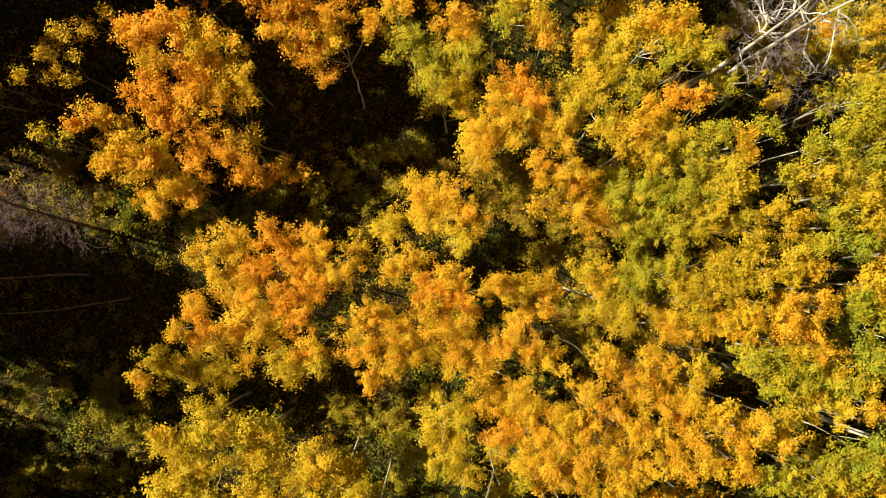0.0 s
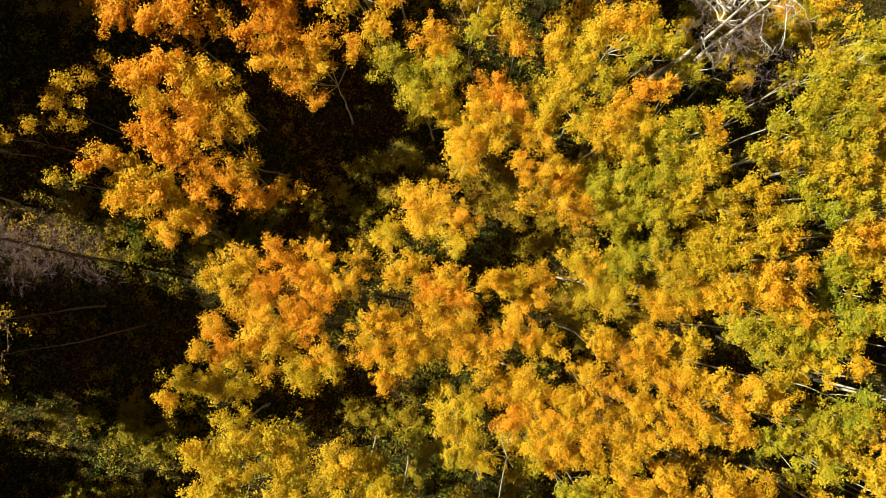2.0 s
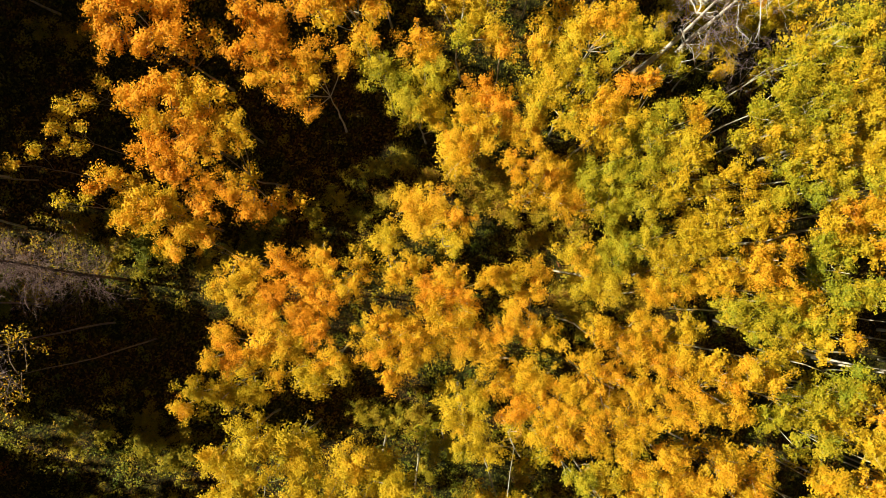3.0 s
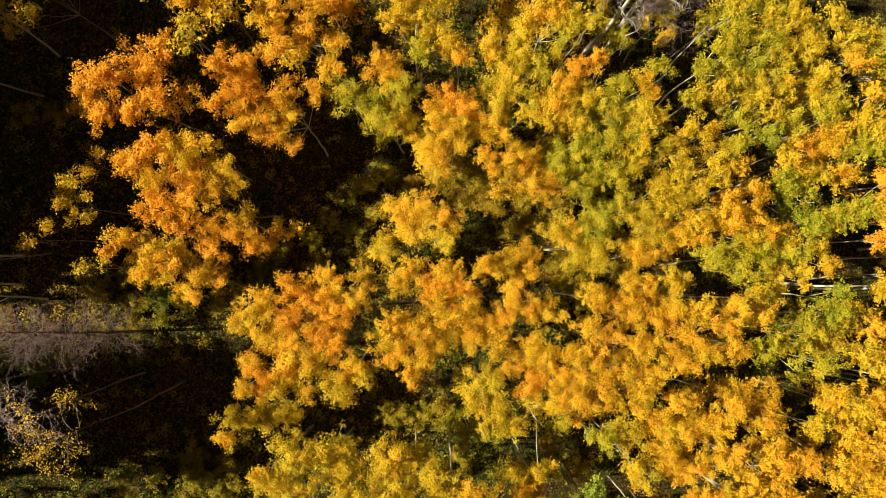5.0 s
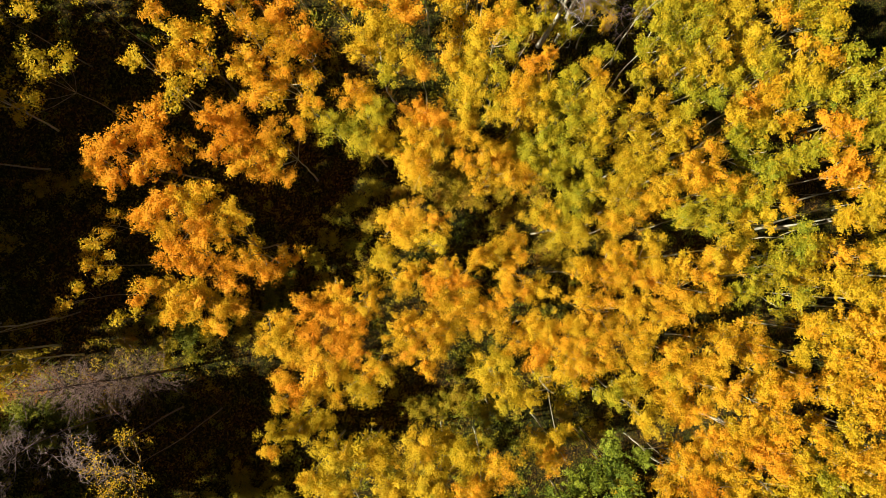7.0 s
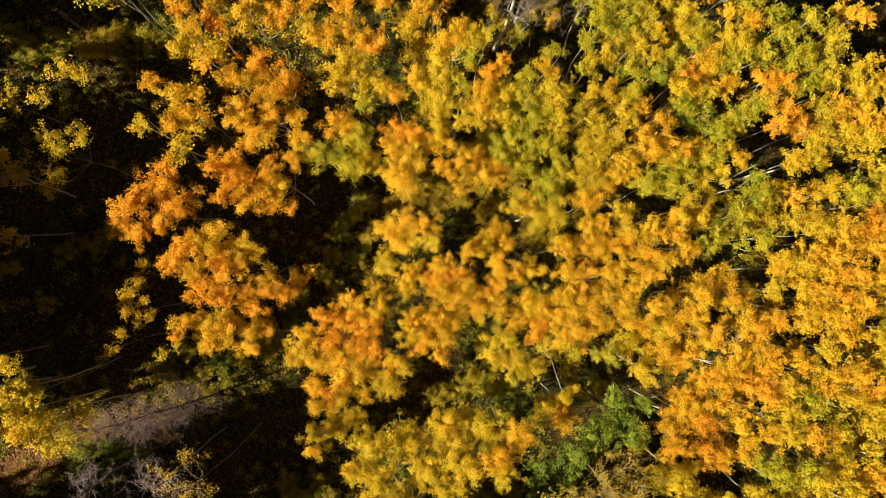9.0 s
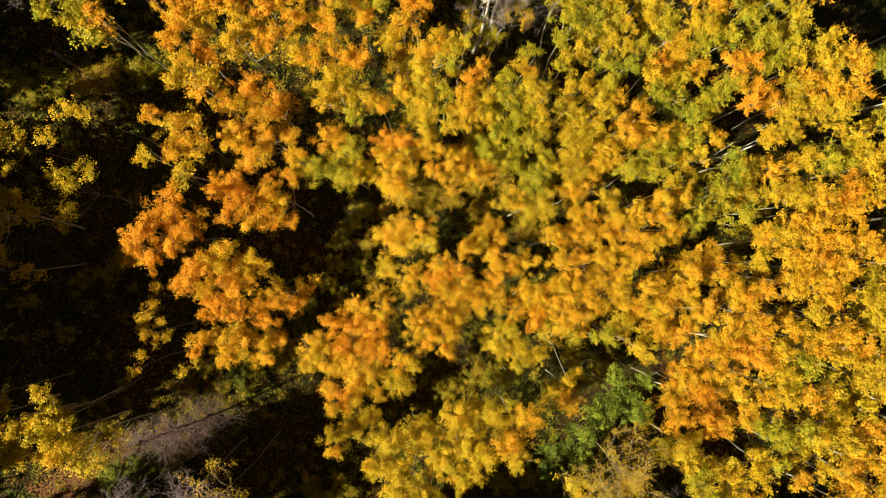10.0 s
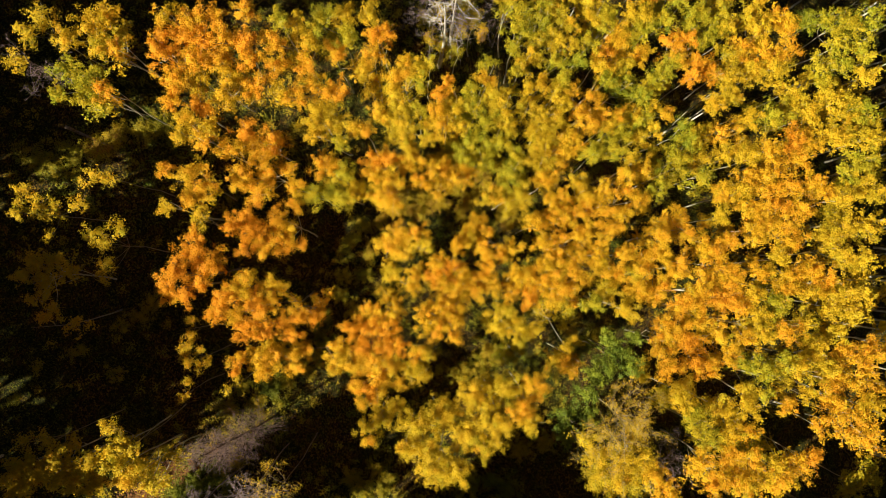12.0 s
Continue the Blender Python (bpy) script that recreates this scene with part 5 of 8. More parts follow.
aspen(0.74, -2.12, 10.4, 0.76, 1.00, ((0.19, -0.09, 9.35, 0.75, 0.76), (0.37, -0.79, 9.28, 0.68, 0.76), (-0.48, -0.42, 9.34, 0.67, 0.76), (1.04, -0.01, 9.57, 0.59, 0.76), (-0.15, 0.86, 9.67, 0.57, 0.76), (-0.97, 0.45, 9.54, 0.65, 0.76), (-0.36, 0.45, 7.25, 0.70, 0.70), (-0.38, 0.53, 6.88, 0.70, 0.70), (-0.18, 0.21, 6.80, 0.70, 0.70),))
shrub(4.64, 1.89, 3.6, 0.60, 0.75, ((0.00, 0.00, 3.04, 0.75, 0.60),))
aspen(12.69, -2.48, 10.0, 0.66, 1.00, ((-0.37, 0.01, 9.33, 0.75, 0.55), (0.37, -0.01, 9.47, 0.57, 0.76), (-0.38, 0.60, 7.19, 0.70, 0.59), (0.64, -0.52, 7.03, 0.70, 0.59),))
shrub(-4.79, 2.63, 1.4, 0.47, 0.75, ((0.02, 0.53, 0.74, 0.75, 0.47), (-0.02, -0.53, 0.82, 0.64, 0.47),))
aspen(4.49, 5.74, 9.6, 0.55, 1.00, ((-0.08, -0.31, 8.93, 0.74, 0.55), (-0.58, -0.81, 8.97, 0.66, 0.55), (0.42, -1.30, 9.29, 0.66, 0.55), (-0.10, 0.49, 8.85, 0.74, 0.55), (0.62, 0.63, 9.15, 0.66, 0.55), (-0.28, 1.29, 8.73, 0.74, 0.63), (-0.72, 0.38, 6.73, 0.70, 0.49), (-0.78, -0.73, 5.94, 0.70, 0.49), (-0.01, 0.59, 6.30, 0.70, 0.49),))
aspen(12.13, 4.12, 11.0, 0.35, 1.00, ((0.48, 0.15, 10.14, 0.74, 0.35), (0.11, 0.46, 10.26, 0.68, 0.35), (0.26, -0.52, 10.19, 0.69, 0.35), (-0.85, -0.09, 10.42, 0.59, 0.35),))
aspen(3.07, -7.78, 10.2, 0.45, 1.00, ((0.64, -0.01, 9.84, 0.74, 0.35), (-0.09, -0.06, 4.91, 0.53, 0.35), (-0.90, -0.33, 4.72, 0.65, 0.35), (0.35, 0.40, 7.02, 0.56, 0.79), (-0.06, 0.24, 6.46, 0.70, 0.39),))
aspen(18.70, 0.74, 11.0, 0.76, 1.00, ((0.40, -0.42, 10.41, 0.74, 0.76), (-0.40, 0.42, 10.33, 0.66, 0.76), (0.55, -0.61, 7.88, 0.70, 0.70), (-0.39, -0.32, 8.21, 0.70, 0.70),))
aspen(6.35, 4.45, 10.3, 0.72, 1.00, ((-0.65, -0.36, 9.58, 0.74, 0.76), (-0.33, 0.28, 9.72, 0.58, 0.76), (-0.01, 0.45, 9.78, 0.58, 0.76), (0.49, -0.21, 9.96, 0.66, 0.55), (0.49, 0.86, 9.87, 0.49, 0.97), (0.02, -1.02, 9.91, 0.66, 0.55), (0.41, 0.03, 7.03, 0.70, 0.67), (-0.06, -0.55, 7.29, 0.70, 0.67), (-0.38, 0.71, 6.80, 0.70, 0.67),))
aspen(7.84, 3.92, 10.7, 0.35, 1.00, ((-0.33, -0.33, 10.14, 0.74, 0.35), (0.33, 0.33, 10.28, 0.58, 0.35), (-0.66, -0.24, 8.32, 0.70, 0.29), (-0.12, 0.19, 7.19, 0.70, 0.29),))
aspen(2.47, 5.43, 9.4, 0.97, 1.00, ((0.25, -0.23, 8.80, 0.74, 0.97), (-0.25, 0.23, 8.75, 0.73, 0.97), (-0.52, -0.58, 6.57, 0.73, 0.91), (0.30, -0.08, 5.98, 0.73, 0.91),))
aspen(-1.76, -1.87, 10.1, 0.76, 1.00, ((1.04, -0.29, 9.42, 0.74, 0.76), (0.40, 0.22, 9.47, 0.73, 0.76), (0.23, -0.61, 9.39, 0.73, 0.76), (-0.57, -0.43, 9.39, 0.65, 0.76), (-0.23, 0.71, 9.42, 0.64, 0.76), (-0.87, 0.39, 9.37, 0.56, 0.76), (0.66, -0.57, 7.52, 0.70, 0.70), (-0.01, 0.06, 6.33, 0.70, 0.70), (0.09, 0.26, 6.36, 0.70, 0.70),))
aspen(6.50, 7.12, 10.0, 0.59, 1.00, ((-1.17, 0.04, 9.08, 0.74, 0.63), (-0.38, 0.34, 9.31, 0.73, 0.76), (0.80, -0.11, 9.62, 0.66, 0.55), (0.44, 0.34, 9.49, 0.73, 0.76), (0.31, -0.61, 9.61, 0.65, 0.35), (0.45, 0.54, 7.41, 0.70, 0.53), (-0.63, -0.39, 6.83, 0.70, 0.53), (0.62, -0.38, 6.04, 0.70, 0.53),))
aspen(-7.59, 5.95, 9.0, 0.93, 1.00, ((-0.57, 0.79, 8.14, 0.74, 0.97), (0.29, 0.81, 8.32, 0.67, 0.97), (-0.42, 0.09, 7.98, 0.68, 0.76), (0.82, -0.19, 8.04, 0.61, 0.97), (0.46, -0.76, 7.95, 0.54, 0.97), (-0.59, -0.75, 7.87, 0.68, 0.97), (0.23, 0.73, 6.58, 0.70, 0.88), (0.43, -0.26, 6.09, 0.70, 0.88), (0.21, 0.55, 5.06, 0.70, 0.88),))
aspen(-0.07, 2.07, 9.5, 0.76, 1.00, ((0.16, 0.35, 8.76, 0.74, 0.76), (-0.65, 0.27, 8.72, 0.57, 0.76), (-0.32, -0.31, 8.94, 0.73, 0.76), (0.81, -0.31, 9.25, 0.65, 0.76), (-0.72, 0.76, 6.78, 0.70, 0.70), (0.22, 0.36, 6.41, 0.70, 0.70), (-0.15, -0.27, 6.09, 0.70, 0.70),))
aspen(-0.93, -6.77, 5.8, 0.35, 1.00, ((0.00, 0.00, 5.23, 0.74, 0.35), (-0.70, 0.35, 3.03, 0.74, 0.29),))
aspen(11.34, -5.09, 10.7, 0.66, 1.00, ((-0.03, -0.44, 10.27, 0.73, 0.76), (0.03, 0.44, 10.11, 0.55, 0.55), (0.59, -0.70, 8.10, 0.70, 0.59),))
aspen(22.01, 2.48, 6.6, 0.55, 1.00, ((0.00, 0.00, 6.05, 0.73, 0.55), (0.63, 0.01, 4.18, 0.73, 0.49),))
aspen(-4.61, -0.11, 9.1, 0.97, 1.00, ((0.16, 0.56, 8.19, 0.73, 0.97), (-0.48, 1.21, 8.00, 0.65, 0.97), (-0.77, 0.40, 8.16, 0.73, 0.97), (0.67, -0.25, 8.64, 0.65, 0.97), (-0.10, -0.72, 8.66, 0.72, 0.97), (0.54, -1.21, 9.02, 0.56, 0.97), (-0.13, -0.44, 6.73, 0.70, 0.91), (0.10, -0.34, 6.14, 0.70, 0.91), (0.02, 0.69, 4.72, 0.70, 0.91),))
shrub(-0.14, -9.57, 3.6, 0.60, 0.75, ((0.00, 0.00, 3.05, 0.73, 0.60),))
shrub(-5.96, -7.80, 3.7, 0.60, 0.75, ((-0.39, 0.25, 3.05, 0.73, 0.60), (0.39, -0.25, 3.13, 0.63, 0.60),))
shrub(-14.40, -4.39, 1.3, 0.47, 0.75, ((0.00, 0.00, 0.76, 0.73, 0.47),))
shrub(0.35, -6.74, 3.6, 0.60, 0.75, ((0.00, 0.00, 3.06, 0.72, 0.60),))
aspen(8.09, -3.61, 10.4, 0.66, 1.00, ((0.15, 0.51, 9.49, 0.72, 0.55), (-0.15, -0.51, 9.97, 0.71, 0.76), (-0.05, -0.64, 7.28, 0.72, 0.59), (-0.62, 0.06, 7.53, 0.72, 0.59),))
aspen(7.33, -1.66, 9.5, 0.76, 1.00, ((0.00, 0.00, 9.00, 0.72, 0.76), (0.78, 0.07, 6.76, 0.72, 0.70),))
shrub(1.15, 3.87, 3.6, 0.60, 0.75, ((0.00, 0.00, 3.06, 0.72, 0.60),))
aspen(22.95, -4.83, 10.7, 0.55, 1.00, ((0.00, 0.00, 10.13, 0.72, 0.55), (-0.36, 0.08, 7.30, 0.72, 0.49),))
aspen(-6.25, -1.05, 9.8, 0.76, 1.00, ((0.61, 0.38, 8.56, 0.72, 0.76), (-0.02, 1.02, 8.31, 0.72, 0.76), (-0.73, 0.16, 8.93, 0.54, 0.76), (0.20, -0.56, 8.89, 0.71, 0.76), (1.09, -0.57, 8.87, 0.72, 0.76), (-1.16, -0.43, 9.38, 0.38, 0.76), (-0.12, -0.47, 6.98, 0.70, 0.70), (0.67, -0.19, 6.35, 0.70, 0.70), (0.67, -0.28, 5.65, 0.70, 0.70),))
aspen(-17.90, 7.77, 9.4, 0.57, 1.25, ((-0.95, -0.06, 8.63, 0.72, 0.57), (0.10, 0.47, 8.65, 0.62, 0.57), (0.85, -0.40, 8.68, 0.63, 0.57), (0.05, -0.58, 7.00, 0.70, 0.51), (0.70, -0.05, 6.07, 0.70, 0.51),))
shrub(3.26, -10.79, 3.5, 0.53, 0.75, ((-0.06, 0.19, 0.76, 0.71, 0.47), (0.06, -0.19, 3.09, 0.68, 0.60),))
aspen(12.69, 1.03, 10.9, 0.28, 1.00, ((0.61, 0.01, 10.17, 0.71, 0.20), (-0.61, -0.01, 10.20, 0.70, 0.35),))
aspen(11.13, 9.25, 5.6, 0.45, 1.00, ((-0.22, 0.27, 4.59, 0.71, 0.35), (0.22, -0.27, 5.24, 0.64, 0.55), (-0.05, 0.41, 2.65, 0.70, 0.39), (-0.59, -0.48, 2.05, 0.70, 0.39),))
aspen(11.90, 7.00, 6.3, 0.55, 1.00, ((0.57, 0.24, 5.52, 0.71, 0.55), (0.11, -0.60, 5.82, 0.56, 0.55), (-0.68, 0.35, 5.57, 0.70, 0.55),))
aspen(19.67, 8.42, 5.2, 0.55, 1.00, ((0.00, 0.00, 4.70, 0.71, 0.55), (-0.09, 0.19, 1.99, 0.71, 0.49),))
aspen(10.13, 0.35, 10.7, 0.55, 1.00, ((-0.12, -0.56, 9.84, 0.71, 0.55), (-0.30, 0.31, 10.08, 0.69, 0.55), (0.72, -0.21, 10.08, 0.70, 0.55), (0.98, 0.49, 10.20, 0.70, 0.55), (-1.28, -0.03, 9.74, 0.70, 0.55), (-0.54, 0.32, 8.33, 0.70, 0.49), (0.13, -0.40, 7.55, 0.70, 0.49), (-0.72, 0.35, 7.31, 0.70, 0.49),))
aspen(-6.46, 3.55, 8.7, 0.97, 1.00, ((-0.44, 0.34, 7.70, 0.71, 0.97), (-1.06, 0.60, 7.88, 0.54, 0.97), (-0.55, -0.35, 7.82, 0.55, 0.97), (0.35, 0.07, 7.72, 0.64, 0.97), (0.69, -0.62, 7.87, 0.45, 0.97), (1.01, -0.05, 2.24, 0.36, 0.97), (0.42, -0.26, 5.72, 0.70, 0.91), (0.22, -0.02, 4.91, 0.70, 0.91), (0.67, -0.35, 5.00, 0.70, 0.91),))
shrub(-10.53, 2.53, 1.3, 0.47, 0.75, ((0.00, 0.00, 0.77, 0.71, 0.47),))
shrub(-1.97, -8.50, 1.3, 0.47, 0.75, ((0.00, 0.00, 0.77, 0.70, 0.47),))
aspen(5.10, 10.61, 9.0, 0.76, 1.00, ((0.00, 0.00, 8.52, 0.70, 0.84), (0.60, -0.59, 6.28, 0.70, 0.70),))
aspen(7.88, -21.10, 11.4, 0.55, 1.00, ((0.00, 0.00, 10.85, 0.70, 0.58), (-0.14, 0.76, 8.94, 0.70, 0.49),))
aspen(10.29, 7.03, 6.0, 0.35, 1.00, ((0.00, 0.00, 5.49, 0.70, 0.35),))
aspen(4.99, -2.65, 10.0, 0.76, 1.00, ((0.00, 0.00, 9.48, 0.70, 0.76),))
aspen(-4.65, 20.15, 8.9, 0.56, 0.55, ((0.00, 0.00, 8.40, 0.70, 0.56),))
aspen(-2.40, 12.89, 8.9, 0.62, 1.00, ((0.30, 0.57, 8.05, 0.69, 0.63), (-0.36, 0.23, 8.36, 0.58, 0.63), (0.06, -0.81, 8.36, 0.53, 0.84), (0.56, 0.26, 6.17, 0.70, 0.56), (0.54, 0.28, 5.75, 0.70, 0.56),))
aspen(-14.85, 5.88, 9.6, 0.56, 0.55, ((-0.11, -0.11, 8.94, 0.69, 0.56), (-0.09, -0.61, 8.88, 0.62, 0.56), (0.20, 0.72, 9.08, 0.54, 0.56),))
shrub(-15.54, 1.76, 1.3, 0.47, 0.75, ((0.00, 0.00, 0.78, 0.69, 0.47),))
aspen(6.48, -20.20, 11.5, 0.76, 1.00, ((0.00, 0.00, 11.02, 0.69, 0.79), (0.37, 0.01, 8.46, 0.70, 0.70),))
aspen(15.64, 4.58, 10.7, 0.55, 1.00, ((0.34, 0.40, 9.89, 0.69, 0.55), (-0.78, 0.67, 9.94, 0.62, 0.55), (0.44, -1.06, 10.07, 0.59, 0.55), (0.18, 0.47, 8.26, 0.70, 0.49), (-0.01, -0.80, 7.07, 0.70, 0.49),))
aspen(0.04, -4.99, 10.0, 0.55, 1.00, ((0.23, -0.16, 9.35, 0.68, 0.55), (-0.02, -0.78, 9.69, 0.59, 0.55), (-0.44, 0.07, 9.46, 0.59, 0.55), (0.23, 0.87, 9.24, 0.60, 0.55), (0.43, 0.54, 7.68, 0.70, 0.49), (0.06, -0.03, 7.09, 0.70, 0.49), (-0.48, 0.76, 5.79, 0.70, 0.49),))
aspen(2.78, -1.30, 10.3, 0.76, 1.00, ((0.38, -1.28, 9.64, 0.68, 0.76), (-0.14, -1.01, 9.58, 0.68, 0.76), (-0.50, -0.07, 9.53, 0.67, 0.76), (0.21, 0.42, 9.31, 0.68, 0.76), (-0.51, 0.93, 9.42, 0.67, 0.76), (0.57, 1.01, 9.23, 0.51, 0.76), (-0.36, -0.78, 6.23, 0.70, 0.70),))
shrub(6.21, -3.68, 1.3, 0.60, 0.75, ((0.00, 0.00, 0.79, 0.68, 0.60),))
aspen(-1.89, 11.18, 8.8, 0.76, 1.00, ((0.00, 0.00, 8.27, 0.67, 0.84), (0.13, 0.39, 5.91, 0.70, 0.70),))
shrub(-17.01, 4.92, 1.3, 0.60, 0.75, ((0.00, 0.00, 0.80, 0.67, 0.60),))
aspen(3.60, 14.62, 9.5, 0.76, 1.00, ((0.00, 0.00, 9.03, 0.67, 0.84), (-0.10, -0.31, 6.42, 0.70, 0.70),))
shrub(-12.78, 10.84, 1.4, 0.47, 0.75, ((0.48, -0.12, 0.80, 0.67, 0.47), (-0.48, 0.12, 0.85, 0.60, 0.47),))
aspen(9.03, 3.94, 10.9, 0.76, 1.00, ((0.00, 0.00, 10.39, 0.66, 0.76),))
shrub(-0.09, 4.35, 1.3, 0.60, 0.75, ((0.00, 0.00, 0.81, 0.66, 0.60),))
aspen(0.74, -8.81, 10.5, 0.69, 1.00, ((-0.13, -0.29, 8.72, 0.66, 0.79), (-0.46, 0.09, 9.91, 0.58, 0.79), (0.59, 0.20, 8.23, 0.59, 0.58), (-0.09, 0.30, 8.11, 0.70, 0.63), (-0.38, 0.55, 7.51, 0.70, 0.63),))
aspen(0.05, -0.34, 10.3, 0.83, 1.00, ((1.53, -0.02, 9.58, 0.66, 0.76), (0.21, 0.31, 9.72, 0.56, 0.76), (0.21, -0.34, 9.67, 0.65, 0.97), (-0.60, -0.58, 9.68, 0.56, 0.76), (-0.44, -0.01, 9.63, 0.64, 0.97), (-0.92, 0.63, 9.44, 0.64, 0.76), (-0.71, -0.78, 7.15, 0.70, 0.77), (-0.63, -0.07, 7.01, 0.70, 0.77), (0.48, -0.04, 6.41, 0.70, 0.77),))
shrub(-15.50, -4.36, 1.4, 0.47, 0.75, ((0.04, 0.42, 0.81, 0.66, 0.47), (-0.04, -0.42, 0.91, 0.52, 0.47),))
shrub(-3.15, 1.49, 1.3, 0.60, 0.75, ((0.00, 0.00, 0.81, 0.66, 0.60),))
shrub(-1.83, 3.44, 1.3, 0.60, 0.75, ((0.00, 0.00, 0.81, 0.65, 0.60),))
aspen(-11.70, 13.07, 8.7, 0.55, 1.00, ((0.95, 0.42, 7.77, 0.65, 0.63), (0.39, 0.71, 7.91, 0.65, 0.63), (0.08, -0.10, 7.90, 0.60, 0.63), (-0.22, 0.66, 8.11, 0.54, 0.63), (-0.64, -0.40, 8.21, 0.40, 0.63), (-0.56, -1.29, 8.13, 0.45, 0.63), (-0.76, 0.47, 5.57, 0.70, 0.49), (0.20, 0.54, 5.24, 0.70, 0.49), (0.35, 0.56, 4.74, 0.70, 0.49),))
shrub(-8.87, 2.01, 1.4, 0.47, 0.75, ((-0.45, -0.04, 0.81, 0.65, 0.47), (0.45, 0.04, 0.91, 0.52, 0.47),))
shrub(-12.77, -7.78, 1.3, 0.47, 0.75, ((0.00, 0.00, 0.82, 0.65, 0.47),))
aspen(18.38, -6.63, 10.5, 0.55, 1.00, ((0.00, 0.00, 10.02, 0.64, 0.55),))
aspen(-4.43, -2.36, 9.8, 0.66, 1.00, ((0.51, 0.23, 9.09, 0.64, 0.76), (0.97, -0.10, 9.23, 0.57, 0.55), (-0.29, -0.08, 9.08, 0.56, 0.55), (-1.19, -0.06, 9.15, 0.48, 0.76), (-0.48, -0.69, 7.11, 0.70, 0.59), (-0.64, -0.21, 6.88, 0.70, 0.59), (-0.45, -0.79, 6.01, 0.70, 0.59),))
shrub(-2.88, 4.57, 1.3, 0.47, 0.75, ((0.00, 0.00, 0.82, 0.64, 0.47),))
aspen(-1.57, 17.72, 9.0, 0.76, 1.00, ((0.00, 0.00, 8.53, 0.64, 0.84), (-0.32, 0.37, 6.29, 0.70, 0.70),))
shrub(-3.93, 3.80, 1.3, 0.47, 0.75, ((0.00, 0.00, 0.82, 0.64, 0.47),))
aspen(-3.38, 16.61, 9.0, 0.76, 1.00, ((0.00, 0.00, 8.49, 0.64, 0.84), (-0.53, 0.73, 5.69, 0.70, 0.70),))
aspen(-8.95, 12.07, 8.6, 0.56, 0.55, ((0.32, 0.86, 7.91, 0.64, 0.56), (0.22, 0.18, 8.02, 0.51, 0.56), (1.17, 0.22, 8.38, 0.56, 0.56), (-0.65, -0.37, 7.87, 0.56, 0.56), (-1.05, -0.89, 8.04, 0.41, 0.56),))
aspen(-6.75, 1.29, 8.6, 0.76, 1.00, ((-0.14, -0.69, 8.18, 0.63, 0.76), (0.58, -0.20, 8.03, 0.56, 0.76), (-0.44, 0.89, 7.85, 0.63, 0.76), (0.30, -0.45, 5.89, 0.70, 0.70), (-0.08, -0.15, 5.81, 0.70, 0.70),))
aspen(14.64, 2.47, 10.6, 0.76, 1.00, ((0.00, 0.00, 10.15, 0.63, 0.76), (-0.07, 0.43, 7.57, 0.70, 0.70),))
alder(2.36, -10.69, 10.1, 0.42, 0.80, ((0.00, 0.00, 9.60, 0.63, 0.42),))
shrub(-2.53, 15.83, 1.3, 0.47, 0.75, ((0.00, 0.00, 0.83, 0.63, 0.47),))
shrub(-6.39, 3.22, 1.3, 0.21, 0.75, ((0.00, 0.00, 0.83, 0.63, 0.21),))
aspen(-6.27, 13.93, 9.6, 0.56, 0.55, ((-0.23, 0.27, 9.05, 0.62, 0.56), (0.23, -0.27, 9.26, 0.50, 0.56),))
aspen(-9.14, 14.99, 9.1, 0.56, 0.55, ((0.01, 0.25, 8.18, 0.62, 0.56), (0.31, -0.28, 8.18, 0.50, 0.56), (0.12, 1.04, 8.42, 0.62, 0.56), (-0.71, 0.69, 8.37, 0.49, 0.56), (-0.84, -0.86, 8.03, 0.38, 0.56), (1.11, -0.84, 8.32, 0.55, 0.56),))
aspen(-6.90, -1.58, 9.5, 0.97, 1.00, ((0.00, 0.00, 9.06, 0.62, 0.97), (0.58, 0.29, 6.39, 0.70, 0.91),))
aspen(-3.03, -8.93, 11.1, 0.57, 1.25, ((0.00, 0.00, 10.60, 0.62, 0.57), (0.59, 0.67, 7.89, 0.70, 0.51),))
aspen(-5.73, 4.64, 8.7, 0.76, 1.00, ((-0.20, 0.88, 8.04, 0.62, 0.76), (0.19, 0.41, 8.04, 0.47, 0.76), (-0.71, 0.31, 7.91, 0.54, 0.76), (0.06, -0.64, 2.35, 0.50, 0.76), (0.66, -0.96, 2.37, 0.48, 0.76), (-0.49, -0.28, 5.17, 0.70, 0.70),))
aspen(-7.96, 4.57, 8.3, 0.97, 1.00, ((0.00, 0.00, 7.88, 0.61, 0.97), (0.29, 0.43, 5.83, 0.70, 0.91),))
aspen(13.29, 5.45, 10.6, 0.35, 1.00, ((0.00, 0.00, 10.14, 0.61, 0.35), (0.05, 0.54, 7.90, 0.70, 0.29),))
shrub(-11.30, 10.69, 1.3, 0.47, 0.75, ((0.00, 0.00, 0.84, 0.61, 0.47),))
aspen(-3.12, 6.59, 9.1, 0.83, 1.00, ((0.15, 0.73, 8.56, 0.61, 0.84), (0.11, 0.05, 8.50, 0.47, 0.76), (-0.27, -0.30, 8.35, 0.60, 0.76), (1.04, 0.62, 8.49, 0.55, 0.84), (-0.24, -0.80, 8.31, 0.47, 0.97), (-0.79, -0.30, 8.44, 0.54, 0.97),))
aspen(-16.83, 8.15, 9.2, 0.56, 0.55, ((0.12, -0.03, 8.62, 0.61, 0.56), (0.30, -0.65, 8.82, 0.53, 0.56), (-0.42, 0.68, 8.55, 0.53, 0.56),))
aspen(10.99, 1.69, 10.8, 0.76, 1.00, ((0.00, 0.00, 10.32, 0.61, 0.76), (-0.79, 0.08, 7.42, 0.70, 0.70),))
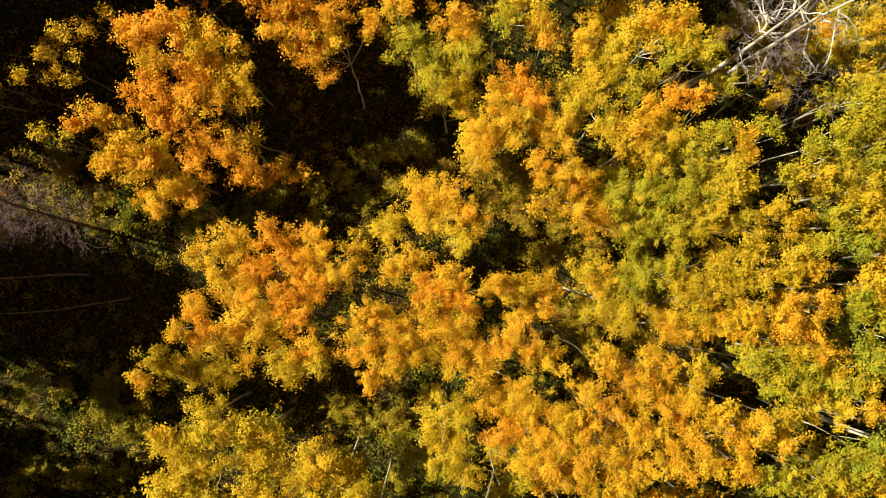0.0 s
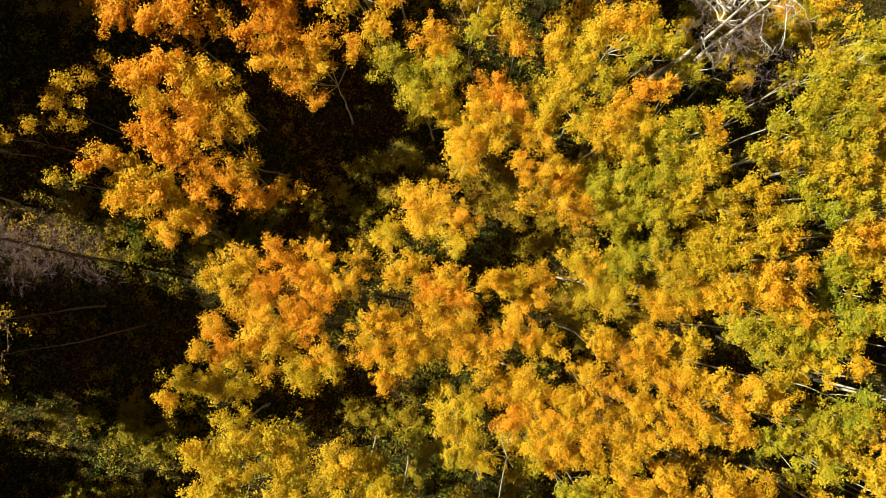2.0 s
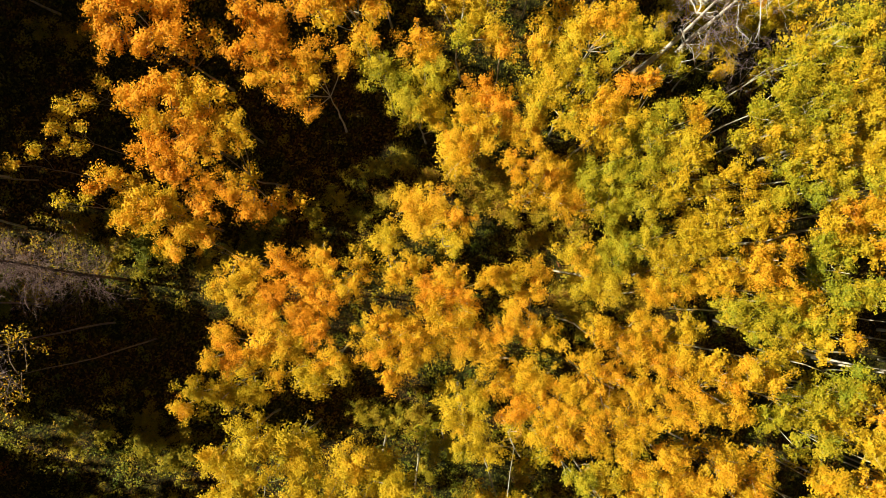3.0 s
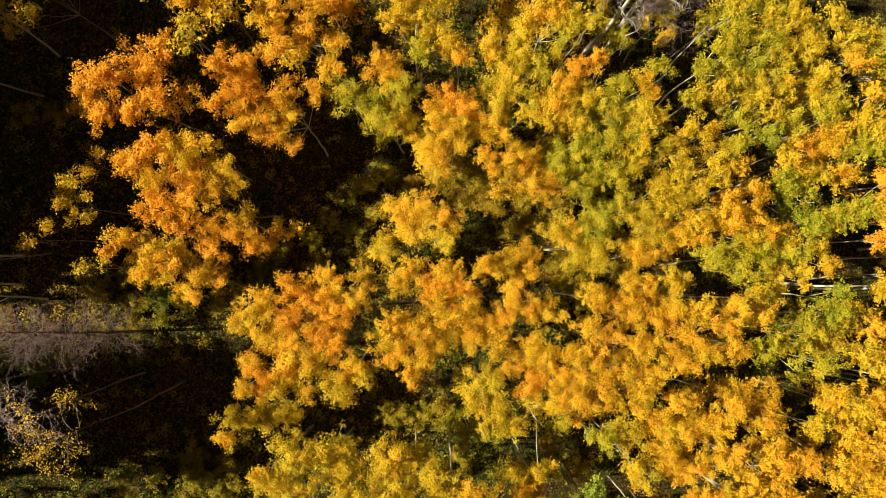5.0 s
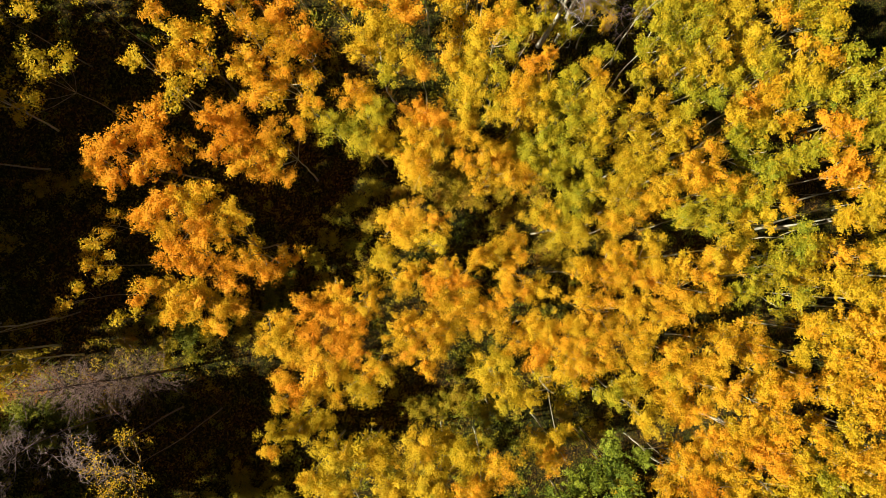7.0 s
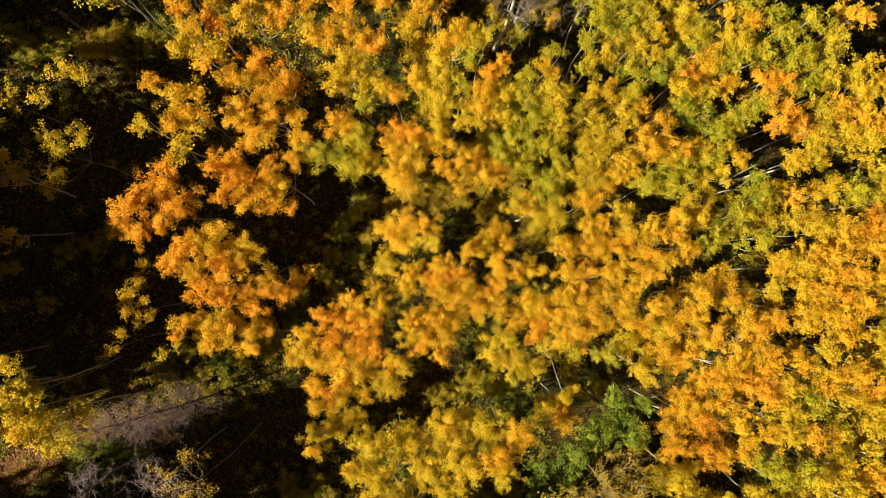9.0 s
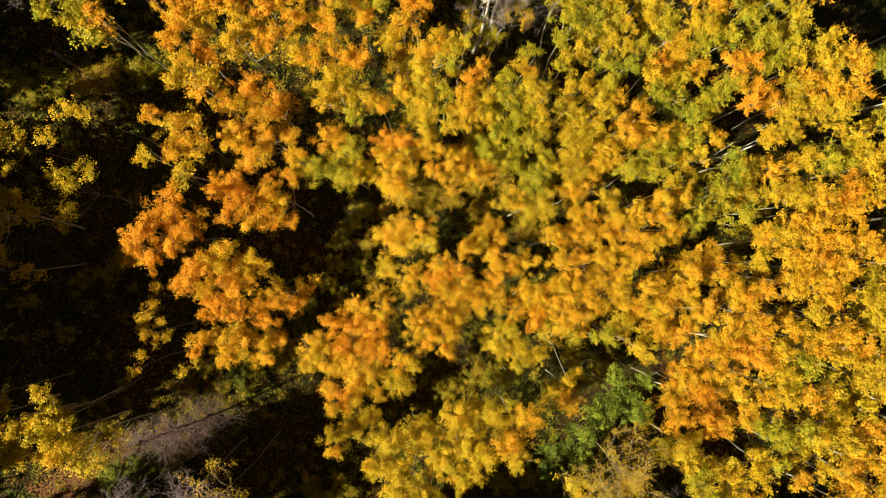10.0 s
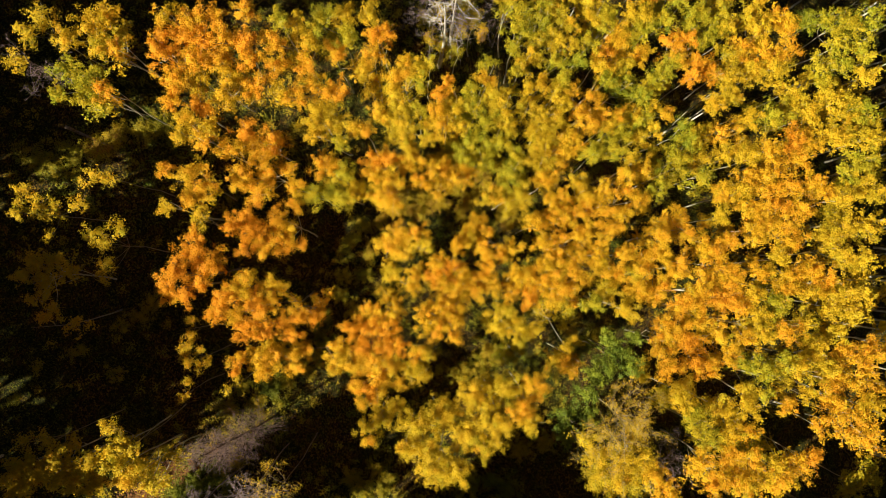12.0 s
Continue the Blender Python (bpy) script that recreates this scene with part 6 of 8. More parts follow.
aspen(-15.74, 4.17, 9.1, 0.57, 1.25, ((0.13, 0.42, 8.55, 0.60, 0.57), (-0.13, -0.42, 8.31, 0.56, 0.57), (0.53, -0.28, 5.75, 0.70, 0.51), (-0.67, -0.56, 6.26, 0.70, 0.51),))
aspen(-6.47, 6.45, 8.8, 0.76, 1.00, ((-0.33, -0.04, 8.28, 0.60, 0.76), (0.33, 0.04, 8.57, 0.38, 0.76), (-0.71, 0.16, 5.67, 0.70, 0.70), (-0.04, 0.49, 5.51, 0.70, 0.70),))
aspen(10.72, 2.98, 11.0, 0.45, 1.00, ((0.31, -0.03, 10.39, 0.60, 0.55), (-0.31, 0.03, 10.59, 0.42, 0.35), (-0.53, -0.12, 7.70, 0.70, 0.39),))
shrub(-11.59, -4.94, 1.3, 0.60, 0.75, ((0.00, 0.00, 0.85, 0.60, 0.60),))
aspen(9.87, 8.34, 6.2, 0.55, 1.00, ((0.00, 0.00, 5.81, 0.59, 0.55), (0.52, -0.43, 3.62, 0.70, 0.49),))
aspen(7.69, 5.33, 10.4, 0.97, 1.00, ((0.00, 0.00, 9.93, 0.58, 0.97),))
aspen(14.94, -5.81, 10.5, 0.20, 1.00, ((0.00, 0.00, 10.06, 0.58, 0.20),))
aspen(5.69, 5.55, 9.9, 0.35, 1.00, ((0.00, 0.00, 9.50, 0.58, 0.35), (-0.65, 0.37, 7.18, 0.70, 0.29),))
aspen(-2.19, -3.05, 9.8, 0.76, 1.00, ((0.00, 0.00, 9.42, 0.57, 0.76), (-0.29, 0.57, 6.69, 0.70, 0.70),))
aspen(3.03, 6.97, 9.2, 0.76, 1.00, ((0.00, 0.00, 8.77, 0.57, 0.76),))
aspen(-3.48, 0.65, 9.0, 0.76, 1.00, ((-0.17, -0.03, 8.41, 0.57, 0.76), (-0.34, 0.63, 8.25, 0.49, 0.76), (0.50, -0.60, 8.81, 0.57, 0.76), (0.03, -0.67, 5.97, 0.70, 0.70), (0.67, 0.22, 6.13, 0.70, 0.70),))
shrub(-11.65, 1.99, 1.3, 0.47, 0.75, ((0.00, 0.00, 0.87, 0.57, 0.47),))
shrub(-15.24, 9.61, 1.3, 0.47, 0.75, ((0.00, 0.00, 0.89, 0.54, 0.47),))
aspen(-15.76, 6.13, 9.4, 0.57, 1.25, ((-0.35, 0.16, 8.89, 0.54, 0.57), (0.35, -0.16, 9.11, 0.44, 0.57), (0.02, -0.05, 6.63, 0.70, 0.51), (-0.56, -0.35, 6.12, 0.70, 0.51),))
aspen(-8.42, 8.84, 9.3, 0.97, 1.00, ((0.00, 0.00, 8.89, 0.51, 1.05), (-0.69, 0.28, 6.70, 0.70, 0.91),))
aspen(9.73, 4.53, 10.9, 0.35, 1.00, ((0.00, 0.00, 10.48, 0.50, 0.35),))
aspen(7.84, 6.72, 10.2, 0.35, 1.00, ((0.00, 0.00, 9.79, 0.49, 0.35),))
aspen(-10.85, 6.18, 7.0, 0.66, 0.55, ((-0.21, 0.37, 5.99, 0.49, 0.66), (-0.37, 0.01, 6.62, 0.37, 0.66), (-0.36, -0.42, 6.21, 0.32, 0.66), (0.16, -0.54, 6.18, 0.36, 0.66), (0.50, 0.02, 6.68, 0.29, 0.66), (0.27, 0.55, 6.60, 0.37, 0.66),))
aspen(-1.52, 0.82, 9.6, 0.66, 1.00, ((0.01, -0.61, 9.38, 0.48, 0.76), (-0.01, 0.61, 9.02, 0.40, 0.55), (-0.25, 0.71, 7.20, 0.70, 0.59), (-0.25, -0.47, 6.05, 0.70, 0.59),))
aspen(13.91, 6.45, 10.5, 0.56, 0.55, ((0.42, 0.59, 9.97, 0.48, 0.56), (-0.42, -0.59, 10.19, 0.47, 0.56),))
aspen(-5.00, 9.85, 9.5, 0.56, 0.55, ((0.00, 0.00, 9.11, 0.47, 0.56),))
shrub(-19.09, 12.35, 1.3, 0.47, 0.75, ((0.00, 0.00, 0.95, 0.46, 0.47),))
aspen(-5.66, 11.12, 9.5, 0.55, 1.00, ((0.00, 0.00, 9.11, 0.46, 0.63), (-0.06, -0.64, 6.21, 0.70, 0.49),))
aspen(0.58, 0.94, 10.0, 0.55, 1.00, ((0.00, 0.00, 9.65, 0.45, 0.55), (-0.28, 0.30, 7.19, 0.70, 0.49),))
shrub(-15.55, 11.75, 1.4, 0.47, 0.75, ((-0.27, 0.11, 0.97, 0.44, 0.47), (0.27, -0.11, 0.99, 0.42, 0.47),))
aspen(-10.19, 7.11, 7.0, 0.66, 0.55, ((-0.02, -0.07, 6.13, 0.43, 0.66), (-0.61, -0.22, 6.66, 0.29, 0.66), (0.62, 0.29, 6.39, 0.35, 0.66),))
shrub(-18.01, 1.14, 1.3, 0.21, 0.75, ((0.00, 0.00, 0.97, 0.43, 0.21),))
shrub(-17.18, 12.69, 1.3, 0.47, 0.75, ((0.00, 0.00, 0.99, 0.41, 0.47),))
aspen(-12.34, 5.38, 7.1, 0.66, 0.55, ((0.31, 0.30, 6.29, 0.39, 0.66), (0.02, -0.20, 6.99, 0.28, 0.66), (-0.33, -0.10, 6.59, 0.29, 0.66),))
aspen(-9.81, 4.14, 8.6, 0.97, 1.00, ((0.00, 0.00, 8.32, 0.37, 0.97), (0.59, -0.71, 6.05, 0.70, 0.91),))
aspen(-12.74, 11.80, 8.6, 0.76, 1.00, ((0.00, 0.00, 8.33, 0.35, 0.84), (-0.34, -0.38, 5.39, 0.70, 0.70),))
aspen(-10.34, 3.72, 8.8, 0.56, 0.55, ((-0.32, 0.00, 8.47, 0.32, 0.56), (0.32, -0.00, 8.47, 0.27, 0.56),))
rim_aspen(14.63, -31.60, 12.3, 0.56, 1.00, ((0.00, 0.00, 11.80, 1.20), (0.07, -0.89, 11.20, 0.77), (0.09, 0.89, 11.22, 0.59), (-0.48, -0.45, 8.88, 0.74), (-0.17, -0.64, 8.24, 0.88),))
rim_aspen(24.77, -17.79, 12.5, 0.50, 1.00, ((0.00, 0.00, 12.04, 1.07), (0.75, 0.28, 10.93, 0.53), (0.36, 0.72, 11.00, 0.63), (-0.18, 0.78, 10.94, 0.53), (0.07, 0.58, 9.42, 0.66), (0.40, 0.43, 8.36, 0.77),))
rim_aspen(36.36, -13.06, 12.7, 0.37, 1.00, ((0.00, 0.00, 12.21, 1.18), (0.68, -0.57, 11.11, 0.70), (0.31, -0.83, 11.53, 0.64), (-0.54, -0.37, 10.39, 0.70), (-0.25, -0.60, 8.21, 0.86),))
rim_aspen(27.98, -16.56, 11.5, 0.42, 1.00, ((0.00, 0.00, 11.02, 1.14), (-0.37, 0.77, 9.99, 0.64), (-0.74, 0.43, 10.07, 0.76), (0.06, -0.62, 8.68, 0.73), (-0.61, -0.16, 7.38, 0.89),))
rim_aspen(19.98, -27.77, 11.5, 0.51, 1.00, ((0.00, 0.00, 10.91, 1.29), (0.92, 0.30, 10.68, 0.88), (-0.91, 0.34, 9.98, 0.60), (-0.31, 0.64, 7.89, 0.74), (0.06, -0.71, 7.37, 0.85),))
rim_aspen(35.69, -14.62, 11.3, 0.36, 1.00, ((0.00, 0.00, 10.85, 1.06), (0.06, -0.80, 10.34, 0.62), (0.04, 0.80, 10.12, 0.52), (0.11, -0.57, 7.40, 0.81), (-0.45, -0.37, 8.14, 0.60),))
rim_aspen(27.13, -20.38, 13.5, 0.42, 1.00, ((0.00, 0.00, 12.89, 1.41), (0.56, 0.90, 12.66, 0.72), (0.98, -0.39, 12.53, 0.79), (0.28, -0.72, 9.90, 1.02), (-0.77, 0.06, 9.35, 0.95),))
rim_aspen(13.52, -29.16, 12.3, 0.55, 1.00, ((0.00, 0.00, 11.84, 1.09), (0.16, -0.81, 11.27, 0.52), (0.21, 0.79, 11.41, 0.52), (-0.82, 0.09, 11.63, 0.64), (-0.29, -0.53, 7.79, 0.72), (-0.60, -0.04, 8.82, 0.76),))
rim_aspen(18.97, -24.69, 13.4, 0.52, 1.00, ((0.00, 0.00, 12.89, 1.13), (-0.35, -0.77, 12.66, 0.62), (-0.24, -0.81, 12.35, 0.67), (-0.34, -0.77, 12.12, 0.63), (0.17, 0.59, 9.41, 0.63), (-0.55, 0.28, 10.27, 0.77),))
rim_aspen(25.22, -22.14, 12.2, 0.44, 1.00, ((0.00, 0.00, 11.53, 1.38), (0.73, -0.74, 10.62, 0.83), (0.98, -0.33, 11.42, 0.70), (-0.22, 0.73, 7.99, 0.93), (-0.70, -0.28, 9.12, 1.00),))
rim_aspen(1.93, -28.05, 12.5, 0.63, 1.00, ((0.00, 0.00, 11.88, 1.34), (-1.00, -0.05, 11.31, 0.83), (-0.52, -0.51, 10.16, 0.96), (0.29, 0.68, 9.14, 0.75),))
rim_aspen(31.69, -17.28, 11.8, 0.41, 1.00, ((0.00, 0.00, 11.30, 1.07), (0.77, -0.24, 10.18, 0.75), (0.01, -0.59, 8.86, 0.75), (-0.59, -0.00, 8.03, 0.65),))
rim_aspen(15.38, -25.21, 13.5, 0.54, 1.00, ((0.00, 0.00, 12.85, 1.34), (0.99, 0.15, 12.45, 0.76), (-0.25, -0.97, 12.62, 0.80), (0.40, 0.92, 12.52, 0.73), (-0.18, 0.71, 8.90, 0.84), (-0.56, 0.48, 9.58, 0.99),))
rim_aspen(3.34, -29.49, 11.9, 0.56, 1.00, ((0.00, 0.00, 11.33, 1.35), (-0.55, -0.85, 11.03, 0.68), (0.07, -0.74, 7.89, 0.90), (-0.32, 0.67, 7.67, 0.99),))
rim_aspen(17.47, -26.27, 13.4, 0.54, 1.00, ((0.00, 0.00, 12.87, 1.10), (0.53, -0.63, 12.38, 0.76), (0.71, -0.42, 11.72, 0.67), (0.60, -0.07, 9.58, 0.65), (0.25, 0.55, 10.18, 0.62),))
rim_aspen(32.35, -15.40, 10.5, 0.28, 1.00, ((0.00, 0.00, 9.83, 1.53), (-0.87, -0.75, 9.63, 0.78), (-1.10, 0.33, 9.12, 0.75), (0.43, 0.72, 6.65, 0.91), (-0.67, -0.51, 6.28, 0.97),))
rim_aspen(0.67, -26.26, 11.7, 0.57, 1.00, ((0.00, 0.00, 11.26, 1.06), (0.70, 0.38, 10.51, 0.59), (0.58, 0.54, 10.05, 0.73), (-0.02, -0.58, 9.24, 0.68), (-0.48, -0.33, 7.89, 0.73),))
rim_aspen(20.30, -25.93, 12.4, 0.50, 1.00, ((0.00, 0.00, 11.90, 1.09), (0.82, -0.03, 11.10, 0.69), (-0.13, 0.81, 11.57, 0.59), (0.05, 0.60, 9.42, 0.62), (0.39, 0.46, 8.97, 0.72),))
rim_aspen(18.06, -28.41, 13.4, 0.50, 1.00, ((0.00, 0.00, 12.79, 1.41), (0.50, 0.93, 11.77, 0.75), (0.38, 0.67, 10.69, 0.96), (-0.58, 0.51, 10.70, 0.78),))
rim_aspen(-2.73, -20.09, 11.9, 0.55, 1.00, ((0.00, 0.00, 11.23, 1.37), (-0.73, -0.73, 11.08, 0.75), (1.03, 0.09, 10.98, 0.75), (0.68, -0.32, 9.06, 0.92), (0.35, 0.67, 8.16, 1.02),))
rim_aspen(34.86, -10.76, 12.4, 0.31, 1.00, ((0.00, 0.00, 11.80, 1.27), (0.23, -0.93, 11.25, 0.71), (-0.37, 0.88, 10.91, 0.59), (0.62, -0.33, 9.17, 1.01), (0.43, 0.55, 8.92, 0.71),))
rim_aspen(34.27, -12.53, 11.3, 0.30, 1.00, ((0.00, 0.00, 10.82, 1.11), (-0.33, 0.76, 10.52, 0.67), (0.31, 0.77, 10.40, 0.57), (-0.59, 0.59, 10.24, 0.57), (-0.55, 0.26, 7.27, 0.79), (-0.56, -0.23, 8.30, 0.74),))
rim_aspen(11.39, -33.44, 11.9, 0.60, 1.00, ((0.00, 0.00, 11.39, 1.12), (-0.65, -0.54, 10.47, 0.78), (-0.59, -0.60, 10.79, 0.73), (-0.61, 0.12, 7.91, 0.84), (0.57, -0.24, 7.76, 0.65),))
rim_aspen(27.70, -18.56, 12.4, 0.42, 1.00, ((0.00, 0.00, 11.92, 1.09), (0.78, -0.25, 11.31, 0.76), (-0.79, -0.19, 11.54, 0.54), (-0.56, -0.21, 9.29, 0.67), (0.46, -0.38, 8.38, 0.68),))
rim_aspen(31.76, -8.24, 11.5, 0.27, 1.00, ((0.00, 0.00, 10.75, 1.60), (-1.12, -0.43, 10.37, 1.11), (-1.01, -0.65, 10.03, 0.83), (-0.44, -0.76, 7.99, 1.22), (0.74, -0.48, 9.01, 1.22),))
rim_aspen(22.45, -24.96, 11.3, 0.54, 1.00, ((0.00, 0.00, 10.79, 1.21), (-0.15, 0.89, 10.10, 0.83), (-0.89, 0.18, 9.93, 0.55), (-0.12, 0.90, 10.44, 0.62), (-0.66, -0.04, 8.04, 0.92), (-0.23, 0.62, 7.78, 0.78),))
rim_aspen(29.95, -19.21, 12.6, 0.41, 1.00, ((0.00, 0.00, 12.01, 1.38), (-0.07, 1.03, 11.23, 0.91), (-0.67, -0.36, 8.57, 0.78), (0.64, 0.41, 10.23, 0.90),))
rim_aspen(15.95, -27.80, 13.1, 0.56, 1.00, ((0.00, 0.00, 12.39, 1.52), (0.83, -0.78, 11.72, 0.90), (-1.07, 0.38, 11.43, 0.78), (0.82, 0.13, 10.33, 1.13), (0.23, 0.80, 10.37, 0.90),))
rim_aspen(23.99, -20.40, 12.1, 0.51, 1.00, ((0.00, 0.00, 11.62, 1.15), (-0.61, 0.60, 10.95, 0.59), (0.39, -0.76, 10.83, 0.78), (-0.39, 0.77, 10.51, 0.73), (0.50, -0.38, 9.65, 0.90), (0.57, 0.27, 8.44, 0.65),))
rim_aspen(-0.00, -24.34, 12.0, 0.56, 1.00, ((0.00, 0.00, 11.44, 1.26), (-0.04, -0.94, 10.46, 0.80), (-0.40, -0.86, 10.83, 0.61), (-0.68, -0.14, 9.08, 0.96), (-0.38, 0.58, 8.44, 0.74),))
rim_aspen(9.33, -30.44, 13.2, 0.56, 1.00, ((0.00, 0.00, 12.59, 1.26), (0.74, 0.58, 11.75, 0.69), (-0.04, -0.69, 9.51, 0.70), (0.62, -0.29, 9.14, 0.77),))
rim_aspen(12.29, -31.66, 11.3, 0.54, 1.00, ((0.00, 0.00, 10.78, 1.18), (-0.78, -0.42, 10.19, 0.67), (0.21, -0.62, 8.82, 0.83), (0.18, -0.63, 6.99, 0.73),))
rim_aspen(13.82, -27.06, 11.7, 0.61, 1.00, ((0.00, 0.00, 11.11, 1.39), (0.91, 0.51, 10.66, 0.73), (-0.75, -0.73, 10.97, 0.70), (-0.63, 0.43, 8.94, 1.09), (0.67, -0.37, 8.40, 0.97),))
rim_aspen(9.54, -32.21, 12.9, 0.59, 1.00, ((0.00, 0.00, 12.35, 1.12), (-0.67, 0.51, 11.90, 0.63), (0.01, 0.84, 11.88, 0.76), (-0.05, 0.61, 8.36, 0.86), (0.53, -0.32, 10.27, 0.78),))
rim_aspen(5.08, -33.07, 13.6, 0.57, 1.00, ((0.00, 0.00, 13.04, 1.16), (-0.42, -0.76, 12.47, 0.64), (0.15, 0.62, 11.28, 0.72), (-0.09, -0.63, 10.39, 0.71),))
rim_aspen(13.37, -33.78, 11.6, 0.57, 1.00, ((0.00, 0.00, 10.90, 1.47), (-0.51, 0.98, 10.56, 0.88), (1.07, 0.27, 10.82, 1.01), (0.29, -0.75, 8.19, 0.87), (0.20, -0.78, 7.08, 0.91),))
rim_aspen(24.15, -24.68, 13.5, 0.53, 1.00, ((0.00, 0.00, 12.97, 1.16), (0.82, 0.29, 11.91, 0.64), (0.63, 0.11, 9.14, 0.70), (-0.55, 0.33, 10.36, 0.92),))
rim_aspen(16.42, -30.21, 12.5, 0.54, 1.00, ((0.00, 0.00, 11.77, 1.51), (0.97, 0.59, 11.18, 0.80), (-0.74, -0.86, 11.04, 0.81), (0.55, -0.63, 9.12, 0.98), (0.76, -0.35, 9.08, 0.92),))
rim_aspen(34.23, -15.87, 12.3, 0.32, 1.00, ((0.00, 0.00, 11.82, 1.12), (0.44, 0.72, 11.39, 0.73), (-0.24, -0.57, 8.74, 0.84), (0.02, -0.62, 8.11, 0.76),))
rim_aspen(21.78, -21.34, 13.5, 0.47, 1.00, ((0.00, 0.00, 12.92, 1.23), (0.65, -0.66, 12.21, 0.64), (0.67, 0.14, 9.73, 0.82), (-0.32, -0.60, 10.91, 0.76),))
rim_aspen(25.53, -19.33, 12.5, 0.47, 1.00, ((0.00, 0.00, 11.93, 1.28), (0.40, -0.87, 11.77, 0.69), (-0.94, 0.19, 11.56, 0.63), (0.54, 0.46, 8.70, 0.81), (-0.58, -0.40, 8.53, 1.02),))
rim_aspen(9.80, -33.88, 13.4, 0.61, 1.00, ((0.00, 0.00, 12.94, 1.10), (-0.46, 0.69, 11.83, 0.62), (0.76, 0.33, 12.52, 0.58), (0.18, -0.58, 9.43, 0.78), (0.55, -0.25, 10.81, 0.75),))
rim_aspen(21.66, -26.94, 12.4, 0.56, 1.00, ((0.00, 0.00, 11.81, 1.33), (0.85, -0.52, 11.05, 0.79), (0.91, -0.40, 11.40, 0.67), (-0.59, 0.43, 8.92, 0.78), (0.67, 0.29, 9.53, 0.77),))
rim_aspen(33.85, -14.16, 12.3, 0.36, 1.00, ((0.00, 0.00, 11.74, 1.20), (-0.12, 0.89, 10.75, 0.57), (0.88, -0.20, 11.00, 0.58), (-0.46, 0.48, 8.50, 0.74), (0.60, 0.27, 8.95, 0.69),))
rim_aspen(30.46, -15.30, 11.0, 0.27, 1.00, ((0.00, 0.00, 10.46, 1.10), (-0.63, -0.53, 9.74, 0.64), (0.82, 0.07, 9.29, 0.56), (0.11, -0.59, 7.88, 0.78), (-0.45, -0.40, 6.52, 0.62),))
sapling(4.55, -27.01, 4.1, 0.63, 0.75, ((0.00, 0.00, 3.73, 1.02), (0.71, -0.01, 2.93, 0.71),))
sapling(3.19, -14.07, 4.1, 0.60, 0.75, ((0.00, 0.00, 3.75, 0.84), (-0.25, -0.53, 2.95, 0.59),))
sapling(7.68, -15.45, 5.4, 0.62, 0.75, ((0.00, 0.00, 5.02, 0.85), (-0.51, -0.30, 4.22, 0.59),))
sapling(10.69, -24.40, 5.3, 0.63, 0.75, ((0.00, 0.00, 4.93, 0.88), (0.26, 0.56, 4.13, 0.62),))
sapling(12.24, -6.25, 5.5, 0.57, 0.75, ((0.00, 0.00, 5.11, 0.91), (0.53, -0.35, 4.31, 0.64),))
sapling(12.12, -25.67, 5.1, 0.55, 0.75, ((0.00, 0.00, 4.74, 0.86), (-0.39, -0.46, 3.94, 0.60),))
sapling(15.14, 6.85, 4.0, 0.53, 0.75, ((0.00, 0.00, 3.64, 0.75), (-0.37, -0.38, 2.84, 0.53),))
sapling(20.73, -26.73, 5.9, 0.61, 0.75, ((0.00, 0.00, 5.54, 1.01), (0.43, 0.56, 4.74, 0.71),))
sapling(20.27, -23.76, 6.4, 0.56, 0.75, ((0.00, 0.00, 6.05, 0.63), (-0.34, 0.28, 5.25, 0.44),))
sapling(3.95, -18.88, 4.9, 0.50, 0.75, ((0.00, 0.00, 4.48, 0.63), (-0.44, -0.03, 3.68, 0.44),))
sapling(9.33, -11.30, 6.1, 0.60, 0.75, ((0.00, 0.00, 5.66, 0.93), (0.27, 0.59, 4.86, 0.65),))
sapling(16.34, -17.11, 5.7, 0.58, 0.75, ((0.00, 0.00, 5.32, 0.85), (-0.58, -0.16, 4.52, 0.60),))
sapling(7.97, -23.59, 4.7, 0.65, 0.75, ((0.00, 0.00, 4.26, 0.74), (-0.09, 0.51, 3.46, 0.52),))
sapling(8.67, -14.09, 5.4, 0.58, 0.75, ((0.00, 0.00, 5.00, 0.91), (-0.59, -0.25, 4.20, 0.64),))
sapling(9.54, 3.68, 5.7, 0.58, 0.75, ((0.00, 0.00, 5.30, 0.75), (0.19, -0.49, 4.50, 0.53),))
sapling(14.57, -30.05, 7.5, 0.55, 0.75, ((0.00, 0.00, 7.11, 0.92), (-0.34, 0.54, 6.31, 0.64),))
sapling(17.07, -30.84, 8.9, 0.58, 0.75, ((0.00, 0.00, 8.55, 1.02), (0.23, -0.68, 7.75, 0.72),))
sapling(15.49, -2.42, 6.4, 0.33, 0.75, ((0.00, 0.00, 5.98, 0.64), (-0.27, -0.36, 5.18, 0.45),))
sapling(16.03, -23.87, 6.2, 0.56, 0.75, ((0.00, 0.00, 5.84, 0.67), (-0.45, -0.13, 5.04, 0.47),))
sapling(3.83, -23.53, 5.3, 0.55, 0.75, ((0.00, 0.00, 4.94, 0.91), (-0.09, -0.63, 4.14, 0.64),))
sapling(20.86, -13.77, 6.5, 0.47, 0.75, ((0.00, 0.00, 6.13, 0.85), (0.26, -0.54, 5.33, 0.60),))
sapling(16.08, -14.37, 5.1, 0.68, 0.75, ((0.00, 0.00, 4.69, 0.67), (0.44, 0.16, 3.89, 0.47),))
sapling(22.22, -18.13, 5.3, 0.41, 0.75, ((0.00, 0.00, 4.90, 0.71), (-0.20, -0.45, 4.10, 0.50),))
sapling(27.59, -17.66, 4.2, 0.43, 0.75, ((0.00, 0.00, 3.77, 0.87), (0.54, 0.29, 2.97, 0.61),))
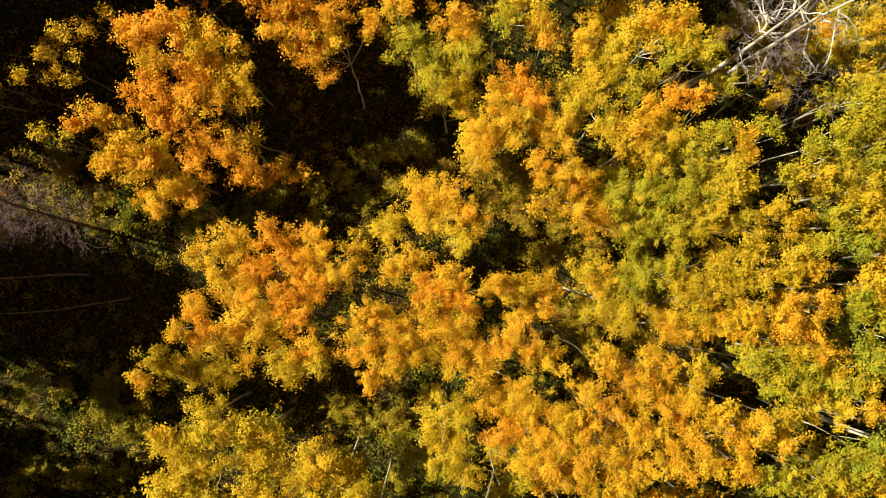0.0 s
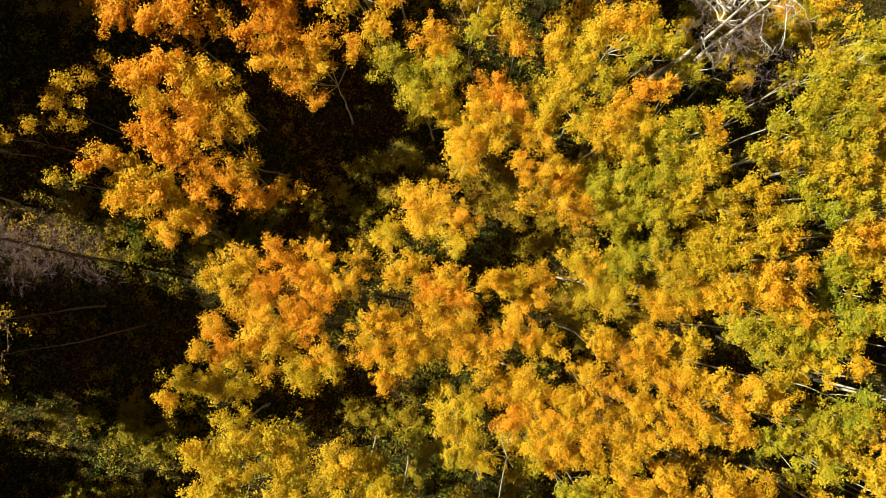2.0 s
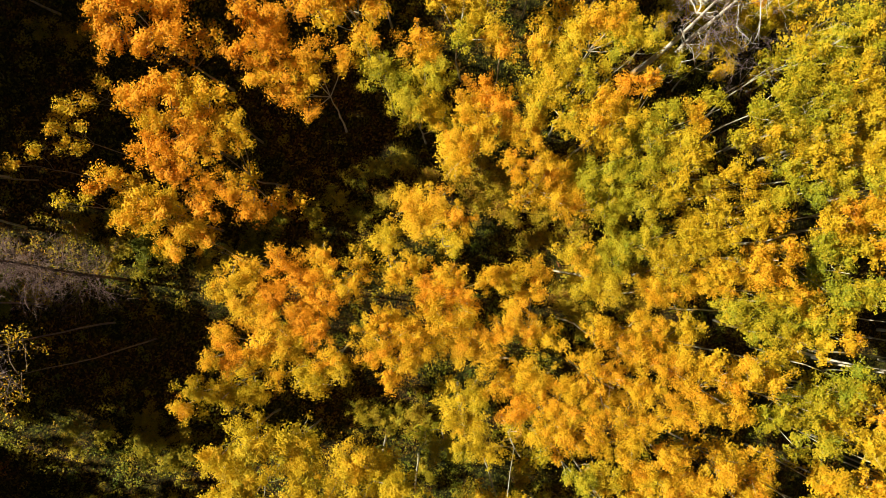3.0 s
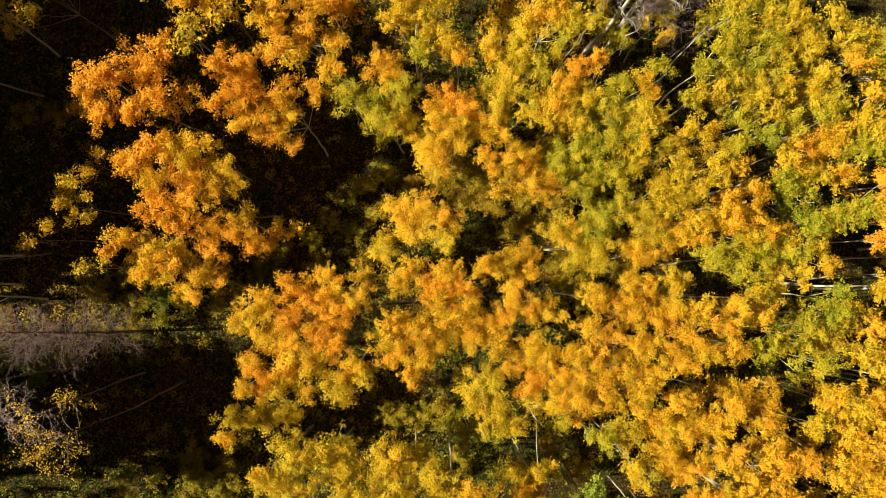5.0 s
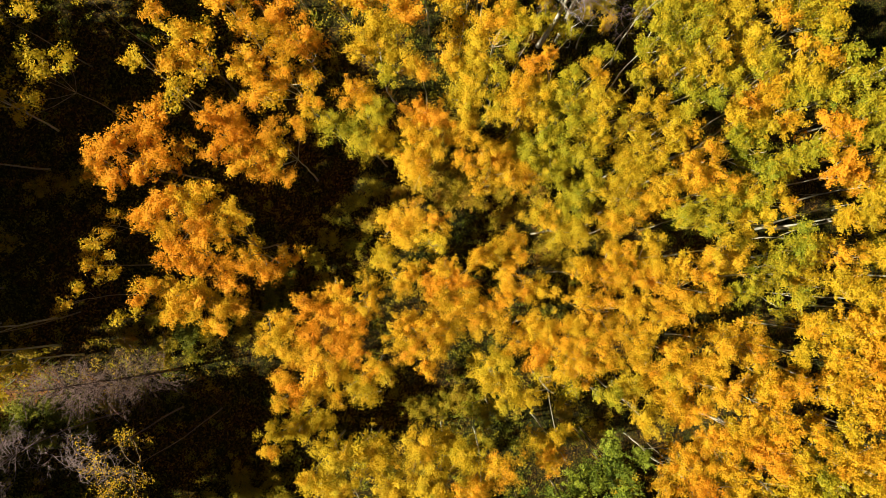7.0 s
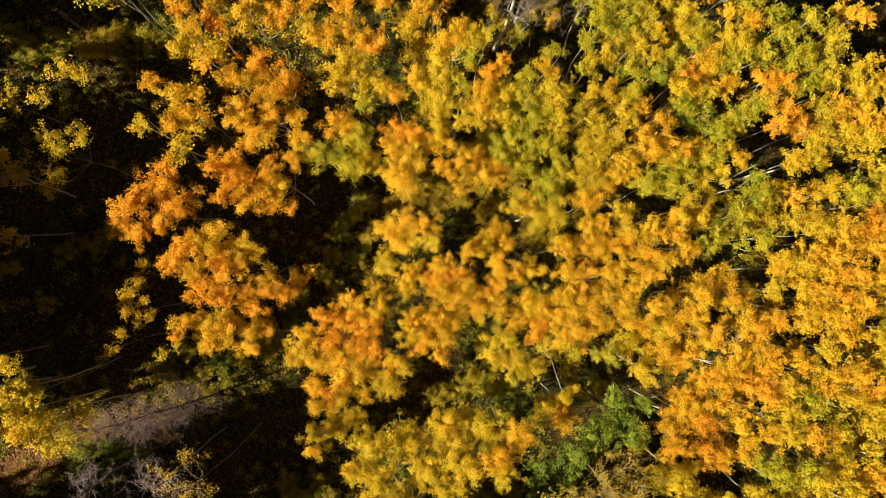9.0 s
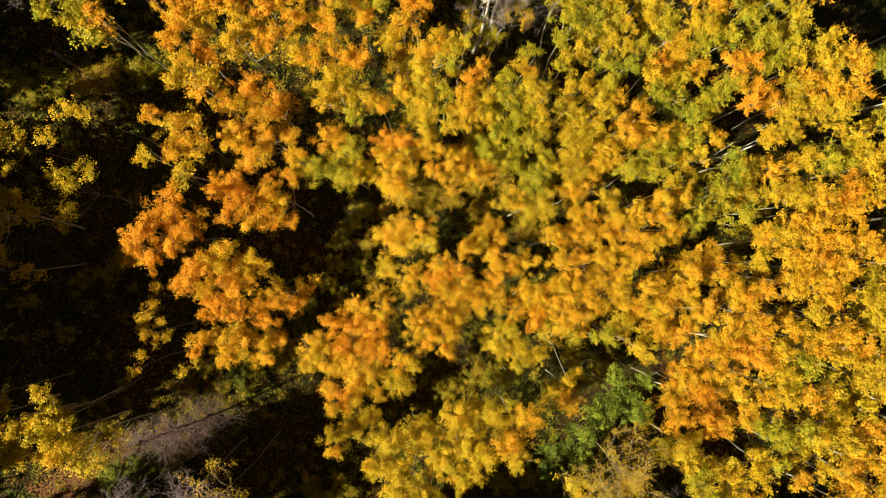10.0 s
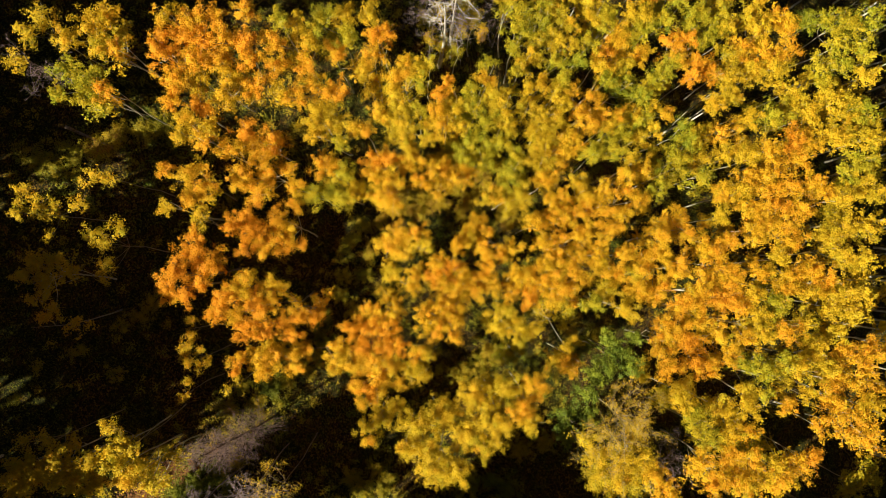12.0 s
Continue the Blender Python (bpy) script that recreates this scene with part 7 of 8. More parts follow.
sapling(7.21, -11.88, 5.7, 0.63, 0.75, ((0.00, 0.00, 5.25, 0.85), (0.49, -0.35, 4.45, 0.60),))
sapling(18.24, -23.14, 5.1, 0.52, 0.75, ((0.00, 0.00, 4.72, 0.72), (0.09, 0.50, 3.92, 0.51),))
sapling(25.45, -5.40, 4.1, 0.48, 0.75, ((0.00, 0.00, 3.72, 0.70), (0.14, 0.47, 2.92, 0.49),))
sapling(20.58, -9.12, 6.5, 0.39, 0.75, ((0.00, 0.00, 6.07, 0.70), (-0.37, -0.32, 5.27, 0.49),))
sapling(23.00, -14.30, 4.2, 0.60, 0.75, ((0.00, 0.00, 3.81, 0.80), (-0.56, -0.02, 3.01, 0.56),))
sapling(23.12, -22.88, 5.6, 0.40, 0.75, ((0.00, 0.00, 5.17, 1.04), (-0.32, -0.65, 4.37, 0.73),))
sapling(22.11, -2.55, 6.0, 0.47, 0.75, ((0.00, 0.00, 5.60, 0.74), (0.08, -0.51, 4.80, 0.52),))
sapling(9.61, -0.55, 4.6, 0.71, 0.75, ((0.00, 0.00, 4.25, 0.97), (0.62, -0.28, 3.45, 0.68),))
sapling(15.46, -19.63, 6.2, 0.59, 0.75, ((0.00, 0.00, 5.82, 0.66), (-0.11, 0.45, 5.02, 0.46),))
sapling(23.84, -18.56, 6.5, 0.46, 0.75, ((0.00, 0.00, 6.14, 0.98), (-0.10, -0.68, 5.34, 0.69),))
sapling(26.18, -12.57, 6.5, 0.51, 0.75, ((0.00, 0.00, 6.14, 0.67), (0.12, -0.45, 5.34, 0.47),))
sapling(27.45, -14.69, 5.4, 0.44, 0.75, ((0.00, 0.00, 4.96, 0.87), (-0.38, -0.47, 4.16, 0.61),))
sapling(9.89, -22.86, 4.6, 0.60, 0.75, ((0.00, 0.00, 4.18, 0.87), (0.42, -0.44, 3.38, 0.61),))
sapling(25.60, -18.02, 6.1, 0.47, 0.75, ((0.00, 0.00, 5.70, 0.70), (0.10, -0.48, 4.90, 0.49),))
sapling(4.15, -16.94, 5.5, 0.53, 0.75, ((0.00, 0.00, 5.06, 0.61), (-0.43, 0.01, 4.26, 0.43),))
sapling(14.56, -32.64, 9.0, 0.50, 0.75, ((0.00, 0.00, 8.59, 0.99), (-0.44, -0.54, 7.79, 0.69),))
sapling(24.92, -9.41, 5.7, 0.51, 0.75, ((0.00, 0.00, 5.31, 0.99), (0.36, 0.59, 4.51, 0.69),))
sapling(11.07, -16.37, 4.5, 0.57, 0.75, ((0.00, 0.00, 4.14, 0.71), (0.49, -0.07, 3.34, 0.50),))
sapling(10.65, -14.47, 4.9, 0.63, 0.75, ((0.00, 0.00, 4.46, 0.88), (-0.02, -0.62, 3.66, 0.62),))
sapling(6.03, -1.02, 6.3, 0.48, 0.75, ((0.00, 0.00, 5.86, 0.86), (-0.60, -0.05, 5.06, 0.60),))
sapling(12.52, -22.94, 4.9, 0.58, 0.75, ((0.00, 0.00, 4.54, 1.04), (-0.62, 0.39, 3.74, 0.73),))
sapling(18.29, -25.24, 5.9, 0.59, 0.75, ((0.00, 0.00, 5.52, 0.95), (-0.41, 0.53, 4.72, 0.67),))
sapling(18.51, -27.35, 8.3, 0.62, 0.75, ((0.00, 0.00, 7.86, 0.83), (-0.55, 0.19, 7.06, 0.58),))
sapling(26.19, -23.19, 4.6, 0.53, 0.75, ((0.00, 0.00, 4.16, 1.01), (0.21, 0.67, 3.36, 0.70),))
sapling(12.21, -15.12, 4.4, 0.56, 0.75, ((0.00, 0.00, 3.97, 1.03), (-0.54, -0.48, 3.17, 0.72),))
sapling(5.77, 3.21, 6.2, 0.48, 0.75, ((0.00, 0.00, 5.76, 0.92), (-0.61, -0.18, 4.96, 0.64),))
sapling(13.21, -11.64, 5.0, 0.68, 0.75, ((0.00, 0.00, 4.62, 0.71), (0.48, -0.12, 3.82, 0.50),))
sapling(19.75, -20.69, 5.1, 0.43, 0.75, ((0.00, 0.00, 4.73, 0.97), (0.01, 0.68, 3.93, 0.68),))
sapling(27.93, -19.32, 8.9, 0.41, 0.75, ((0.00, 0.00, 8.54, 0.85), (-0.59, 0.07, 7.74, 0.59),))
sapling(5.76, -13.92, 5.8, 0.60, 0.75, ((0.00, 0.00, 5.45, 0.71), (0.17, -0.47, 4.65, 0.50),))
sapling(21.51, -24.96, 8.3, 0.63, 0.75, ((0.00, 0.00, 7.89, 0.72), (-0.31, 0.40, 7.09, 0.50),))
sapling(20.85, -5.93, 5.8, 0.57, 0.75, ((0.00, 0.00, 5.45, 0.79), (0.12, -0.54, 4.65, 0.55),))
sapling(12.59, -29.21, 5.7, 0.62, 0.75, ((0.00, 0.00, 5.27, 0.89), (-0.47, -0.40, 4.47, 0.62),))
sapling(17.77, -21.03, 5.1, 0.56, 0.75, ((0.00, 0.00, 4.73, 0.62), (0.40, 0.18, 3.93, 0.44),))
sapling(17.60, -29.07, 5.3, 0.48, 0.75, ((0.00, 0.00, 4.86, 0.98), (-0.53, 0.44, 4.06, 0.68),))
sapling(3.20, -21.26, 5.8, 0.42, 0.75, ((0.00, 0.00, 5.45, 0.95), (0.35, 0.57, 4.65, 0.67),))
sapling(16.67, 5.64, 6.5, 0.51, 0.75, ((0.00, 0.00, 6.14, 0.81), (-0.52, -0.21, 5.34, 0.57),))
sapling(4.70, -32.21, 4.2, 0.62, 0.75, ((0.00, 0.00, 3.82, 0.72), (0.08, 0.50, 3.02, 0.50),))
sapling(17.55, -13.34, 6.0, 0.64, 0.75, ((0.00, 0.00, 5.58, 0.79), (0.49, -0.26, 4.78, 0.56),))
sapling(23.33, -8.00, 5.0, 0.56, 0.75, ((0.00, 0.00, 4.59, 0.90), (-0.38, 0.50, 3.79, 0.63),))
sapling(3.51, -30.61, 4.1, 0.65, 0.75, ((0.00, 0.00, 3.75, 0.78), (-0.03, -0.55, 2.95, 0.55),))
sapling(13.82, -20.77, 6.3, 0.48, 0.75, ((0.00, 0.00, 5.86, 0.84), (-0.58, 0.05, 5.06, 0.59),))
sapling(11.86, -21.42, 4.2, 0.44, 0.75, ((0.00, 0.00, 3.81, 1.00), (0.13, 0.69, 3.01, 0.70),))
sapling(15.28, -22.34, 5.7, 0.42, 0.75, ((0.00, 0.00, 5.33, 0.83), (0.49, 0.31, 4.53, 0.58),))
sapling(17.87, -3.82, 5.6, 0.63, 0.75, ((0.00, 0.00, 5.18, 0.68), (0.47, -0.08, 4.38, 0.48),))
sapling(24.20, -3.30, 4.6, 0.57, 0.75, ((0.00, 0.00, 4.17, 0.84), (0.57, -0.17, 3.37, 0.59),))
sapling(12.15, -32.57, 6.5, 0.57, 0.75, ((0.00, 0.00, 6.10, 0.82), (-0.24, -0.52, 5.30, 0.57),))
sapling(9.19, -4.10, 4.8, 0.55, 0.75, ((0.00, 0.00, 4.40, 0.82), (0.57, 0.00, 3.60, 0.57),))
sapling(3.80, -25.48, 5.9, 0.56, 0.75, ((0.00, 0.00, 5.53, 1.01), (0.51, 0.50, 4.73, 0.71),))
sapling(8.07, -18.01, 5.8, 0.52, 0.75, ((0.00, 0.00, 5.41, 0.96), (0.20, 0.64, 4.61, 0.67),))
sapling(14.74, -27.37, 5.7, 0.60, 0.75, ((0.00, 0.00, 5.30, 0.63), (-0.02, 0.44, 4.50, 0.44),))
sapling(11.61, -0.43, 4.6, 0.63, 0.75, ((0.00, 0.00, 4.20, 0.81), (-0.55, 0.13, 3.40, 0.57),))
sapling(10.76, -34.04, 8.1, 0.51, 0.75, ((0.00, 0.00, 7.70, 0.62), (-0.03, 0.44, 6.90, 0.44),))
sapling(31.60, -15.78, 5.2, 0.47, 0.75, ((0.00, 0.00, 4.84, 0.69), (0.48, -0.03, 4.04, 0.48),))
sapling(33.98, -11.39, 6.5, 0.53, 0.75, ((0.00, 0.00, 6.09, 1.04), (-0.72, -0.13, 5.29, 0.73),))
sapling(25.16, -11.26, 6.2, 0.54, 0.75, ((0.00, 0.00, 5.80, 0.84), (0.58, 0.10, 5.00, 0.59),))
sapling(13.19, -31.26, 6.1, 0.64, 0.75, ((0.00, 0.00, 5.70, 0.68), (0.47, -0.10, 4.90, 0.48),))
sapling(26.17, -20.83, 5.1, 0.61, 0.75, ((0.00, 0.00, 4.72, 0.75), (-0.22, -0.47, 3.92, 0.52),))
sapling(14.56, -6.13, 4.5, 0.36, 0.75, ((0.00, 0.00, 4.12, 1.04), (-0.32, -0.66, 3.32, 0.73),))
sapling(20.60, -19.01, 4.1, 0.40, 0.75, ((0.00, 0.00, 3.70, 0.98), (0.68, -0.11, 2.90, 0.69),))
sapling(29.32, -20.50, 8.9, 0.42, 0.75, ((0.00, 0.00, 8.55, 0.85), (-0.54, -0.24, 7.75, 0.59),))
sapling(23.51, -24.50, 5.6, 0.52, 0.75, ((0.00, 0.00, 5.24, 0.90), (-0.44, 0.45, 4.44, 0.63),))
sapling(7.25, -9.57, 6.3, 0.52, 0.75, ((0.00, 0.00, 5.92, 0.91), (0.07, -0.64, 5.12, 0.64),))
sapling(10.57, -1.92, 5.2, 0.45, 0.75, ((0.00, 0.00, 4.79, 0.77), (0.53, 0.09, 3.99, 0.54),))
sapling(24.58, -1.06, 4.2, 0.61, 0.75, ((0.00, 0.00, 3.77, 1.04), (0.40, 0.61, 2.97, 0.73),))
sapling(3.54, -6.74, 6.2, 0.56, 0.75, ((0.00, 0.00, 5.83, 0.75), (-0.51, -0.14, 5.03, 0.53),))
sapling(30.86, -14.10, 4.5, 0.41, 0.75, ((0.00, 0.00, 4.11, 0.86), (-0.52, -0.31, 3.31, 0.60),))
sapling(4.06, 2.38, 6.5, 0.63, 0.75, ((0.00, 0.00, 6.14, 0.77), (0.33, 0.43, 5.34, 0.54),))
sapling(5.45, -33.71, 8.9, 0.57, 0.75, ((0.00, 0.00, 8.49, 1.00), (0.47, 0.52, 7.69, 0.70),))
sapling(8.00, 5.52, 4.5, 0.54, 0.75, ((0.00, 0.00, 4.15, 0.79), (0.56, 0.01, 3.35, 0.56),))
sapling(29.45, -18.35, 5.8, 0.52, 0.75, ((0.00, 0.00, 5.37, 0.64), (-0.37, 0.25, 4.57, 0.45),))
sapling(13.97, -3.12, 5.8, 0.51, 0.75, ((0.00, 0.00, 5.45, 0.64), (-0.42, 0.15, 4.65, 0.45),))
sapling(23.14, -9.77, 6.5, 0.62, 0.75, ((0.00, 0.00, 6.12, 0.69), (-0.11, 0.47, 5.32, 0.48),))
sapling(9.43, -15.82, 4.6, 0.51, 0.75, ((0.00, 0.00, 4.23, 0.65), (0.27, -0.37, 3.43, 0.45),))
sapling(24.79, -7.13, 5.1, 0.60, 0.75, ((0.00, 0.00, 4.74, 0.71), (-0.27, -0.41, 3.94, 0.49),))
sapling(27.55, -21.89, 8.9, 0.50, 0.75, ((0.00, 0.00, 8.54, 0.69), (-0.05, 0.48, 7.74, 0.48),))
sapling(19.24, -28.87, 8.4, 0.48, 0.75, ((0.00, 0.00, 8.01, 0.92), (-0.57, -0.29, 7.21, 0.64),))
sapling(11.06, -7.55, 5.3, 0.57, 0.75, ((0.00, 0.00, 4.89, 0.86), (0.52, 0.29, 4.09, 0.60),))
sapling(15.85, -28.85, 4.6, 0.56, 0.75, ((0.00, 0.00, 4.16, 0.81), (0.57, 0.01, 3.36, 0.57),))
# unseen trees around the stand; gaps between them leave the lit strips
shade_aspen(-3.7, 29.3, 11.1, 2.6)
shade_aspen(-39.1, 7.7, 14.3, 2.2)
shade_aspen(-37.8, -20.5, 14.2, 2.6)
shade_aspen(-25.1, -19.3, 12.8, 2.6)
shade_aspen(-26.2, 15.4, 13.3, 2.6)
shade_aspen(-17.7, -14.1, 11.8, 2.3)
shade_aspen(-20.5, 17.3, 14.2, 2.7)
shade_aspen(-30.4, -26.0, 14.4, 2.2)
shade_aspen(-24.0, 2.4, 14.2, 2.2)
shade_aspen(-23.4, -10.2, 14.0, 2.7)
shade_aspen(-25.4, 10.9, 11.8, 2.4)
shade_aspen(-12.7, 26.7, 10.6, 2.6)
shade_aspen(-29.3, 4.4, 15.3, 2.3)
shade_aspen(-28.7, -7.4, 12.3, 2.5)
shade_aspen(-8.7, 29.9, 10.4, 2.2)
shade_aspen(-32.4, 5.4, 15.6, 2.4)
shade_aspen(-23.7, 37.2, 10.8, 2.6)
shade_aspen(-19.0, -10.3, 12.0, 2.6)
shade_aspen(-18.1, -20.4, 12.9, 2.3)
shade_aspen(-25.4, -15.2, 12.5, 2.2)
shade_aspen(-36.6, 6.3, 15.2, 2.5)
shade_aspen(-16.0, 18.3, 10.4, 2.6)
shade_aspen(-9.8, -26.3, 13.1, 2.5)
shade_aspen(-20.7, 35.0, 9.3, 2.5)
shade_aspen(-38.4, -8.6, 13.5, 2.2)
shade_aspen(-9.4, 24.8, 11.2, 2.2)
shade_aspen(-38.6, -16.9, 11.8, 2.4)
shade_aspen(-11.7, -24.0, 10.9, 2.3)
shade_aspen(-5.8, -22.4, 10.7, 2.2)
shade_aspen(-6.5, -31.4, 11.1, 2.4)
shade_aspen(-36.4, -4.7, 11.6, 2.5)
shade_aspen(-24.2, -26.7, 13.6, 2.7)
shade_aspen(-12.1, -18.9, 12.1, 2.5)
shade_aspen(-26.0, -4.9, 13.3, 2.4)
shade_aspen(-15.1, -11.9, 11.4, 2.4)
shade_aspen(-19.9, -30.3, 14.2, 2.6)
shade_aspen(-11.2, -14.7, 12.2, 2.5)
shade_aspen(-27.1, -11.4, 11.9, 2.3)
shade_aspen(-12.5, -33.9, 12.9, 2.6)
shade_aspen(-12.7, -28.4, 11.3, 2.4)
shade_aspen(-24.0, 29.4, 10.3, 2.5)
shade_aspen(-9.5, -29.9, 12.9, 2.6)
shade_aspen(-44.3, -21.1, 12.4, 2.6)
shade_aspen(-18.6, 29.6, 10.2, 2.3)
shade_aspen(-15.8, -31.7, 11.2, 2.3)
shade_aspen(-30.4, -18.4, 13.5, 2.4)
shade_aspen(-30.3, -15.6, 14.0, 2.2)
shade_aspen(-20.6, 26.6, 11.0, 2.7)
shade_aspen(-4.0, -37.8, 13.1, 2.3)
shade_aspen(-35.9, -13.5, 14.3, 2.5)
shade_aspen(-23.3, -21.8, 12.2, 2.6)
shade_aspen(-22.6, -16.3, 12.5, 2.6)
shade_aspen(-14.4, 33.2, 9.9, 2.1)
shade_aspen(-26.6, -29.2, 12.7, 2.1)
shade_aspen(-26.3, 21.8, 10.2, 2.5)
shade_aspen(-20.0, -17.3, 11.8, 2.4)
shade_aspen(-26.1, -24.1, 12.8, 2.3)
shade_aspen(-3.4, -27.8, 12.4, 2.5)
shade_aspen(-40.1, -11.0, 13.2, 2.5)
shade_aspen(-33.4, -21.2, 13.2, 2.5)
shade_aspen(-23.0, 13.5, 14.1, 2.5)
shade_aspen(-17.3, -27.2, 12.5, 2.4)
shade_aspen(-23.7, 18.2, 13.9, 2.7)
shade_aspen(-33.8, 18.3, 15.0, 2.5)
shade_aspen(-26.9, 32.8, 10.1, 2.2)
shade_aspen(-9.7, -20.6, 11.7, 2.4)
shade_aspen(-33.4, -7.6, 12.0, 2.4)
shade_aspen(-14.5, -24.9, 12.8, 2.4)
shade_aspen(-31.7, 15.1, 16.0, 2.4)
shade_aspen(-22.4, 21.2, 9.8, 2.2)
shade_aspen(-30.2, -22.7, 12.0, 2.2)
shade_aspen(-22.2, 32.1, 11.0, 2.5)
shade_aspen(-9.1, -33.1, 11.4, 2.2)
shade_aspen(-34.7, -25.3, 14.0, 2.4)
shade_aspen(-32.3, 21.6, 14.9, 2.3)
shade_aspen(-31.0, -3.6, 12.3, 2.3)
shade_aspen(-33.2, -12.3, 12.3, 2.6)
shade_aspen(-28.5, 19.0, 15.4, 2.3)
shade_aspen(-16.4, 26.8, 9.7, 2.6)
shade_aspen(-21.3, -24.0, 13.5, 2.7)
shade_aspen(-27.4, 37.8, 10.0, 2.3)
shade_aspen(-27.2, -17.4, 12.7, 2.7)
shade_aspen(-27.1, 28.7, 9.4, 2.3)
shade_aspen(-21.6, -6.3, 13.5, 2.2)
shade_aspen(-33.5, -1.7, 13.4, 2.5)
shade_aspen(-30.6, 12.4, 11.8, 2.3)
shade_aspen(-11.2, 32.1, 11.2, 2.6)
shade_aspen(-34.6, -17.2, 13.8, 2.7)
shade_aspen(-29.6, 34.8, 9.7, 2.3)
shade_aspen(-17.3, 34.6, 10.0, 2.7)
shade_aspen(-14.2, -20.9, 12.9, 2.4)
shade_aspen(-43.1, -4.9, 13.9, 2.3)
shade_aspen(-38.7, -25.2, 13.6, 2.6)
shade_aspen(-38.9, -14.1, 12.5, 2.3)
shade_aspen(-38.8, -3.1, 13.1, 2.3)
shade_aspen(-42.4, -15.8, 12.8, 2.5)
shade_aspen(-36.7, 14.9, 10.8, 2.2)
shade_aspen(-23.9, -30.3, 12.7, 2.4)
shade_aspen(-14.7, -16.0, 11.3, 2.6)
shade_aspen(-30.8, 31.8, 10.7, 2.6)
shade_aspen(-6.6, 26.8, 9.5, 2.3)
shade_aspen(-26.8, 2.8, 15.4, 2.6)
shade_aspen(-46.1, -17.8, 12.1, 2.5)
shade_aspen(-41.2, 1.4, 16.2, 2.4)
shade_aspen(-5.0, -34.1, 12.0, 2.4)
shade_aspen(-6.5, -27.5, 11.9, 2.2)
shade_aspen(-41.5, -7.4, 14.0, 2.2)
shade_aspen(-12.0, -11.2, 12.9, 2.3)
shade_aspen(-1.1, 27.9, 9.5, 2.1)
shade_aspen(-41.4, -18.9, 14.2, 2.7)
shade_aspen(-15.1, 30.1, 9.5, 2.3)
shade_aspen(-20.6, -27.4, 12.9, 2.6)
shade_aspen(0.7, -35.1, 11.1, 2.4)
shade_aspen(-2.1, -33.0, 10.9, 2.1)
shade_aspen(-31.4, -10.0, 12.7, 2.6)
shade_aspen(-28.1, -20.5, 14.5, 2.5)
shade_aspen(-17.3, -23.2, 12.9, 2.6)
shade_aspen(-36.6, -0.8, 12.3, 2.3)
shade_aspen(-20.7, -13.9, 14.4, 2.6)
shade_aspen(-8.9, -16.9, 11.0, 2.2)
shade_aspen(-0.6, -29.4, 12.7, 2.3)
shade_aspen(-13.3, 23.7, 9.7, 2.6)
shade_aspen(-25.7, -8.1, 13.8, 2.3)
shade_aspen(1.2, -39.8, 11.0, 2.1)
shade_aspen(-42.8, -23.7, 13.6, 2.4)
shade_aspen(-33.9, 12.9, 9.9, 2.4)
shade_aspen(-35.3, -10.0, 12.5, 2.3)
shade_aspen(-36.4, -23.0, 12.3, 2.4)


tall_stem(13.47, -24.21, 10.8)
tall_stem(18.50, -6.97, 10.3)
tall_stem(16.38, -9.20, 10.4)
tall_stem(13.47, -3.20, 9.7)
tall_stem(17.26, -6.37, 10.4)
tall_stem(16.11, 3.37, 10.3)
tall_stem(14.12, -0.46, 10.4)
tall_stem(20.51, -10.23, 10.3)
tall_stem(7.99, -12.04, 10.4)
tall_stem(22.42, -6.14, 10.3)
twig_tree(-4.52, 19.32, 8.8, 0.85)
twig_tree(-13.35, 0.05, 11.0, 0.95, 0.75)
twig_tree(-15.75, 1.15, 10.4, 0.85, 0.75)
twig_tree(-0.04, -16.80, 11.8, 1.15)
thin_tree(-12.0, -0.9, 11.9, 1.0)
ochre_tree(0.0, -12.75, 12.0, 1.85)
birch(11.05, 7.75, 12.0, 1.7)
birch(10.0, 7.95, 11.6, 1.4)
# more unseen trees, added up-sun to shade the clearing and left edge
shade_aspen(-22.0, 11.2, 13.6, 2.5)
shade_aspen(-22.6, 14.0, 13.6, 2.5)
shade_aspen(-24.4, 12.6, 14.4, 2.6)
shade_aspen(-24.0, 8.9, 13.5, 1.9)
shade_aspen(-22.6, 14.7, 17.4, 1.8)
shade_aspen(-23.7, 16.2, 18.6, 1.8)
dead_tree(-12.65, 1.65, -13.3, 2.75, 11.2, 1.5)


far_wood()


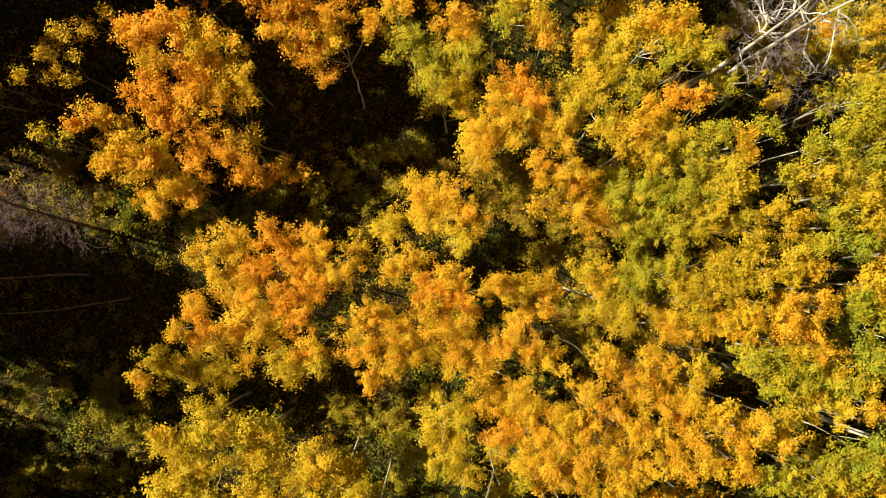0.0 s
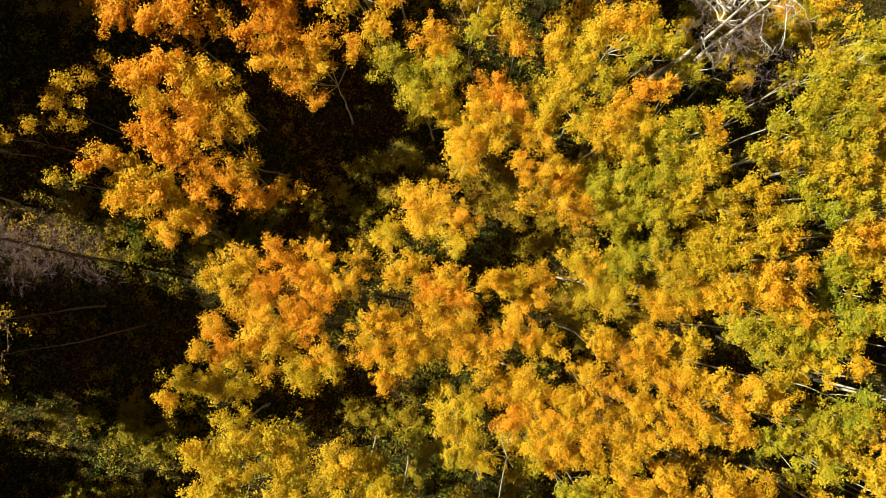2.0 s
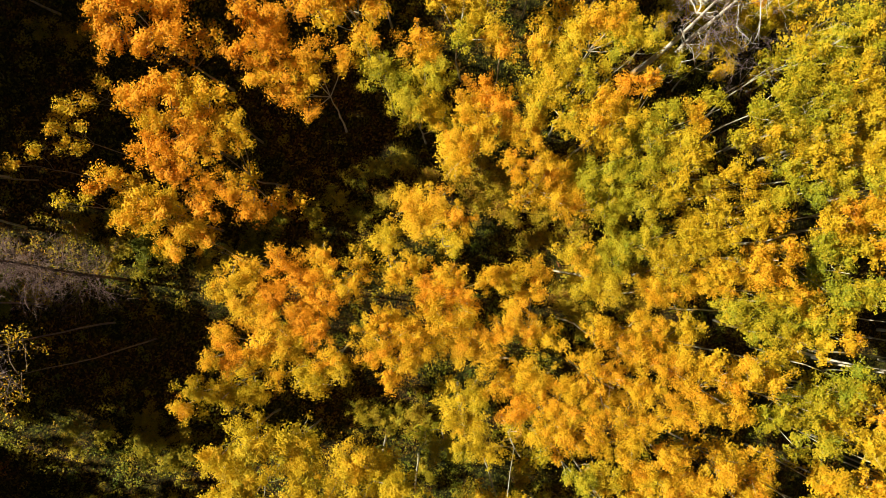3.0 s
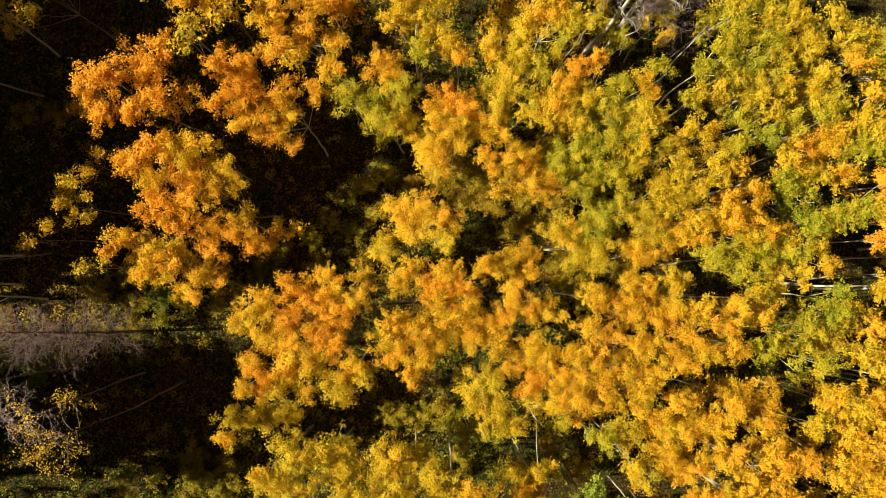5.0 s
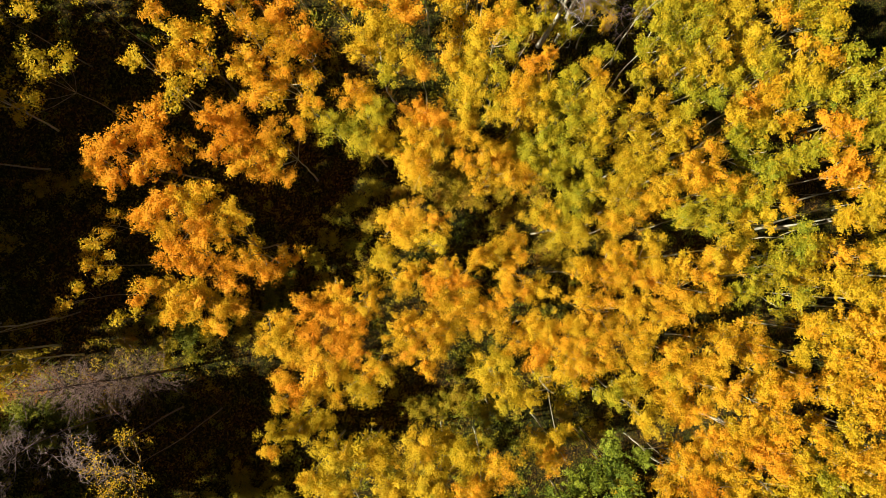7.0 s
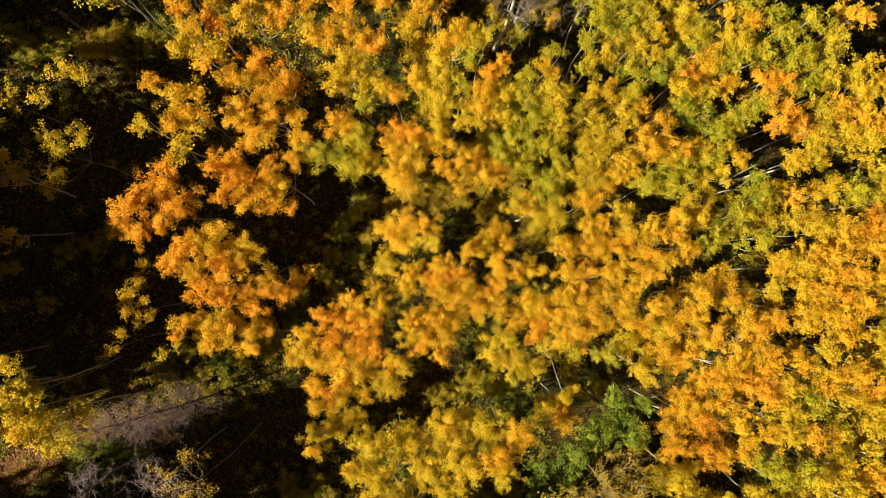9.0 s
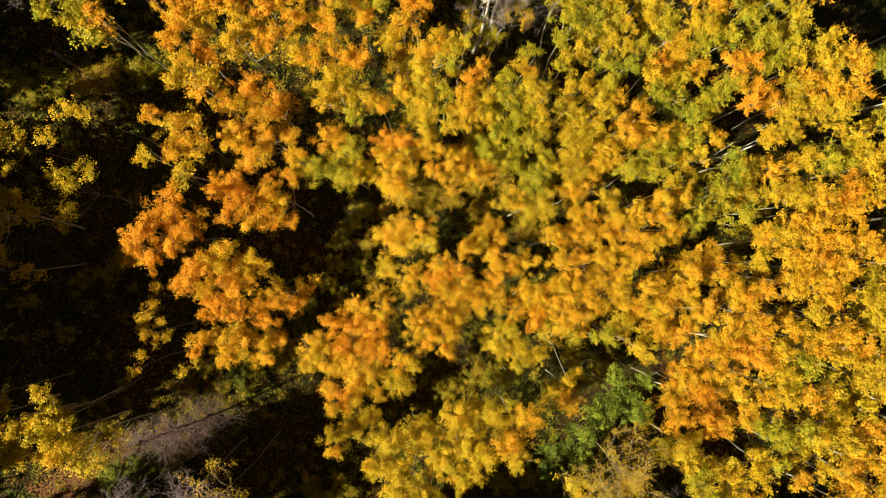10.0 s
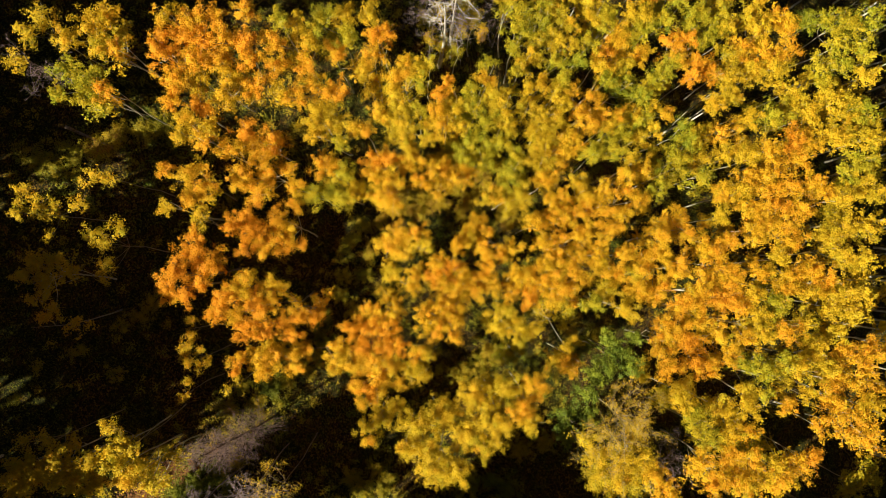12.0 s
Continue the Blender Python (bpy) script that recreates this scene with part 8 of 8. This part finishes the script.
# ---- undergrowth ----
def undergrowth():
    """Low herbs and shrubs in clumps over the whole floor, thinned where it should look shaded."""
    rng = np.random.default_rng(77)
    k = 13000
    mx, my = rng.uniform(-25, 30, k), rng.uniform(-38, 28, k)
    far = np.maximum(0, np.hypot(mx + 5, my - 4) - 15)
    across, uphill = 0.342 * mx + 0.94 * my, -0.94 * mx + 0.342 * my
    # Plants thinned so dark soil stands in for shade; bare round the birches.
    shade_or_bare = np.hypot(mx + 3.6, my - 7.8) < 3.6
    shade_or_bare |= (uphill > 9) & ((across > 0.6) & (across < 12) | (across < -4.2) & (across > -7))
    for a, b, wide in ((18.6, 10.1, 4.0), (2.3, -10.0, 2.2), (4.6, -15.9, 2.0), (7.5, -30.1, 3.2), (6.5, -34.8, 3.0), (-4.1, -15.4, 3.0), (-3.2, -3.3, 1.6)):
        shade_or_bare |= np.hypot(mx - a, my - b) < wide
    keep = rng.uniform(0, 1, k) < (0.12 + 0.88 * np.exp(-far / 5)) * np.where(shade_or_bare, 0.2, 1.0)
    mx, my = mx[keep], my[keep]
    k = len(mx)
    mz = np.array([lie(a, b) for a, b in zip(mx, my)])
    tone = np.array([0.42 + 0.45 * noise.noise((a * 0.3, b * 0.3, 9.0)) for a, b in zip(mx, my)]) + rng.normal(0, 0.12, k)
    n = 160000
    size = rng.uniform(0.12, 0.40, k)
    share = size ** 2
    pick = rng.choice(k, n, p=share / share.sum())
    way = rng.normal(0, 1, (n, 3))
    way /= np.linalg.norm(way, axis=1)[:, None]
    way *= (size[pick] * rng.uniform(0, 1, n) ** 0.5 * rng.lognormal(0, 0.25, n))[:, None]
    c = np.stack((mx[pick] + way[:, 0], my[pick] + way[:, 1], mz[pick] + 0.04 + np.abs(way[:, 2]) * 1.1), 1)
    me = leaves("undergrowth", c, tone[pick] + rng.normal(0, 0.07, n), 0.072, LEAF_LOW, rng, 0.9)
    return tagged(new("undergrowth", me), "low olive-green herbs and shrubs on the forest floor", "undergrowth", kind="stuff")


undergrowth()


def leaf_litter(x, y, tip_x, tip_y, wide):
    """A strip of reddish fallen leaves on the ground."""
    rng = np.random.default_rng(55)
    n = 9000
    k = rng.uniform(0, 1, n)
    off = rng.normal(0, wide, n)
    way = np.array((tip_x - x, tip_y - y))
    way /= np.linalg.norm(way)
    a, b = x + (tip_x - x) * k - way[1] * off, y + (tip_y - y) * k + way[0] * off
    c = np.stack((a, b, np.array([lie(p, q) for p, q in zip(a, b)]) + rng.uniform(0.01, 0.07, n)), 1)
    me = leaves("leaf_litter", c, rng.normal(0.93, 0.12, n), 0.07, LEAF_LOW, rng, 3.0)
    return tagged(new("leaf_litter", me), "reddish-brown fallen leaves strewn over the ground", "leaf litter", kind="stuff")


leaf_litter(-22.0, 4.5, -17.0, 3.7, 0.42)


def fallen_log(x, y, turn, length, thick):
    rng = np.random.default_rng(91)
    t = Tubes()
    way = (math.cos(radians(turn)), math.sin(radians(turn)))
    pts = []
    for k in np.linspace(-0.5, 0.5, 7):
        a, b = x + way[0] * length * k, y + way[1] * length * k
        pts.append((a - x, b - y, lie(a, b) - lie(x, y) + 0.35 + rng.normal(0, 0.02)))
    t.add(pts, [thick * (1 - 0.08 * i) for i in range(7)], 10)
    ob = new("fallen_log", t.mesh("fallen_log", BARK_LOG))
    ob.location = (x, y, lie(x, y))
    return tagged(ob, "reddish-brown fallen log lying on leaf litter", "log")


fallen_log(-6.53, 19.08, -75, 2.6, 0.10)
